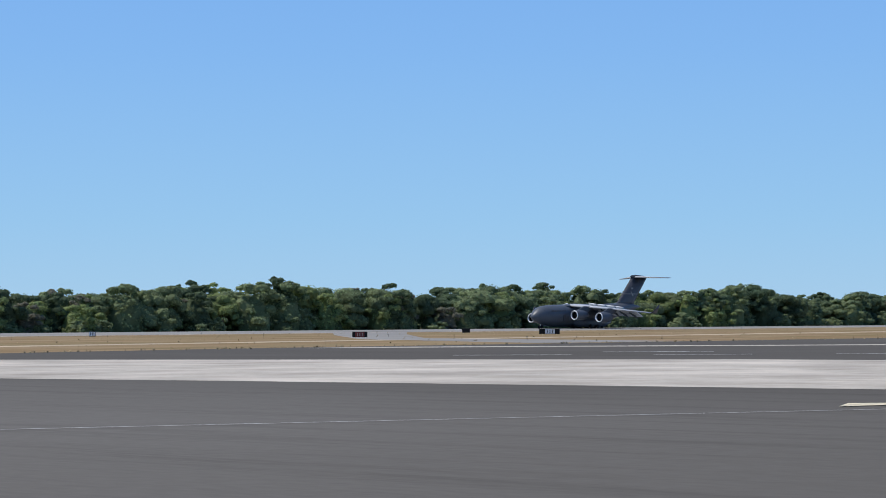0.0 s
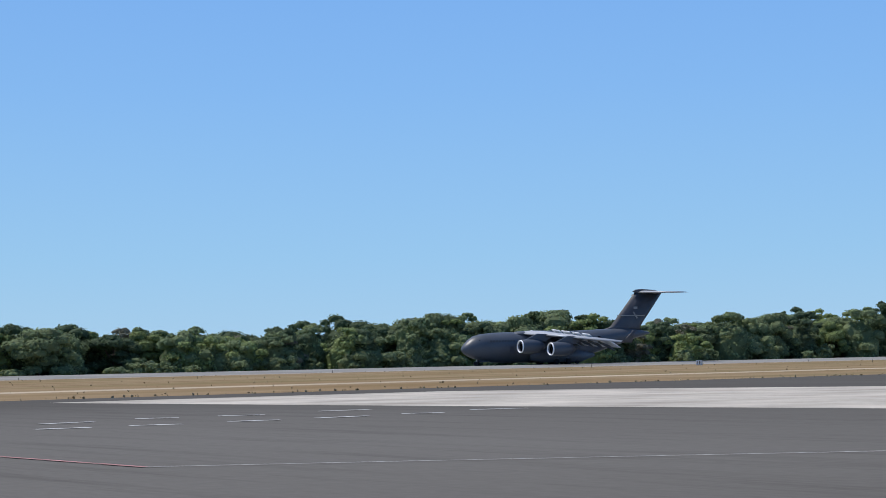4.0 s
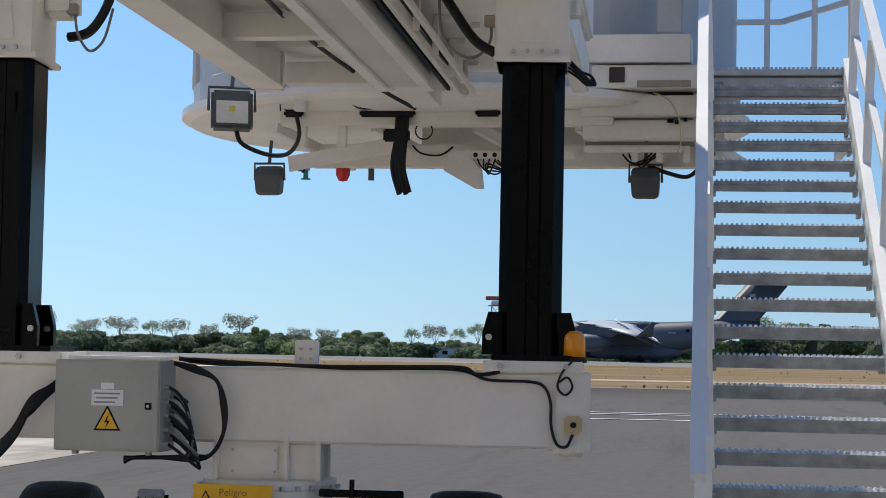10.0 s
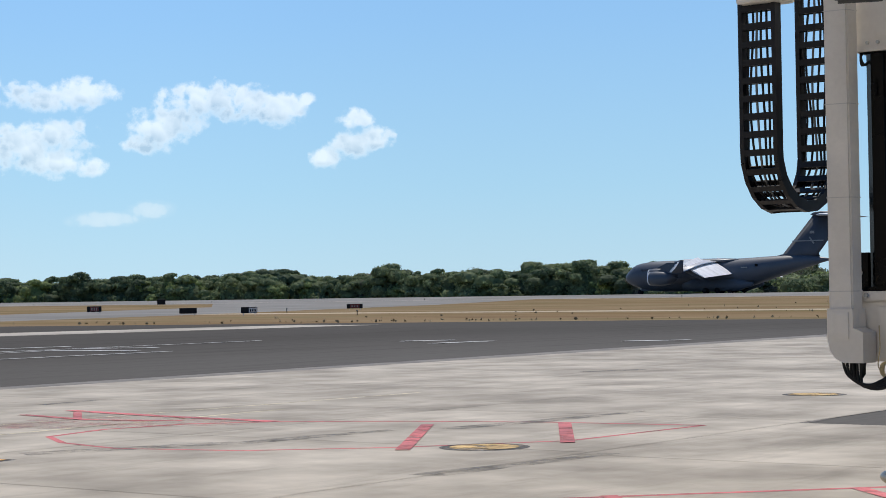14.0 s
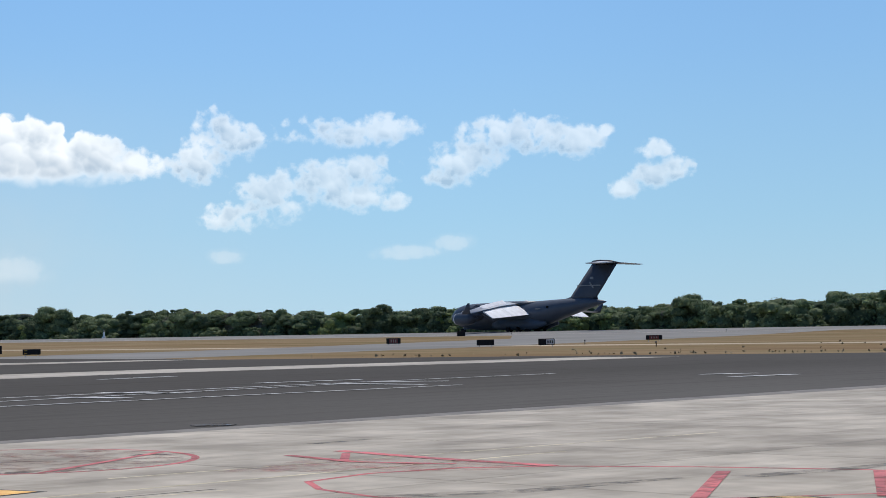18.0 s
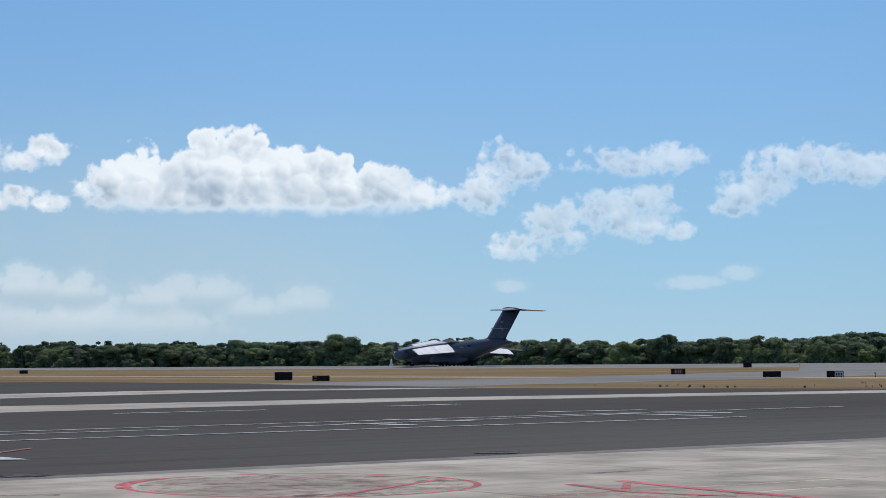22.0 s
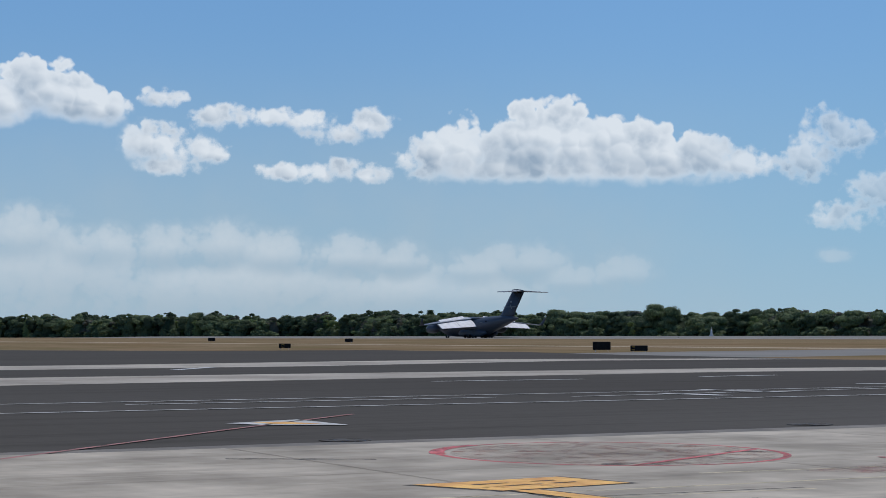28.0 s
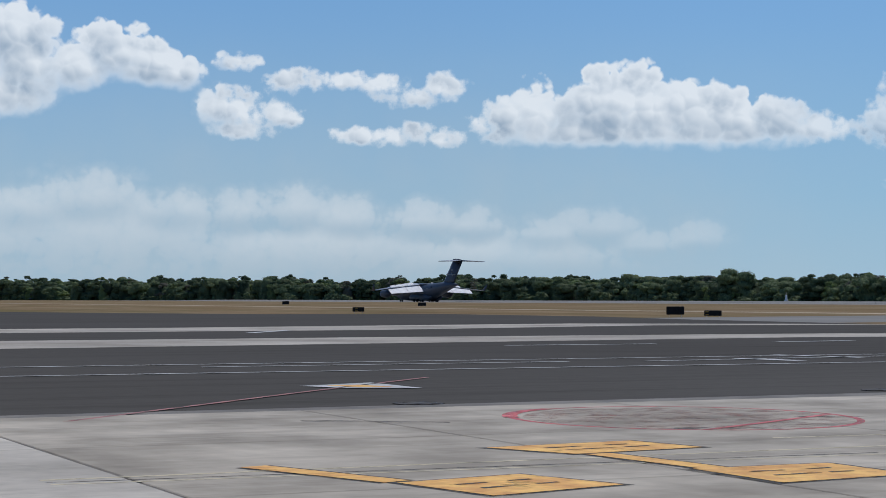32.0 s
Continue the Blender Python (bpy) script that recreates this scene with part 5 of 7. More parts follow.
# crossbeam, pedestals and columns
beam = bp("crossbeam", rbox(-4.42, -0.84, 10.0, 10.5, 1.21, 1.60), WHITE_PAINT, label="white steel box beam")
bp("end_plate", rbox(-1.02, -0.83, 9.985, 10.52, 1.19, 1.605, 0.006), WHITE_PAINT, beam)
bp("end_foot", rbox(-0.98, -0.87, 10.02, 10.45, 1.17, 1.215, 0.006), WHITE_PAINT, beam)
bp("weld_seam", box(B(), -3.0, -1.05, 9.996, 10.0, 1.218, 1.226), WHITE_SHADE, beam)
for x0, col, top, zb in ((-4.275, -4.275, 3.20, 1.66), (-1.318, -1.318, 3.20, 1.66)):
    ped = bp("pedestal", rbox(x0 - 0.07, x0 + 0.60 if x0 < -3 else x0 + 0.45, 9.97, 10.55, 1.60, zb, 0.006), WHITE_PAINT)
    bolt(x0 + 0.02, 9.97, 1.635, ped)
    bolt(x0 + 0.36, 9.97, 1.635, ped)
    c0, c1 = x0, x0 + (0.36 if x0 < -3 else 0.33)
    bm = B()
    ring = [(c0 + 0.05, 10.05), (c0 + 0.14, 10.05), (c0 + 0.15, 10.062), (c0 + 0.205, 10.062), (c0 + 0.215, 10.05), (c1 - 0.05, 10.05), (c1, 10.10), (c1, 10.36), (c1 - 0.05, 10.41), (c0 + 0.05, 10.41), (c0, 10.36), (c0, 10.10)]
    loft(bm, [[(x, y, z) for x, y in ring] for z in (zb + 0.02, top + 0.3)])
    colm = bp("lift_column", bm, BLACK_PAINT, label="glossy black steel lift column")
    for xx in (c0 + 0.07, c0 + 0.25):
        bp("lug", rbox(xx, xx + 0.028, 10.03, 10.055, top - 0.28, top - 0.17, 0.005), BLACK_PAINT, colm)
    bp("base_plate", rbox(c0 - 0.03, c1 + 0.17 if x0 < -3 else c1 + 0.08, 9.99, 10.50, zb, zb + 0.03, 0.004), BLACK_PAINT, colm)
    for sx in (-1, 1):
        gx = c0 - 0.03 if sx < 0 else c1 + 0.03
        for gy in (10.06, 10.38):
            bm = B()
            pts = [(gx - sx * 0.04, zb + 0.03), (gx + sx * 0.05, zb + 0.03), (gx + sx * 0.05, zb + 0.14), (gx + sx * 0.02, zb + 0.25), (gx - sx * 0.04, zb + 0.25)]
            loft(bm, [[(x, y, z) for x, z in pts] for y in (gy - 0.03, gy + 0.02)])
            g = bp("gusset", bm, BLACK_PAINT, colm)
            bolt(gx + sx * 0.015, gy - 0.03, zb + 0.12, g, 0.018)
    bm = rbox(c0 - 0.04, c1 + 0.02, 9.99, 10.44, top, top + 1.5, 0.01)
    collar = bp("lift_collar", bm, WHITE_PAINT, label="white lift column housing")
    bp("collar_lip", rbox(c0 - 0.045, c1 + (0.045 if x0 < -3 else 0.03), 9.97, 10.47, top, top + 0.03, 0.005), WHITE_PAINT, collar)
    bm = B()
    loft(bm, [[(c0 + 0.10, y, top + 0.10), (c0 + 0.27, y, top + 0.10), (c0 + 0.24, y, top + 0.34), (c0 + 0.13, y, top + 0.34)] for y in (9.983, 9.99)])
    bp("collar_panel", bm, WHITE_PAINT, collar)
    for i in range(4):
        bolt(c0 + 0.06 + i * 0.075, 9.985, top + 0.055, collar, 0.012)
    bp("collar_bracket", rbox(c1 + 0.02, c1 + 0.20 if x0 < -3 else c1 + 0.08, 10.15, 10.35, top + 0.25, top + 0.42, 0.03), WHITE_PAINT, collar)

# conduit and its elbow
con = bp("conduit", rbox(-4.45, -4.275, 9.84, 9.95, 1.40, 4.7, 0.012), WHITE_PAINT, label="white rectangular cable conduit")
for z in (1.66, 2.26, 2.86, 3.46):
    bp("conduit_joint", box(B(), -4.452, -4.273, 9.838, 9.952, z, z + 0.006), WHITE_SHADE, con)
bm = B()
loft(bm, [[(x, y, z) for x, z in [(-4.46, 1.55), (-4.46, 1.36), (-4.44, 1.28), (-4.40, 1.23), (-4.34, 1.205), (-4.20, 1.205), (-4.20, 1.40), (-4.272, 1.43), (-4.272, 1.55)]] for y in (9.825, 9.985)])
elbow = bp("conduit_elbow", bm, WHITE_PAINT, con)
bp("elbow_cover", rbox(-4.43, -4.30, 9.815, 9.826, 1.36, 1.53, 0.003), WHITE_PAINT, elbow)
bp("conduit_clip", rbox(-4.19, -4.11, 9.985, 10.0, 1.27, 1.56, 0.004), WHITE_PAINT, con)
for i in range(6):
    hose("power_cable", [(-4.37 + i * 0.024, 9.88 + 0.01 * (i % 3), 1.21), (-4.33 + i * 0.02, 9.88, 1.12 - 0.012 * i), (-4.17 + i * 0.012, 9.87, 1.045 + 0.008 * i), (-4.02, 9.86 + i * 0.012, 1.07 + 0.016 * i), (-3.88, 9.88, 1.20 + 0.012 * i), (-3.78, 9.90, 1.38 + 0.01 * i), (-3.66 + 0.01 * i, 9.97, 1.50 + 0.012 * i)], 0.011, BLACK_CABLE)
hose("thin_wire", [(-4.17, 9.97, 1.44), (-4.15, 9.93, 1.30), (-4.16, 9.92, 1.18), (-4.08, 9.90, 1.11), (-4.02, 9.9, 1.15), (-4.04, 9.9, 1.21), (-4.10, 9.9, 1.20), (-4.11, 9.9, 1.14), (-4.06, 9.9, 1.10)], 0.004, CREAM_PLASTIC)

# electrical box
ebox = bp("electrical_box", rbox(-3.61, -3.035, 9.74, 9.98, 1.165, 1.625, 0.006), BOX_GREY, label="grey steel electrical cabinet")
bp("box_rim", rbox(-3.60, -3.045, 9.735, 9.742, 1.175, 1.615, 0.002), BOX_GREY, ebox)
bp("label_plate", box(B(), -3.405, -3.232, 9.728, 9.736, 1.395, 1.475), LABEL_WHITE, ebox, "white printed label")
bp("label_plate", box(B(), -3.355, -3.285, 9.728, 9.736, 1.478, 1.510), LABEL_WHITE, ebox, "small white printed label")
for i, z in enumerate((1.452, 1.430, 1.408)):
    bp("label_print", box(B(), -3.39 + 0.01 * (i % 2), -3.25 - 0.012 * i, 9.725, 9.729, z, z + 0.008), PRINT_GREY, ebox)


def warning_triangle(cx, cz, w, y, parent, mark):
    h = w * 0.88
    for s, m, yy, nm in ((1.0, BLACK_PRINT, y, "sign_border"), (0.78, SIGN_YELLOW, y - 0.003, "sign_face")):
        bm = B()
        dz = h * 0.33
        loft(bm, [[(cx - w / 2 * s, yv, cz - dz * s), (cx + w / 2 * s, yv, cz - dz * s), (cx, yv, cz + (h - dz) * s)] for yv in (yy - 0.003, yy)])
        bp(nm, bm, m, parent)
    bm = B()
    yv = y - 0.0065
    if mark == "bolt":
        pts = [(0.012, 0.048), (-0.016, -0.004), (0.002, 0.000), (-0.012, -0.036), (0.016, 0.008), (-0.002, 0.006)]
        k = w / 0.15
        loft(bm, [[(cx + px * k, yy, cz + pz * k) for px, pz in pts] for yy in (yv - 0.002, yv)])
    else:
        box(bm, cx - w * 0.035, cx + w * 0.035, yv - 0.002, yv, cz - h * 0.06, cz + h * 0.28)
        box(bm, cx - w * 0.035, cx + w * 0.035, yv - 0.002, yv, cz - h * 0.2, cz - h * 0.12)
    bp("sign_symbol", bm, BLACK_PRINT, parent)


warning_triangle(-3.318, 1.312, 0.148, 9.737, ebox, "bolt")
bp("lock", rbox(-3.115, -3.08, 9.725, 9.737, 1.378, 1.413, 0.003), BLACK_PRINT, ebox)
bp("lock_core", tube(B(), [(-3.0975, 9.726, 1.3955), (-3.0975, 9.718, 1.3955)], 0.008, 10), GALV, ebox)
for x in (-3.52, -3.12):
    bp("box_foot", rbox(x, x + 0.03, 9.78, 9.82, 1.145, 1.168, 0.003), BOX_GREY, ebox)
bp("box_hood", rbox(-3.56, -3.06, 9.80, 9.99, 1.627, 1.645, 0.004), WHITE_PAINT, ebox)
for i in range(13):
    z = 1.49 - 0.024 * i
    bp("cable_gland", tube(B(), [(-3.035, 9.80 + 0.05 * (i % 3), z), (-3.0, 9.80 + 0.05 * (i % 3), z)], 0.012, 8), GALV, ebox)
    hose("signal_cable", [(-3.0, 9.80 + 0.05 * (i % 3), z), (-2.95, 9.80 + 0.05 * (i % 3), z - 0.03), (-2.905 + 0.006 * i, 9.84, z - 0.12), (-2.89, 9.86, 1.16), (-2.93, 9.9, 1.13)], 0.009, GREY_CABLE if i % 4 == 1 else BLACK_CABLE)
for k in range(3):
    hose("loop_cable", [(-3.06, 9.96, 1.62), (-2.93, 9.93, 1.60 - 0.012 * k), (-2.80, 9.92, 1.53), (-2.745 - 0.01 * k, 9.92, 1.40), (-2.755, 9.92, 1.26), (-2.82, 9.92, 1.15), (-2.92, 9.92, 1.12 + 0.01 * k), (-3.1, 9.92, 1.13), (-3.24, 9.93, 1.125), (-3.30, 9.95, 1.10 + 0.012 * k)], 0.011, BLACK_CABLE)
hose("beam_cable", [(-3.02, 9.99, 1.63), (-2.8, 9.99, 1.612), (-2.5, 9.99, 1.615), (-2.1, 9.99, 1.603), (-1.75, 9.99, 1.61), (-1.5, 9.985, 1.605), (-1.36, 9.975, 1.56), (-1.15, 9.975, 1.555), (-1.07, 9.975, 1.53), (-1.035, 9.975, 1.45), (-1.03, 9.97, 1.33), (-1.00, 9.97, 1.24), (-0.95, 9.965, 1.23), (-0.92, 9.965, 1.29)], 0.008, BLACK_CABLE)
hose("beam_cable", [(-3.02, 9.985, 1.64), (-2.6, 9.985, 1.62), (-2.2, 9.985, 1.612), (-1.8, 9.98, 1.618), (-1.5, 9.975, 1.62), (-1.42, 9.97, 1.585), (-1.3, 9.97, 1.60)], 0.010, BLACK_CABLE)
hose("beacon_wire", [(-0.93, 9.97, 1.66), (-0.98, 9.965, 1.60), (-1.0, 9.965, 1.53), (-0.96, 9.965, 1.49), (-0.925, 9.965, 1.53), (-0.95, 9.965, 1.58), (-1.0, 9.97, 1.55)], 0.006, BLACK_CABLE)
jb = bp("junction_box", rbox(-2.40, -2.275, 10.05, 10.13, 1.60, 1.745, 0.008), WHITE_PAINT, label="small white junction box")
for dx in (0.035, 0.09):
    for dz in (0.05, 0.1):
        bolt(-2.40 + dx, 10.05, 1.60 + dz, jb, 0.008)
bm = B()
lathe(bm, [(0.058, 0.0), (0.058, 0.09), (0.052, 0.12), (0.036, 0.14), (0.01, 0.147)], "z", 20, Matrix.Translation((-0.918, 10.05, 1.675)))
bc = bp("beacon", bm, AMBER, label="amber plastic warning beacon", smooth=True)
bm = B()
lathe(bm, [(0.066, 0.0), (0.066, 0.02), (0.058, 0.03)], "z", 20, Matrix.Translation((-0.918, 10.05, 1.655)))
bp("beacon_base", bm, BLACK_PRINT, bc)
cb = bp("call_button_box", rbox(-0.963, -0.872, 9.94, 9.985, 1.293, 1.385, 0.012), CREAM_PLASTIC, label="cream call button box")
bp("button_ring", tube(B(), [(-0.917, 9.942, 1.34), (-0.917, 9.93, 1.34)], 0.028, 16), CREAM_PLASTIC, cb)
bp("button", tube(B(), [(-0.917, 9.932, 1.34), (-0.917, 9.926, 1.34)], 0.016, 14), BLACK_PRINT, cb)

# centre pillar, turntable and danger sign
pil = bp("centre_pillar", rbox(-2.80, -2.42, 10.02, 10.5, 1.02, 1.22, 0.01), WHITE_PAINT)
bp("access_panel", rbox(-2.73, -2.47, 10.005, 10.02, 1.05, 1.19, 0.004), WHITE_PAINT, pil, "bolted white access panel")
for x in (-2.715, -2.485):
    for z in (1.065, 1.175):
        bolt(x, 10.006, z, pil, 0.007)
for x in (-2.82, -2.44, -2.27):
    bp("rib", rbox(x, x + 0.03, 9.99, 10.45, 1.02, 1.25, 0.006), WHITE_PAINT, pil)
bp("rib_plate", rbox(-2.44, -2.24, 10.03, 10.4, 1.02, 1.215, 0.01), WHITE_PAINT, pil)
tt = bp("turntable", bevelled(lathe(B(), [(0.40, 0.93), (0.40, 0.97), (0.37, 0.975), (0.37, 1.02)], "z", 28, Matrix.Translation((-2.555, 10.28, 0))), 0.003, 1), WHITE_PAINT, label="white bolted turntable ring")
for i in range(14):
    a = math.pi + math.pi * (i + 0.5) / 14
    bolt(-2.555 + 0.385 * math.cos(a), 10.28 + 0.385 * math.sin(a), 0.975, tt, 0.016, (0, 0, 1))
sign = bp("danger_sign", rbox(-2.905, -2.478, 9.85, 9.858, 0.815, 1.005, 0.002), SIGN_YELLOW, label="yellow danger sign with a warning triangle")
warning_triangle(-2.835, 0.915, 0.10, 9.849, sign, "mark")
font = bpy.data.curves.new("sign_word", "FONT")
font.body, font.size = "Peligro", 0.052
fo = new("sign_word", font)
tm = bpy.data.meshes.new_from_object(fo)
bpy.data.objects.remove(fo)
tm.materials.append(SIGN_BROWN)
fw = new("sign_word", tm)
fw.parent, fw.matrix_basis = sign, Matrix.Translation(swung((-2.765, 9.8475, 0.948)) - Vector((BX, BY, 0))) @ pose(0, 0, 0, 90, 0, 6.4)
sign.location.x += 0.035
for z, x1 in ((0.918, -2.67), (0.885, -2.50), (0.852, -2.52)):
    bp("sign_line", box(B(), -2.765, x1, 9.846, 9.849, z, z + 0.014), SIGN_BROWN, sign)

# bogie
for x0, x1 in ((-3.95, -3.55), (-1.685, -1.275)):
    xc, hw = (x0 + x1) / 2, (x1 - x0) / 2
    wheel = bp("wheel", lathe(B(), [(0.05, -hw * 0.7), (0.27, -hw * 0.7), (0.27, hw * 0.7), (0.05, hw * 0.7)], "x", 24, Matrix.Translation((xc, 10.32, 0.485))), BLACK_PAINT)
    bp("tyre", lathe(B(), [(0.27, -hw * 0.72), (0.36, -hw * 0.98), (0.43, -hw), (0.465, -hw * 0.9), (0.48, -hw * 0.6), (0.485, 0), (0.48, hw * 0.6), (0.465, hw * 0.9), (0.43, hw), (0.36, hw * 0.98), (0.27, hw * 0.72)], "x", 36, Matrix.Translation((xc, 10.32, 0.485))), RUBBER, wheel, "black solid rubber tyre", True)
    bp("rim", lathe(B(), [(0.04, -hw * 0.76), (0.1, -hw * 0.8), (0.12, -hw * 0.72), (0.26, -hw * 0.74)], "x", 20, Matrix.Translation((xc, 10.32, 0.485))), BLACK_PAINT, wheel)
bp("axle", tube(B(), [(-3.5, 10.32, 0.485), (-1.6, 10.32, 0.485)], 0.09, 12), BLACK_PAINT)
bp("bogie_frame", rbox(-3.28, -1.86, 10.05, 10.6, 0.52, 0.68, 0.01), RUBBER)
bp("bogie_column", tube(B(), [(-2.555, 10.28, 0.5), (-2.555, 10.28, 0.94)], 0.25, 20), BLACK_PAINT)
for x0, x1, y, z, ends in ((-3.36, -2.0, 9.86, 0.845, (-3.27, -2.98, -2.28, -2.02)), (-2.24, -1.79, 9.96, 0.945, (-1.81,))):
    bp("frame_rail", rbox(x0, x1, y, y + 0.04, z, z + 0.04, 0.005), BLACK_PAINT)
    for x in ends:
        bp("frame_post", rbox(x - 0.02, x + 0.02, y, y + 0.04, 0.42, z + 0.002, 0.005), BLACK_PAINT)
for x, z in ((-2.06, 1.04), (-3.06, 0.94)):
    bp("threaded_rod", tube(B(), [(x, 9.93, 0.5), (x, 9.93, z)], 0.014, 8), BLACK_PAINT)
for i in range(5):
    bp("drive_unit", rbox(-3.25 + i * 0.28, -3.05 + i * 0.28, 9.75, 10.0, 0.45, 0.55 + 0.05 * (i % 3), 0.02), RUBBER)
bp("connector", rbox(-3.16, -3.02, 9.80, 9.85, 0.93, 0.975, 0.01), PRINT_GREY)
for k in range(3):
    hose("bogie_wire", [(-3.14 + 0.03 * k, 9.82, 0.94), (-3.19 + 0.06 * k, 9.8, 0.90), (-3.20 + 0.05 * k, 9.8, 0.82), (-3.12 + 0.03 * k, 9.82, 0.72), (-3.05, 9.88, 0.66)], 0.006, BLACK_CABLE)
ringpts = []
for cx, cy, a0 in ((-1.45, 9.75, -90), (-1.45, 11.1, 0), (-3.50, 11.1, 90), (-3.50, 9.75, 180)):
    ringpts += [(cx + 0.5 * math.cos(radians(a0 + k * 11.25)), cy + 0.5 * math.sin(radians(a0 + k * 11.25)), 0.52) for k in range(9)]
guard = bp("bumper_hoop", tube(B(), ringpts + [ringpts[0]], 0.027, 10), TAN_PAINT, label="tan tubular bumper hoop round the wheels", smooth=True)
bm = B()
loft(bm, [[(x - 0.01 * (1 if x > -2.55 else -1), y, z) for x, y, _ in ringpts] for z in (0.20, 0.485)], caps=False)
bp("hoop_skirt", bm, RUBBER, guard, "black rubber skirt")
for x, y in ((-3.4, 9.25), (-1.7, 9.25)):
    bp("hoop_arm", tube(B(), [(x, y, 0.50), (x + 0.1, 10.1, 0.58)], 0.025, 8), BLACK_PAINT, guard)
bp("wheel_sensor", rbox(-3.99, -3.90, 9.75, 9.9, 0.53, 0.75, 0.01), BLACK_PRINT)

# tunnel: body, frame and underside; the tunnel runs a little askew to the crossbeam
def tp(name, bm, material, parent=None, label=""):
    for v in bm.verts:
        v.co.x -= 0.066 * (v.co.y - 11)
    return bp(name, bm, material, parent, label, turned=False)


tp("tunnel_body", rbox(-3.52, -1.05, -13.9, 13.6, 3.90, 6.6, 0.02), WHITE_PAINT, label="white corrugated tunnel of the bridge")
tp("tunnel_floor", rbox(-3.45, -1.12, 2, 14.6, 3.84, 3.895, 0.004), WHITE_PAINT)
lb = tp("side_beam", rbox(-3.49, -3.31, 2, 13.55, 3.58, 3.885, 0.008), WHITE_PAINT)
tp("beam_flange", rbox(-3.51, -3.26, 2, 13.5, 3.565, 3.582, 0.003), WHITE_PAINT, lb)
tp("beam_end", rbox(-3.50, -3.29, 13.55, 13.62, 3.56, 3.89, 0.004), WHITE_PAINT, lb)
tp("side_beam", rbox(-1.22, -1.10, 2, 14.2, 3.62, 3.885, 0.008), WHITE_PAINT)
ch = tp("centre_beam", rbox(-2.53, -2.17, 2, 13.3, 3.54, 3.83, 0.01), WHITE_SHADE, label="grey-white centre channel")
tp("channel_lip", rbox(-2.55, -2.47, 2, 13.32, 3.515, 3.545, 0.004), WHITE_PAINT, ch)
tp("channel_lip", rbox(-2.23, -2.15, 2, 13.32, 3.515, 3.545, 0.004), WHITE_PAINT, ch)
tp("channel_end", rbox(-2.46, -2.24, 13.3, 14.55, 3.56, 3.78, 0.006), WHITE_PAINT, ch)
tp("slot", rbox(-2.42, -2.28, 13.296, 13.303, 3.58, 3.74, 0.002), BLACK_PRINT, ch)
for y in (7.5, 9.6, 11.7, 13.75):
    cm = tp("cross_member", rbox(-3.32, -2.53, y, y + 0.09, 3.64, 3.80, 0.006), WHITE_PAINT)
    tp("member_lip", rbox(-3.32, -2.53, y + 0.09, y + 0.16, 3.64, 3.652, 0.003), WHITE_PAINT, cm)
for y in (10.6, 12.7):
    tp("thin_member", rbox(-3.32, -2.53, y, y + 0.03, 3.74, 3.80, 0.004), WHITE_PAINT)
    tp("strip_lamp", rbox(-2.96, -2.88, y - 1.1, y - 0.1, 3.76, 3.80, 0.01), LABEL_WHITE, label="thin white strip lamp")
tp("cable_slot", rbox(-2.125, -2.10, 2, 13.9, 3.60, 3.80, 0.002), BLACK_PRINT)
tp("cable_rail", rbox(-2.08, -2.04, 2, 14.4, 3.60, 3.68, 0.004), WHITE_PAINT)
tp("cable_rail", rbox(-1.98, -1.95, 2, 14.4, 3.62, 3.66, 0.004), WHITE_PAINT)
for i in range(7):
    y = 8.3 + i * 0.95
    tp("rail_hanger", rbox(-2.02, -1.98, y, y + 0.05, 3.58, 3.84, 0.004), WHITE_PAINT)
    tp("hanger_foot", rbox(-1.99, -1.90, y, y + 0.05, 3.80, 3.842, 0.004), WHITE_PAINT)
hose("tray_cable", [(-1.9, 8, 3.67), (-2.06, 11, 3.66), (-2.19, 13, 3.67), (-2.32, 14.6, 3.66)], 0.02, BLACK_CABLE)
hose("frame_cable", [(-2.72, 8, 3.80), (-2.86, 10.4, 3.78), (-3.0, 12.4, 3.76), (-2.95, 14.3, 3.70), (-2.75, 14.9, 3.60)], 0.016, BLACK_CABLE)
for i in range(4):
    for j in range(3):
        tp("floor_clip", rbox(-1.8 + j * 0.25, -1.74 + j * 0.25, 10.2 + i * 1.1 + 0.2 * (j % 2), 10.28 + i * 1.1 + 0.2 * (j % 2), 3.80, 3.842, 0.004), WHITE_PAINT)
# neck between tunnel and cab
for x in (-3.86, -3.52):
    bp("neck_post", rbox(x, x + 0.07, 15.52, 15.60, 3.36, 3.76, 0.006), WHITE_PAINT)
bp("neck_post", rbox(-3.76, -3.66, 15.0, 15.1, 3.60, 3.95, 0.006), WHITE_PAINT)

# cab end: round floor, wall, cross frames
cab = bp("cab_floor", lathe(B(), [(0.1, 3.66), (1.7, 3.64), (2.48, 3.68), (2.56, 3.72), (2.56, 3.78), (2.50, 3.80), (0.1, 3.82)], "z", 48, Matrix.Translation((-2.75, 17.3, 0))), WHITE_PAINT, label="round white cab floor", smooth=False)
bp("cab_wall", lathe(B(), [(2.46, 3.80), (2.46, 4.0), (2.42, 4.02), (2.42, 6.5), (2.2, 6.55), (0.1, 6.6)], "z", 48, Matrix.Translation((-2.75, 17.3, 0))), WALL_GREY, label="grey cab wall")
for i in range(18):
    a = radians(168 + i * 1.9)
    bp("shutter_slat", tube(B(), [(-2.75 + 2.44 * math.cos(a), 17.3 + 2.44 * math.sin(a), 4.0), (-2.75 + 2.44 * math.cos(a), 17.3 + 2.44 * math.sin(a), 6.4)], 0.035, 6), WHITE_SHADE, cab)
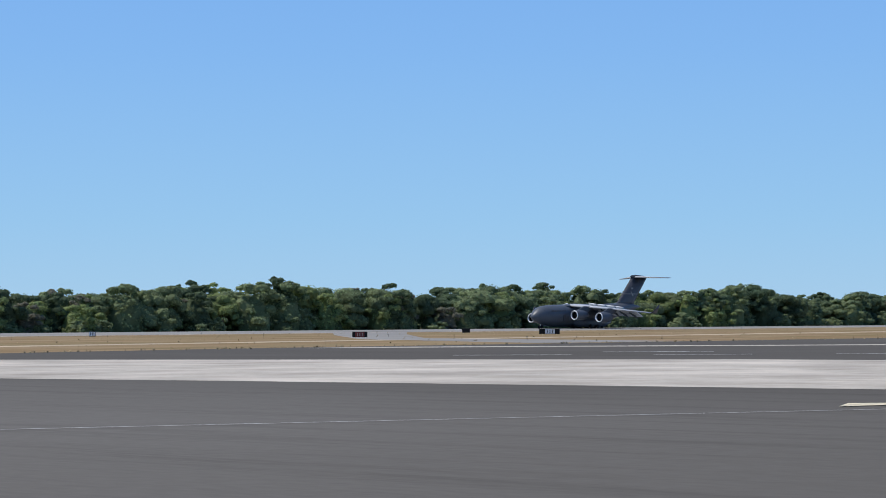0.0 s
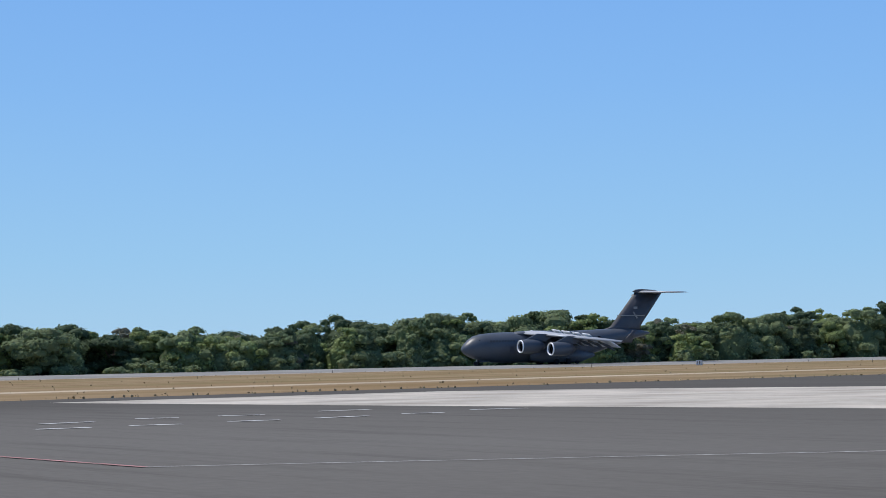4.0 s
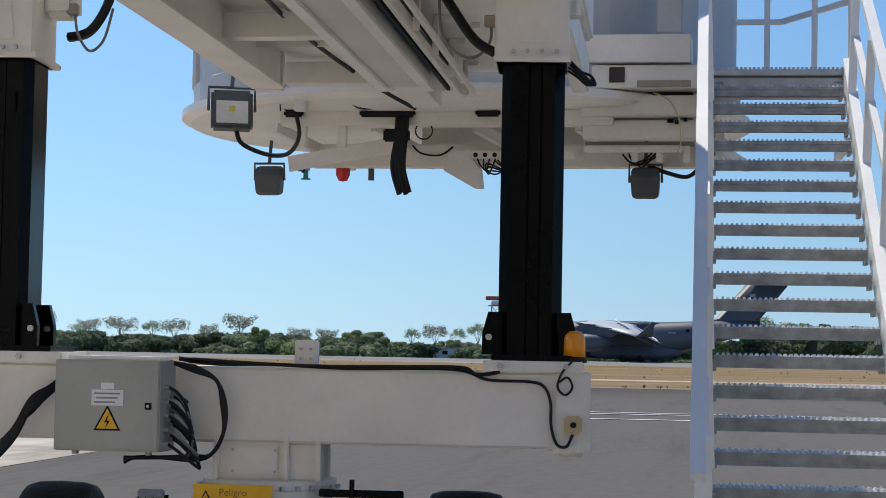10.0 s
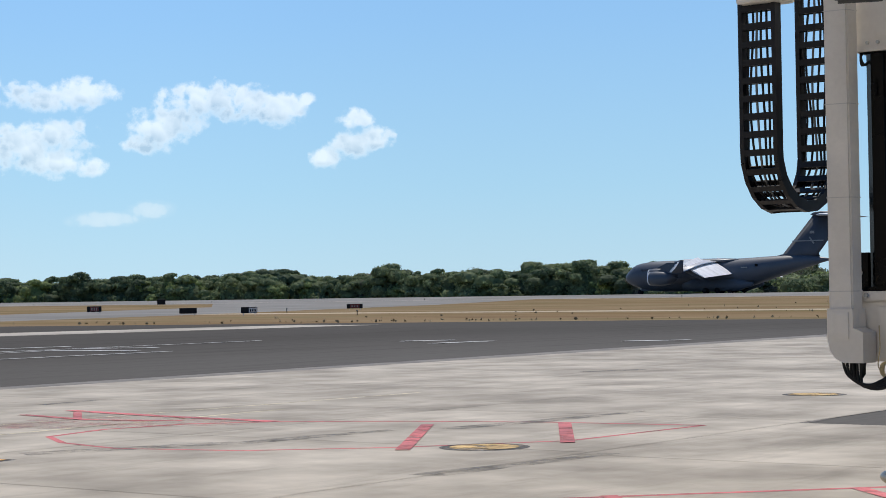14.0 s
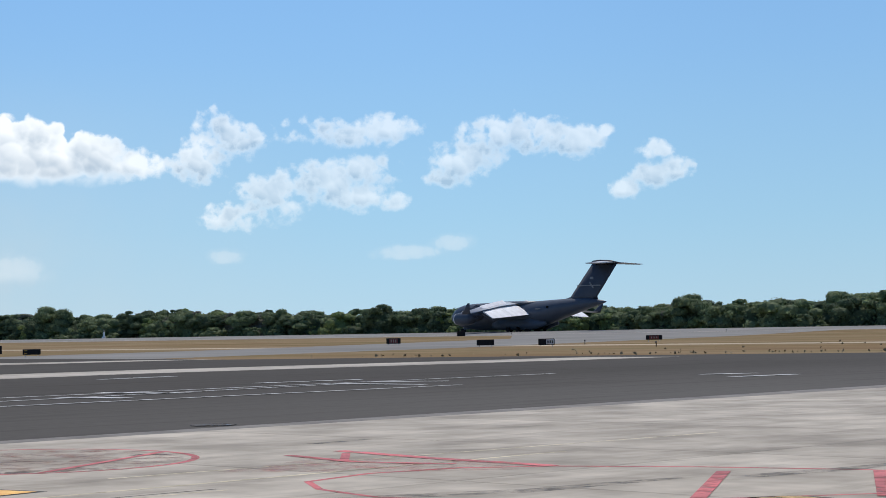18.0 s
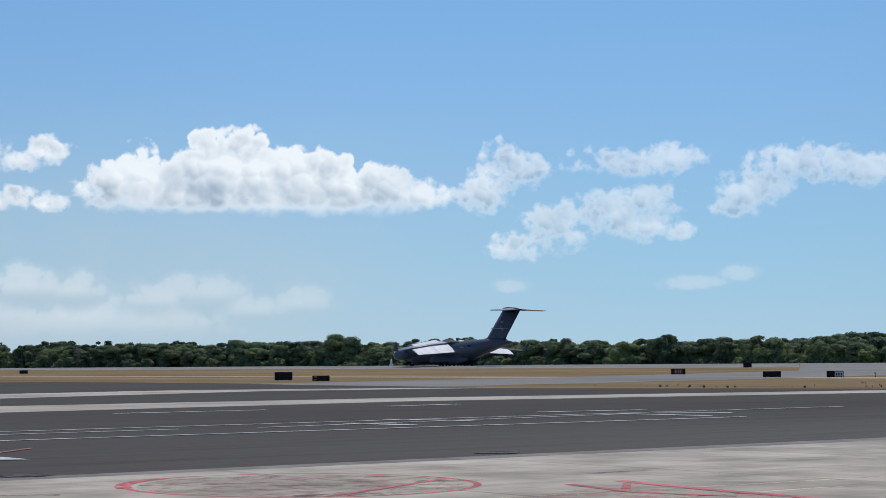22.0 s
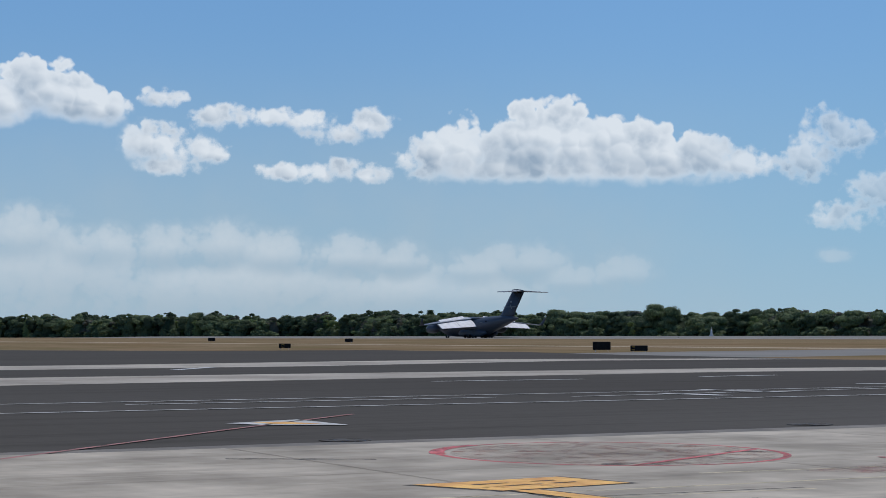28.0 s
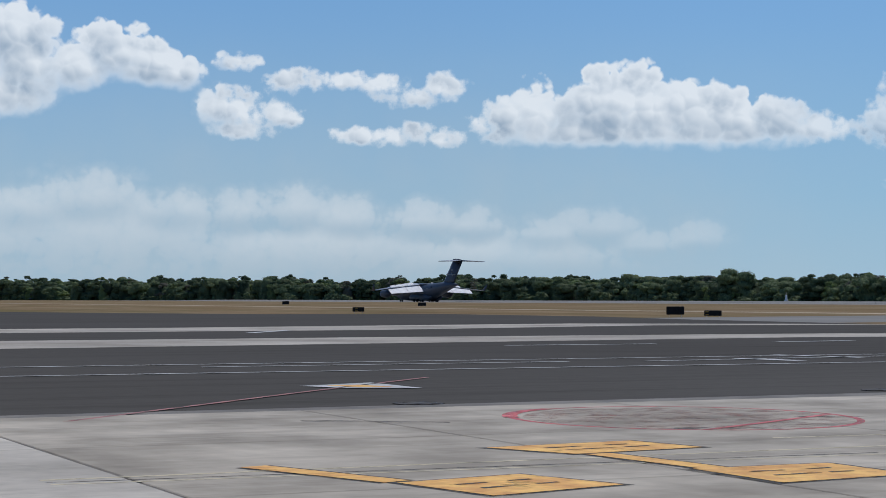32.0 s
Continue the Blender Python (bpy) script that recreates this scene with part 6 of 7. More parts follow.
bp("end_frame", rbox(-4.0, -1.25, 15.5, 15.68, 3.54, 3.68, 0.008), WHITE_PAINT, label="white cross frame under the cab")
bp("end_frame", rbox(-3.9, -0.40, 16.1, 16.3, 3.26, 3.45, 0.008), WHITE_PAINT)
bp("end_plate", rbox(-3.0, -0.40, 16.5, 16.56, 3.32, 3.66, 0.006), WHITE_PAINT)
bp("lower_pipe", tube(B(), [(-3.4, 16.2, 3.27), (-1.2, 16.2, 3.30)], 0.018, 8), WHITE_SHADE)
bp("end_frame", rbox(-4.0, -2.9, 16.5, 16.6, 3.30, 3.40, 0.006), WHITE_PAINT)
# dark brown for the shade in the sill's gaps and recesses
GAP_SHADE = mat("gap_shade", (0.035, 0.028, 0.022), 0.7, vary=0.2, scale=4.0, fine=40.0)
for x0, x1, y0, y1, z0, z1 in ((-1.5, -0.55, 15.42, 15.6, 3.605, 3.765), (-1.5, -0.57, 15.56, 15.7, 3.43, 3.585), (-1.5, -0.70, 15.72, 15.8, 3.345, 3.40)):
    bp("sill_frame", rbox(x0, x1, y0, y1, z0, z1, 0.008), WHITE_PAINT)
# strips coloured as the shadow between the sill beams
for z0, z1, y in ((3.765, 3.80, 15.5), (3.585, 3.607, 15.62), (3.40, 3.432, 15.76)):
    bp("shadow_gap", rbox(-1.5, -0.62, y, y + 0.1, z0, z1, 0.003), GAP_SHADE if z1 > 3.7 else TAN_SHADE)
for x in (-1.12, -0.92, -0.70):
    bp("lamp_bracket", rbox(x, x + 0.05, 15.75, 15.82, 3.27, 3.40, 0.006), WHITE_PAINT)
for x, z, w in ((-0.76, 3.55, 0.04), (-0.69, 3.57, 0.03), (-0.82, 3.56, 0.05)):
    bp("catch", rbox(x, x + w, 15.53, 15.57, z, z + 0.03, 0.003), BLACK_PRINT)
hose("sill_wire", [(-0.92, 15.38, 3.78), (-0.80, 15.36, 3.72), (-0.72, 15.36, 3.58), (-0.70, 15.38, 3.40), (-0.73, 15.5, 3.32)], 0.006, CREAM_PLASTIC)
for k in range(3):
    hose("lamp_wire", [(-1.2 + 0.05 * k, 15.85, 3.34), (-1.13 + 0.04 * k, 15.84, 3.27 - 0.02 * k), (-1.03 + 0.03 * k, 15.85, 3.29), (-0.96 + 0.04 * k, 15.86, 3.35)], 0.008, BLACK_CABLE)
bp("sill_beam", rbox(-1.55, -0.62, 15.2, 15.5, 4.0, 4.22, 0.008), WHITE_PAINT)
sb = bp("sill_beam", rbox(-1.55, -0.56, 15.25, 15.6, 3.80, 3.985, 0.008), WHITE_PAINT)
# flat plates, the shade of two recesses put into their colour
bp("sill_pocket", rbox(-1.26, -1.14, 15.235, 15.252, 3.845, 3.965, 0.003), GAP_SHADE, sb)
bp("sill_pocket", rbox(-1.04, -0.62, 15.235, 15.252, 3.805, 3.86, 0.003), TAN_SHADE, sb)
for x, w in ((-3.96, 0.16), (-3.32, 0.46), (-2.36, 0.20)):
    hd = bp("pull_handle", rbox(x, x + w, 15.43, 15.5, 3.605, 3.665, 0.016), BLACK_PRINT)
    for ex in (x, x + w - 0.03):
        bp("handle_end", rbox(ex, ex + 0.03, 15.44, 15.5, 3.66, 3.70, 0.006), BLACK_PRINT, hd)
for i in range(5):
    bp("brace", bar(B(), (-4.1 + i * 0.85, 15.7, 3.55), (-3.6 + i * 0.85, 16.5, 3.3), 0.06, 0.08), WHITE_PAINT)
bp("long_plate", bar(B(), (-4.05, 16.0, 3.27), (-3.05, 15.9, 3.43), 0.04, 0.13), WHITE_PAINT)
bm = B()
loft(bm, [[(-2.68, y, 3.38), (-2.50, y, 3.36), (-2.38, y, 3.22), (-2.36, y, 3.06), (-2.43, y, 3.06), (-2.68, y, 3.20)] for y in (15.85, 15.98)])
bp("bracket_plate", bm, WHITE_PAINT)
pb = bp("punched_bar", rbox(-2.5, -1.6, 15.86, 15.90, 3.30, 3.37, 0.003), WHITE_PAINT)
for i in range(6):
    bp("hole", tube(B(), [(-2.42 + i * 0.08, 15.855, 3.335), (-2.42 + i * 0.08, 15.87, 3.335)], 0.02, 8), BLACK_PRINT, pb)
for x, w, d in ((-2.95, 0.34, 0.04), (-2.12, 0.16, 0.07)):
    hose("loose_wire", [(x, 15.85, 3.41), (x + w * 0.25, 15.8, 3.38 - d), (x + w * 0.7, 15.82, 3.36 - d * 0.8), (x + w, 15.85, 3.40)], 0.008, BLACK_CABLE)
for k in range(4):
    hose("strap", [(-3.00 + 0.026 * k, 15.45, 3.60), (-3.01 + 0.026 * k, 15.43, 3.40), (-3.03 + 0.03 * k, 15.42, 3.18), (-2.97 + 0.028 * k, 15.42, 2.965 + 0.018 * (k % 2))], 0.021, BLACK_CABLE)
bp("strap_clamp", rbox(-3.11, -2.90, 15.40, 15.48, 3.40, 3.50, 0.012), BLACK_PRINT)
for k in range(4):
    hose("loose_wire", [(-2.40 + 0.05 * k, 15.84, 3.30), (-2.36 + 0.02 * k, 15.82, 3.23 - 0.02 * k), (-2.26 - 0.02 * k, 15.82, 3.17 + 0.03 * k), (-2.19 + 0.01 * k, 15.82, 3.20), (-2.17 - 0.03 * k, 15.84, 3.29)], 0.007, BLACK_CABLE)
hose("neck_wire", [(-3.92, 15.2, 3.62), (-3.93, 15.2, 3.75), (-3.925, 15.2, 3.88)], 0.006, BLACK_CABLE)
hose("neck_wire", [(-3.55, 14.9, 3.78), (-3.35, 15.1, 3.70), (-3.28, 15.3, 3.66), (-3.10, 15.4, 3.68)], 0.014, BLACK_CABLE)
bm = B()
for i in range(24):
    a0, a1 = radians(i * 15), radians(i * 15 + 15)
    tube(bm, [(-2.80 + 0.07 * math.cos(a0), 15.55, 3.50 + 0.07 * math.sin(a0)), (-2.80 + 0.07 * math.cos(a1), 15.55, 3.50 + 0.07 * math.sin(a1))], 0.006, 5)
bp("wire_ring", bm, BLACK_CABLE)
hose("column_hose", [(-1.75, 10.3, 3.75), (-1.62, 10.25, 3.55), (-1.48, 10.2, 3.35), (-1.36, 10.15, 3.27)], 0.028, BLACK_CABLE)
hose("column_wire", [(-1.68, 10.3, 3.7), (-1.66, 10.25, 3.4), (-1.56, 10.2, 3.27), (-1.46, 10.2, 3.26), (-1.39, 10.15, 3.33), (-1.385, 10.12, 3.42)], 0.008, GREY_CABLE)
bp("sensor", rbox(-1.42, -1.36, 10.08, 10.14, 3.40, 3.46, 0.005), TAN_SHADE)
hose("column_hose", [(-3.78, 10.3, 3.36), (-3.65, 10.25, 3.38), (-3.55, 10.2, 3.48), (-3.48, 10.2, 3.66)], 0.028, BLACK_CABLE)
hose("column_wire", [(-3.72, 10.2, 3.47), (-3.70, 10.2, 3.36), (-3.63, 10.2, 3.27), (-3.55, 10.2, 3.33), (-3.50, 10.2, 3.5)], 0.008, GREY_CABLE)
bp("sensor", rbox(-3.755, -3.70, 10.16, 10.22, 3.46, 3.52, 0.005), TAN_SHADE)
for k in range(4):
    hose("collar_wire", [(-0.97, 10.1, 3.17 + 0.02 * k), (-0.92, 10.05, 3.13 + 0.015 * k), (-0.87 + 0.012 * k, 10.05, 3.09), (-0.85, 10.08, 3.14), (-0.92, 10.1, 3.17)], 0.007, BLACK_CABLE)
    hose("collar_wire", [(-4.25, 10.1, 3.25 + 0.02 * k), (-4.29, 10.05, 3.18 + 0.02 * k), (-4.26 - 0.01 * k, 10.05, 3.12), (-4.22, 10.08, 3.17)], 0.006, BLACK_CABLE)


def floodlight(cx, cy, cz, w, lit, tilt, turn, fins=False):
    """A square flood lamp on a U bracket, hung from the frame."""
    m = Matrix.Translation((cx, cy, cz)) @ pose(0, 0, 0, tilt, 0, turn)
    bm = B()
    if lit or fins:
        box(bm, -w / 2, w / 2, -0.05, 0.05, -w / 2, w / 2)
        bevelled(bm, 0.02, 2)
    else:
        loft(bm, [[(-w * k, -0.03 - g, z), (w * k, -0.03 - g, z), (w * k, 0.06, z), (-w * k, 0.06, z)] for z, k, g in ((-w * 0.55, 0.36, 0.02), (-w * 0.46, 0.45, 0.05), (w * 0.2, 0.50, 0.06), (w * 0.46, 0.46, 0.03), (w * 0.52, 0.40, 0.0))])
        bevelled(bm, 0.012, 2)
    for v in bm.verts:
        v.co = m @ v.co
    body = bp("floodlight", bm, LAMP_GREY, label="dark grey square floodlight")
    if lit:
        bm = B()
        box(bm, -w * 0.38, w * 0.38, -0.062, -0.05, -w * 0.40, w * 0.18, m)
        bp("reflector", bm, REFLECTOR, body, "pale reflector behind glass")
        bm = B()
        box(bm, -w * 0.07, w * 0.07, -0.068, -0.062, -w * 0.1, w * 0.04, m)
        bp("led", bm, LED_YELLOW, body)
    elif fins:
        for i in range(9):
            bm = B()
            box(bm, -w * 0.42 + i * w * 0.1, -w * 0.40 + i * w * 0.1, -0.066, -0.05, -w * 0.42, w * 0.42, m)
            bp("cooling_fin", bm, LAMP_GREY, body)
    bp("bracket", tube(B(), [m @ Vector(q) for q in ((-w * 0.56, 0, 0), (-w * 0.56, 0, w * 0.62), (w * 0.56, 0, w * 0.62), (w * 0.56, 0, 0))], 0.012, 6), LAMP_GREY, body)
    bp("hanger", tube(B(), [m @ Vector((0, 0, w * 0.62)), m @ Vector((0, 0, w * 0.62)) + Vector((0, 0.05, 0.2))], 0.015, 6), LAMP_GREY, body)
    return body


floodlight(-4.22, 16.0, 3.13, 0.23, False, 8, 0)
floodlight(-1.02, 16.0, 3.12, 0.24, False, 8, 0)
floodlight(-3.97, 14.0, 3.47, 0.31, True, -18, 20)
floodlight(-4.06, 9.55, 3.62, 0.33, False, 10, 15, True)
hose("lamp_cable", [(-3.93, 14.0, 3.32), (-3.88, 14.0, 3.22), (-3.76, 14.3, 3.17), (-3.73, 14.8, 3.24), (-3.76, 15.2, 3.42), (-3.84, 15.42, 3.60)], 0.018, BLACK_CABLE)
hose("lamp_cable", [(-1.0, 16.0, 3.26), (-0.85, 15.95, 3.20), (-0.68, 15.9, 3.16), (-0.58, 15.9, 3.24), (-0.55, 15.9, 3.36)], 0.018, BLACK_CABLE)
bp("red_lamp", lathe(B(), [(0.045, 0.14), (0.05, 0.1), (0.048, 0.04), (0.03, 0.0), (0.005, -0.005)], "z", 14, Matrix.Translation((-3.65, 16.3, 3.155)) @ Matrix.Scale(1.3, 4)), RED_LENS, label="red signal lamp", smooth=True)
gl = bp("green_lamp", tube(B(), [(-3.98, 16.3, 3.17), (-3.98, 16.3, 3.25)], 0.022, 10), GREEN_LENS, label="small green signal lamp")
bp("lamp_socket", tube(B(), [(-3.98, 16.3, 3.245), (-3.98, 16.3, 3.32)], 0.034, 10), WHITE_SHADE, gl)
bp("lamp_foot", tube(B(), [(-3.98, 16.3, 3.165), (-3.98, 16.3, 3.175)], 0.042, 10), GREEN_LENS, gl)
bp("spot_lamp", tube(B(), [(-3.40, 16.3, 3.16), (-3.40, 16.3, 3.28)], 0.026, 10), LAMP_GREY)
bp("lamp_rail", tube(B(), [(-3.98, 16.32, 3.285), (-3.3, 16.32, 3.30), (-2.85, 16.3, 3.265)], 0.010, 6), TAN_SHADE)
for k in range(3):
    hose("lamp_wire", [(-4.10 + 0.04 * k, 16.28, 3.31), (-4.06 + 0.03 * k, 16.26, 3.25 - 0.012 * k), (-4.02 + 0.03 * k, 16.26, 3.27), (-3.95 + 0.05 * k, 16.28, 3.32)], 0.008, BLACK_CABLE)
hose("lamp_wire", [(-3.90, 16.2, 3.32), (-3.86, 16.18, 3.27), (-3.80, 16.18, 3.28), (-3.78, 16.2, 3.33)], 0.006, BLACK_CABLE)

# energy chain: a hanging loop of links with the cables inside
bm = B()
arch = [(-4.651, 3.55), (-4.651, 3.68), (-4.64, 3.77), (-4.605, 3.86), (-4.54, 3.94), (-4.45, 3.99), (-4.29, 4.01)]
loft(bm, [[(cx + math.cos(k) * o, y, cz + math.sin(k) * o) for o, y in ((-0.145, 9.27), (0.145, 9.27), (0.145, 9.47), (-0.145, 9.47))] for (cx, cz), k in zip(arch, (0, 0, -0.22, -0.55, -0.9, -1.25, -1.5))])
chain = bp("energy_chain", bm, WHITE_PAINT, label="black plastic energy chain hanging in a loop from a white arched duct", turned=False)
bp("chain_clamp", rbox(-4.805, -4.497, 9.255, 9.485, 3.545, 3.66, 0.008), WHITE_PAINT, chain, turned=False)
ux, uy = math.cos(radians(89.2)), math.sin(radians(89.2))
R0, ZB, ZT = 0.37, 2.60, 4.4
L_C = Vector((-4.70, 9.371, 0))


def chain_point(s):
    """Point and upward tangent along the loop, s in metres from the left top."""
    down = 3.58 - ZB
    if s < down:
        return L_C + Vector((0, 0, 3.58 - s)), Vector((0, 0, -1)), Vector((-ux, -uy, 0))
    a = (s - down) / R0
    if a < math.pi:
        n = Vector((-ux * math.cos(a), -uy * math.cos(a), -math.sin(a)))
        return L_C + Vector((ux * R0, uy * R0, ZB)) + n * R0, Vector((ux * math.sin(a), uy * math.sin(a), -math.cos(a))), n
    return L_C + Vector((ux * 2 * R0, uy * 2 * R0, ZB + (s - down - math.pi * R0))), Vector((0, 0, 1)), Vector((ux, uy, 0))


total = (3.58 - ZB) + math.pi * R0 + (ZT - ZB)
wv = Vector((uy, -ux, 0)) * 0.125
step = 0.118
for i in range(int(total / step)):
    p, t, nrm = chain_point((i + 0.5) * step)
    for sgn in (-1, 1):
        a = p + wv * sgn
        bp("chain_link", bar(B(), a - t * step * 0.54, a + t * step * 0.54, 0.03, 0.075, up=nrm), CHAIN_BLACK, chain, turned=False)
    for off in (0.03, -0.03):
        bp("chain_bar", bar(B(), p - wv + nrm * off, p + wv + nrm * off, 0.042, 0.012, up=nrm), CHAIN_BLACK, chain, turned=False)
for k in range(6):
    o = -0.10 + 0.04 * k
    wob = rng.uniform(0.01, 0.03)
    pts = []
    for i in range(26):
        p, t, nrm = chain_point(total * i / 25)
        pts.append(p + Vector((uy, -ux, 0)) * (o + wob * math.sin(i * 0.9 + k)) + nrm * 0.01 * math.sin(i + k))
    bp("chain_cable", tube(B(), pts, 0.008, 6), GREY_CABLE if k == 2 else BLACK_CABLE, chain, smooth=True, turned=False)

# ---- service stairs ----
SX, SY = 0.33, 10.6
stairs = thing("service_stairs", "white service stairs with galvanised serrated treads and handrails", "stairs", pose(0.29, SY, 0.01, 0, 0, 1.07))
RISE, RUNS = 0.1765, 0.30


def sp(name, bm, material, parent=None, label="", smooth=False):
    for v in bm.verts:
        v.co -= Vector((SX, SY, 0))
    return part(name, bm, material, parent or stairs, label, smooth)


def slope(y):
    return 1.0 + (y - 10.6) * RISE / RUNS


bm = B()
for y0, y1, z0, z1 in ((0.0, 0.012, -0.030, -0.006), (0.010, 0.016, -0.066, -0.028), (-0.004, 0.024, -0.080, -0.064), (0.24, 0.252, -0.06, -0.006), (0.012, 0.24, -0.016, -0.008)):
    box(bm, -0.5, 0.5, y0, y1, z0, z1)
tread_mesh = finish("tread", bm, TREAD_STEEL)
# teeth in a brighter steel: light on the top edges put into colour
bm = B()
for i in range(30):
    x = -0.49 + i * 0.0335
    for k, yy in enumerate((0.0, 0.06, 0.12, 0.18)):
        lift = 0.006 + 0.005 * ((i * 7 + k * 3) % 4) / 3
        vs = [bm.verts.new(q) for q in ((x, yy, -0.008), (x + 0.026, yy, -0.008), (x + 0.026, yy + 0.045, -0.008), (x, yy + 0.045, -0.008), (x + 0.008, yy + 0.012, lift), (x + 0.018, yy + 0.012, lift), (x + 0.018, yy + 0.03, lift), (x + 0.008, yy + 0.03, lift))]
        for q in ((0, 1, 5, 4), (1, 2, 6, 5), (2, 3, 7, 6), (3, 0, 4, 7), (4, 5, 6, 7)):
            bm.faces.new([vs[c] for c in q])
teeth_mesh = finish("serration", bm, TEETH_STEEL)
bracket_mesh = finish("tread_bracket", box(B(), -0.012, 0.012, 0.03, 0.22, -0.10, -0.05), TREAD_STEEL)
for i in range(-5, 17):
    ob = new("tread", tread_mesh)
    ob.parent, ob.matrix_basis = stairs, Matrix.Translation((0, i * RUNS, 1.0 + i * RISE))
    top = new("serration", teeth_mesh)
    top.parent = ob
    tagged(top, "bright serrated rim, the light on top in its colour")
    for sx in (-0.495, 0.495):
        br = new("tread_bracket", bracket_mesh)
        br.parent, br.matrix_basis = stairs, Matrix.Translation((sx, i * RUNS, 1.0 + i * RISE))
for sx in (-0.195, 0.862):
    bm = B()
    y0, y1 = 8.95, 15.75
    loft(bm, [[(x, y0, slope(y0) - 0.20), (x, y0, slope(y0) + 0.06), (x, y1, slope(y1) + 0.06), (x, y1, slope(y1) - 0.20)] for x in (sx - 0.006, sx + 0.006)])
    st = sp("stringer", bm, STAIR_WHITE, label="white steel stringer plate")
    for e in (-0.20, 0.06):
        sp("stringer_flange", bar(B(), (sx + (0.03 if sx > 0 else -0.03), y0, slope(y0) + e), (sx + (0.03 if sx > 0 else -0.03), y1, slope(y1) + e), 0.07, 0.012), STAIR_WHITE, st)
for rx in (-0.255, 1.06):
    rt = rx - 0.12 if rx > 0 else rx
    a, b = (rx, 9.2, 1.13), (rt, 15.2, slope(15.2) + 0.95)
    sp("handrail", bar(B(), a, b, 0.075, 0.05), STAIR_WHITE, label="white flat handrail")
    sp("handrail", bar(B(), b, (rt - 0.02, 16.9, 5.0), 0.06, 0.05), STAIR_WHITE)
    sp("mid_rail", bar(B(), (rx - (0.03 if rx > 0 else -0.03), 9.3, slope(9.3) + 0.48), (rt - (0.03 if rx > 0 else -0.03), 15.2, slope(15.2) + 0.48), 0.05, 0.045), STAIR_WHITE)
    sp("rail_end", bar(B(), (rx, 9.22, 1.14), (rx, 9.22, 0.62), 0.03), STAIR_WHITE)
    for y in (9.55, 10.75, 11.85, 12.95, 14.05, 15.15):
        px = rx + (rt - rx) * (y - 9.2) / 6.0
        sp("post", bar(B(), (px - (0.06 if rx > 0 else -0.06), y, slope(y) + 0.0), (px - (0.03 if rx > 0 else -0.03), y, slope(y) + 0.93), 0.06, 0.045, up=(0, 1, 0)), STAIR_WHITE)
for x in (-0.2, 0.85):
    leg = sp("stair_leg", bar(B(), (x, 9.3, slope(9.3) - 0.2), (x, 9.3, 0.10), 0.07), STAIR_WHITE)
    sp("caster", lathe(B(), [(0.02, -0.03), (0.095, -0.03), (0.10, 0.0), (0.095, 0.03), (0.02, 0.03)], "x", 18, Matrix.Translation((x, 9.3, 0.104))), RUBBER, leg, smooth=True)
    sp("stair_strut", bar(B(), (x, 14.9, slope(14.9) - 0.2), (x, 16.2, 3.35), 0.06), STAIR_WHITE)
# landing and its rails
ld = sp("landing", rbox(-0.28, 0.95, 15.7, 17.2, 3.95, 4.0, 0.005), GALV, label="galvanised landing")
bm = B()
for i in range(35):
    box(bm, -0.27 + i * 0.0345, -0.25 + i * 0.0345, 15.69, 15.72, 3.995, 4.015)
sp("landing_teeth", bm, GALV, ld)
sp("landing_beam", rbox(-0.25, 0.9, 15.76, 15.86, 3.79, 3.94, 0.006), GALV, ld)
for x in (-0.15, 0.78):
    sp("hinge_pin", tube(B(), [(x, 15.72, 3.87), (x + 0.06, 15.72, 3.87)], 0.03, 10), GALV, ld)
for x, y in ((-0.25, 17.15), (0.30, 17.15), (0.70, 17.0), (1.0, 16.85), (-0.6, 16.6), (-0.45, 16.9)):
    sp("landing_post", bar(B(), (x, y, 3.98), (x, y, 5.25), 0.05, 0.05), STAIR_WHITE)
for z in (4.63, 5.16):
    sp("landing_rail", bar(B(), (-0.6, 16.6, z), (-0.25, 17.15, z), 0.045), STAIR_WHITE)
    sp("landing_rail", bar(B(), (-0.25, 17.15, z), (0.42, 17.15, z), 0.045), STAIR_WHITE)
    sp("landing_rail", bar(B(), (0.42, 17.15, z), (1.0, 16.85, z + 0.13), 0.045), STAIR_WHITE)
sp("door_jamb", rbox(-0.62, -0.42, 15.3, 15.5, 4.22, 6.3, 0.01), WALL_GREY)

# ---- airfield signs and lights ----
def airfield_sign(x, y, w, h, panels, label):
    """A low lit sign box on two legs; panels are (from, to, material) across its face."""
    (x, y), = sided([(x, y)])
    a = math.atan2(y, x) + math.pi / 2
    t = thing("airfield_sign", label, "sign", Matrix.Translation((x, y, 0)) @ Matrix.Rotation(a + math.pi, 4, "Z"), "signs on the grass")
    part("housing", bevelled(box(B(), -w / 2, w / 2, -0.12, 0.12, 0.16, h), 0.03, 1), BLACK_PRINT, t)
    for u0, u1, m in panels:
        part("face", box(B(), -w / 2 + w * u0 + 0.04, -w / 2 + w * u1 - 0.04, 0.12, 0.135, 0.22, h - 0.06), m, t)
        part("face", box(B(), -w / 2 + w * u0 + 0.04, -w / 2 + w * u1 - 0.04, -0.135, -0.12, 0.22, h - 0.06), m, t)
        for k in range(3):
            c = u0 + (u1 - u0) * (0.25 + 0.25 * k)
            part("writing", box(B(), -w / 2 + w * c - 0.05, -w / 2 + w * c + 0.05, -0.142, -0.136, 0.30, h - 0.16), TAN_SHADE if m is SIGN_RED else BLACK_PRINT, t)
    for lx in (-w * 0.35, w * 0.35):
        part("leg", tube(B(), [(lx, 0, -0.03), (lx, 0, 0.2)], 0.03, 6), GALV, t)
    return t


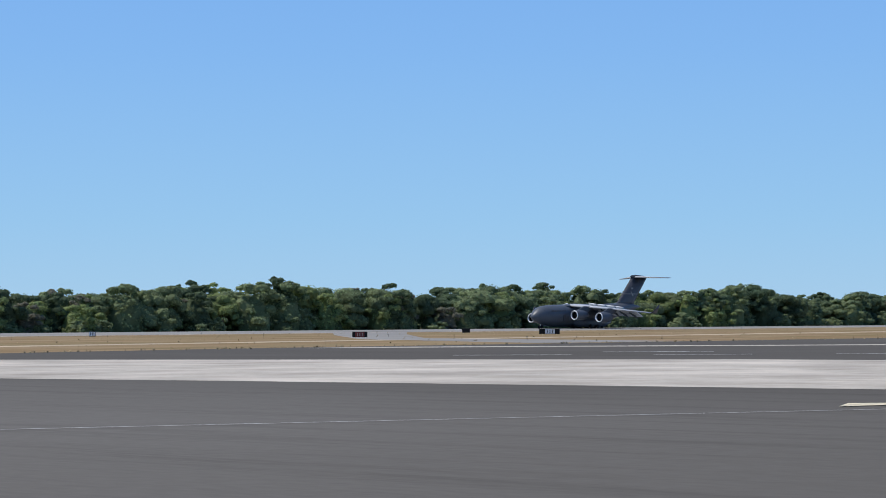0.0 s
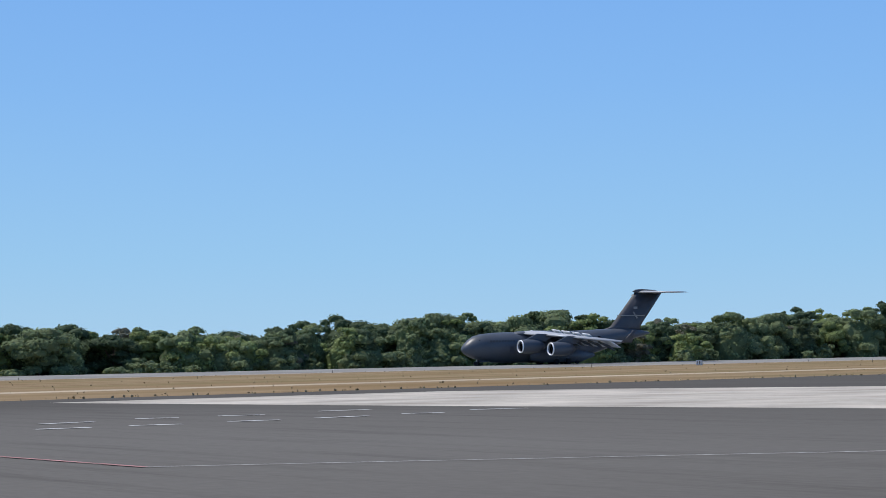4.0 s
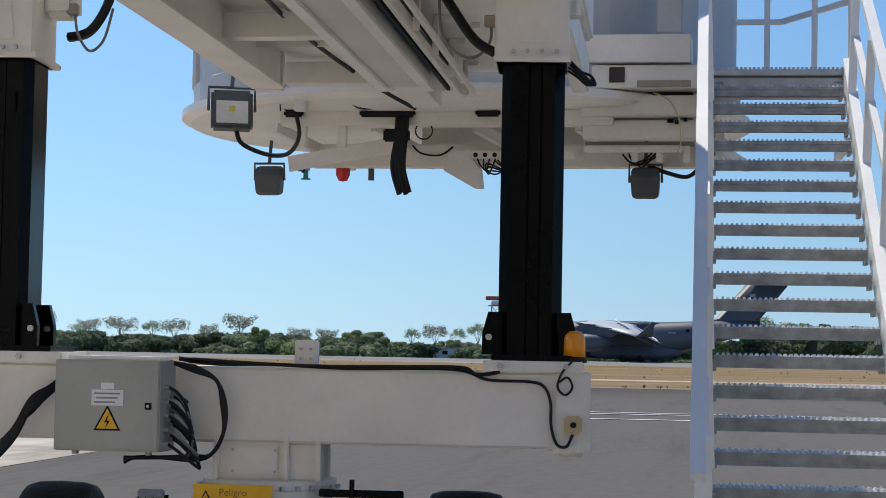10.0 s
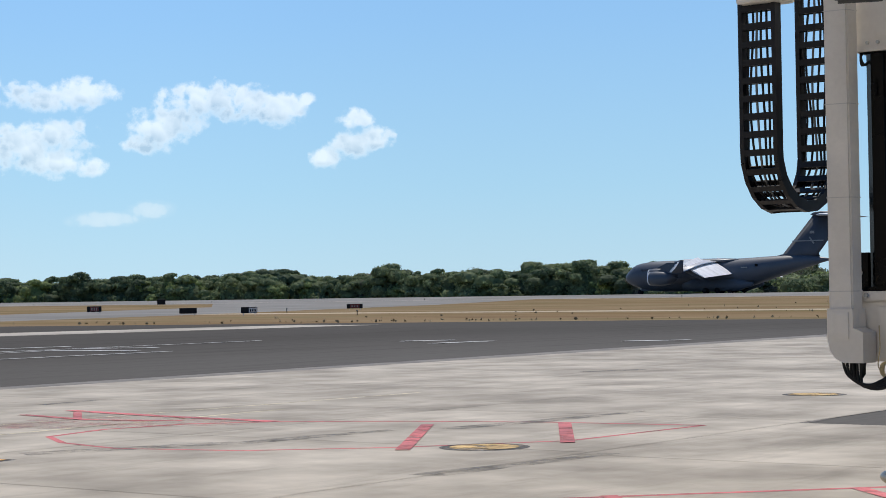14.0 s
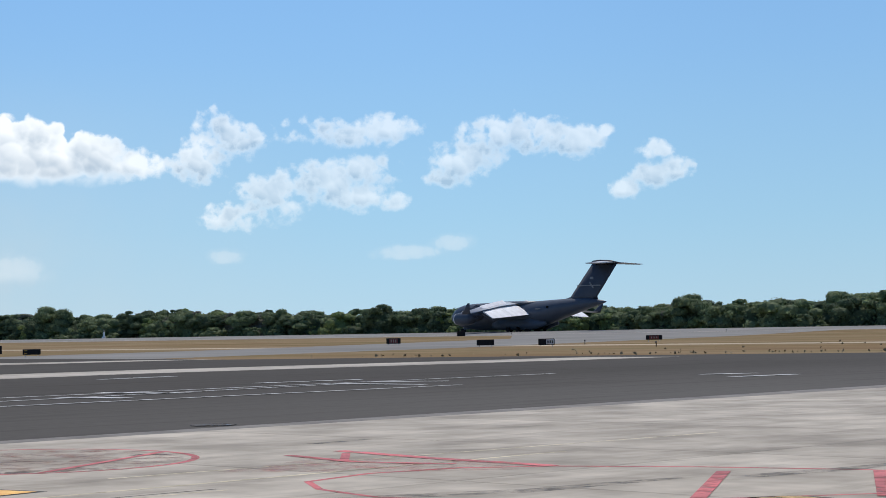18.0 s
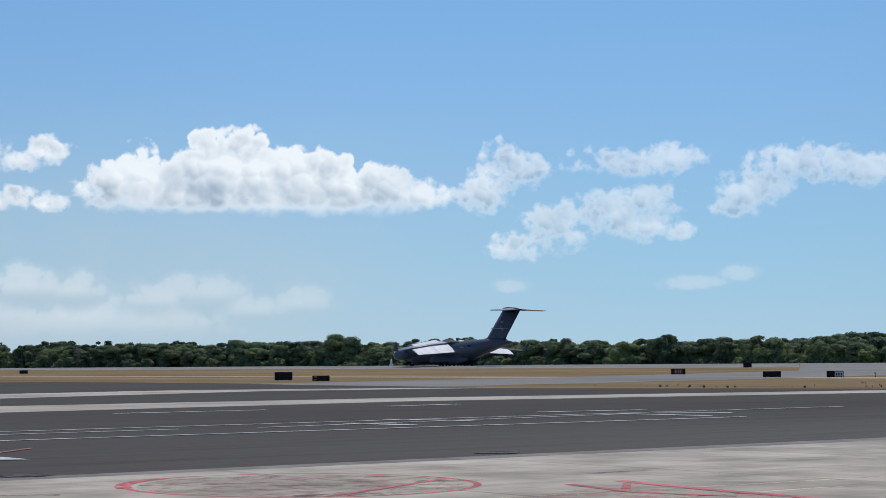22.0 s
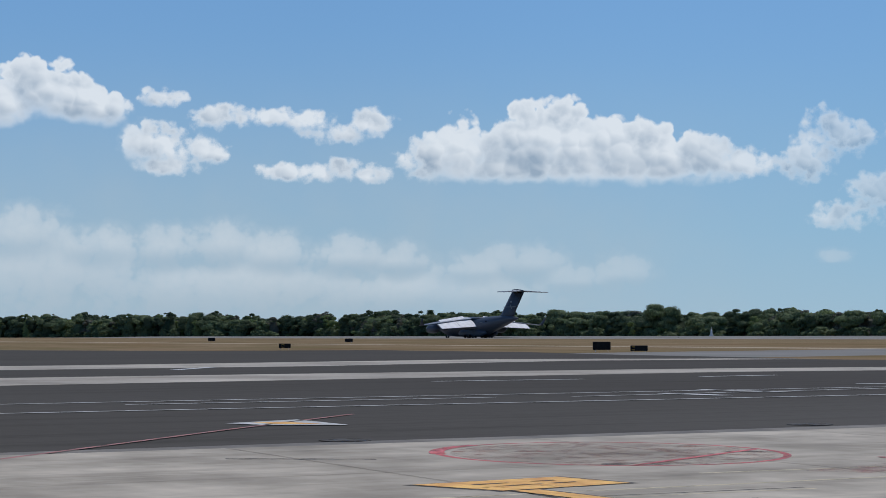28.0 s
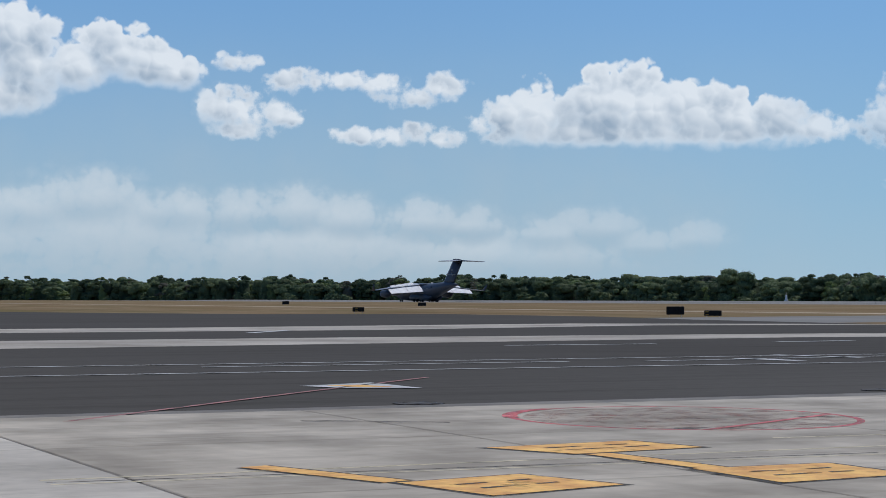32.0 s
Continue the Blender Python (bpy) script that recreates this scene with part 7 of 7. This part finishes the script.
for x, y, w, h, panels, lab in (
        (201, 157, 2.0, 0.9, ((0.18, 0.82, SIGN_RED),), "black airfield sign with a red face"), (228, 235, 1.1, 1.0, ((0, 1, LABEL_WHITE),), "small white airfield marker box"), (262, 166, 3.3, 1.0, ((0.27, 0.78, LABEL_WHITE),), "black airfield sign with a white lettered panel"),
        (316, 220, 1.6, 1.0, (), "plain black airfield sign seen from its dark side"), (-148, 138, 1.5, 0.75, ((0.18, 0.82, SIGN_RED),), "black airfield sign with a red face"), (-250, 250, 1.5, 1.1, (), "plain black airfield sign seen from its dark side"),
        (-115, 118, 1.5, 0.65, (), "plain black airfield sign seen from its dark side"), (-107, 117, 1.35, 0.68, ((0.45, 1, WHITE_SHADE),), "black airfield sign with a pale panel"), (-121, 148, 1.6, 0.62, ((0.18, 0.82, SIGN_RED),), "black airfield sign with a red face"),
        (-148, 90, 1.6, 0.9, (), "large black airfield sign seen from its dark side"), (-137, 87, 1.45, 0.62, ((0.05, 0.28, SIGN_BROWN),), "small black airfield sign with a pale panel"), (-197, 79, 1.3, 0.65, ((0.2, 0.5, SIGN_BROWN),), "small black airfield sign with a pale panel"),
        (-420, 150, 1.6, 0.9, (), "plain black airfield sign seen from its dark side"), (-330, 145, 1.5, 0.8, (), "plain black airfield sign seen from its dark side")):
    airfield_sign(x, y, w, h, panels, lab)


def edge_light(x, y):
    t = thing("edge_light", "small edge light on a short stem in the grass", "edge light", pose(x, y, 0), "edge lights")
    part("stem", tube(B(), [(0, 0, -0.03), (0, 0, 0.28)], 0.035, 6), BLACK_PRINT, t)
    part("lens", lathe(B(), [(0.07, 0.28), (0.08, 0.33), (0.05, 0.40), (0.01, 0.41)], "z", 10), LAMP_GREY, t, smooth=True)
    return t


first_light = edge_light(-60, 300)
for x in range(-600, 700, 60):
    if x != -60:
        copy_thing(first_light, pose(x, 301, 0))
for x, y in ((-120, 130), (-96, 112), (230, 190), (180, 128), (255, 240)):
    copy_thing(first_light, pose(x, y, 0))

# ---- radar tower and hut beyond the runway ----
radar = thing("radar_tower", "red and white lattice radar tower beyond the runway", "tower", pose(-53, 424, -0.02, 0, 0, 10))
for z0 in range(0, 12, 2):
    s0, s1 = 1.5 - z0 * 0.055, 1.5 - (z0 + 2) * 0.055
    m = RED_PAINT if (z0 // 2) % 2 else WHITE_PAINT
    for i, j in ((-1, -1), (1, -1), (1, 1), (-1, 1)):
        part("tower_leg", bar(B(), (i * s0, j * s0, z0), (i * s1, j * s1, z0 + 2), 0.14), m, radar)
    for (i, j), (k, l) in (((-1, -1), (1, -1)), ((1, -1), (1, 1)), ((1, 1), (-1, 1)), ((-1, 1), (-1, -1))):
        part("lattice_bar", bar(B(), (i * s0, j * s0, z0), (k * s1, l * s1, z0 + 2), 0.09), m, radar)
part("platform", box(B(), -1.6, 1.6, -1.6, 1.6, 12.0, 12.2), RED_PAINT, radar)
part("drum", lathe(B(), [(0.9, 12.2), (1.1, 12.6), (0.8, 13.2)], "z", 16), WHITE_PAINT, radar)
part("antenna", bevelled(box(B(), -2.3, 2.3, -0.4, 0.4, 13.3, 14.2), 0.15, 2), RED_PAINT, radar, "red bar antenna")
hut = thing("equipment_hut", "low white equipment hut beside the radar tower", "hut", pose(-66, 418, -0.02))
part("wall", box(B(), -5, 5, -2, 2, 0, 2.4), WHITE_PAINT, hut)
part("roof", box(B(), -5.4, 5.4, -2.4, 2.4, 2.4, 2.6), WALL_GREY, hut)
for x in (-3, 0, 3):
    part("window", box(B(), x - 0.6, x + 0.6, -2.03, -2.0, 1.1, 1.9), BLACK_PRINT, hut)
mast = thing("navigation_mast", "small white navigation mast on a cone base", "mast", pose(-587, 382, -0.02))
part("cone", lathe(B(), [(0.8, 0), (0.75, 0.7), (0.42, 1.2), (0.28, 2.6), (0.05, 2.8)], "z", 14), WHITE_PAINT, mast, smooth=True)
part("antenna", tube(B(), [(0, 0, 2.7), (0, 0, 3.6)], 0.06, 6), WHITE_PAINT, mast)

# ---- concrete slabs of the stand ----


def slab_mesh(w, d, surface=None):
    bm = B()
    loft(bm, [[(0.02, 0.02, 0.002), (w - 0.02, 0.02, 0.002), (w - 0.02, d - 0.02, 0.002), (0.02, d - 0.02, 0.002)], [(0.035, 0.035, 0.010), (w - 0.035, 0.035, 0.010), (w - 0.035, d - 0.035, 0.010), (0.035, d - 0.035, 0.010)]])
    return finish("slab", bm, surface or SLAB)


stand = thing("concrete_stand", "pale weathered concrete parking stand in square slabs", "apron", kind="structure")
W1, D1 = 17.2 / 3, 5.2
m1, m2, m3 = slab_mesh(W1, D1), slab_mesh(5.0, 5.05), slab_mesh(W1, D1, SLAB_PALE)
for i in range(3):
    for j in range(-2, 11):
        ob = new("slab", m1 if j > 0 else m3)
        ob.parent, ob.matrix_basis = stand, pose(*west([(-26.6 + i * W1, 4.8 + (j - 1) * D1)])[0], 0.004, 0, 0, 1.4)
for i in range(4):
    for j in range(-2, 3):
        ob = new("slab", m2)
        ob.parent, ob.matrix_basis = stand, pose(*west([(-9.4 + i * 5.0, 4.85 + j * 5.05)])[0], 0.004, 0, 0, 1.4)


def motions():
    turns = {0.0: 171, 2.0: 171.5, 4.0: 173, 7.0: 178, 8.0: 179.5, 9.0: 180, 11.5: 180, 12.0: 180.5, 14.0: 182.5, 17.0: 184.5, 19.0: 185.4, 23.0: 186.4, 25.0: 187.4, 28.0: 187.4, 32.0: 187.4}
    walk(aircraft, [(t, pose(x, y, runway_rise(y) - 0.01, 0, 0, turns[t])) for t, x, y in RUN])


# seconds, x and y of the aircraft's main gear
RUN = [(0.0, 494.7, 329.3), (2.0, 370.7, 334.1), (4.0, 263.1, 341.6), (7.0, 118.1, 351.2), (8.0, 71.3, 351.6), (9.0, 25.8, 353.0), (11.5, -88.4, 363.4), (12.0, -115.3, 366.9), (14.0, -204.6, 360.3), (17.0, -296.8, 340.9), (19.0, -366.6, 335.2), (23.0, -494.4, 322.0), (25.0, -542.8, 310.9), (28.0, -608.3, 299.2), (32.0, -706.6, 291.8)]
motions()
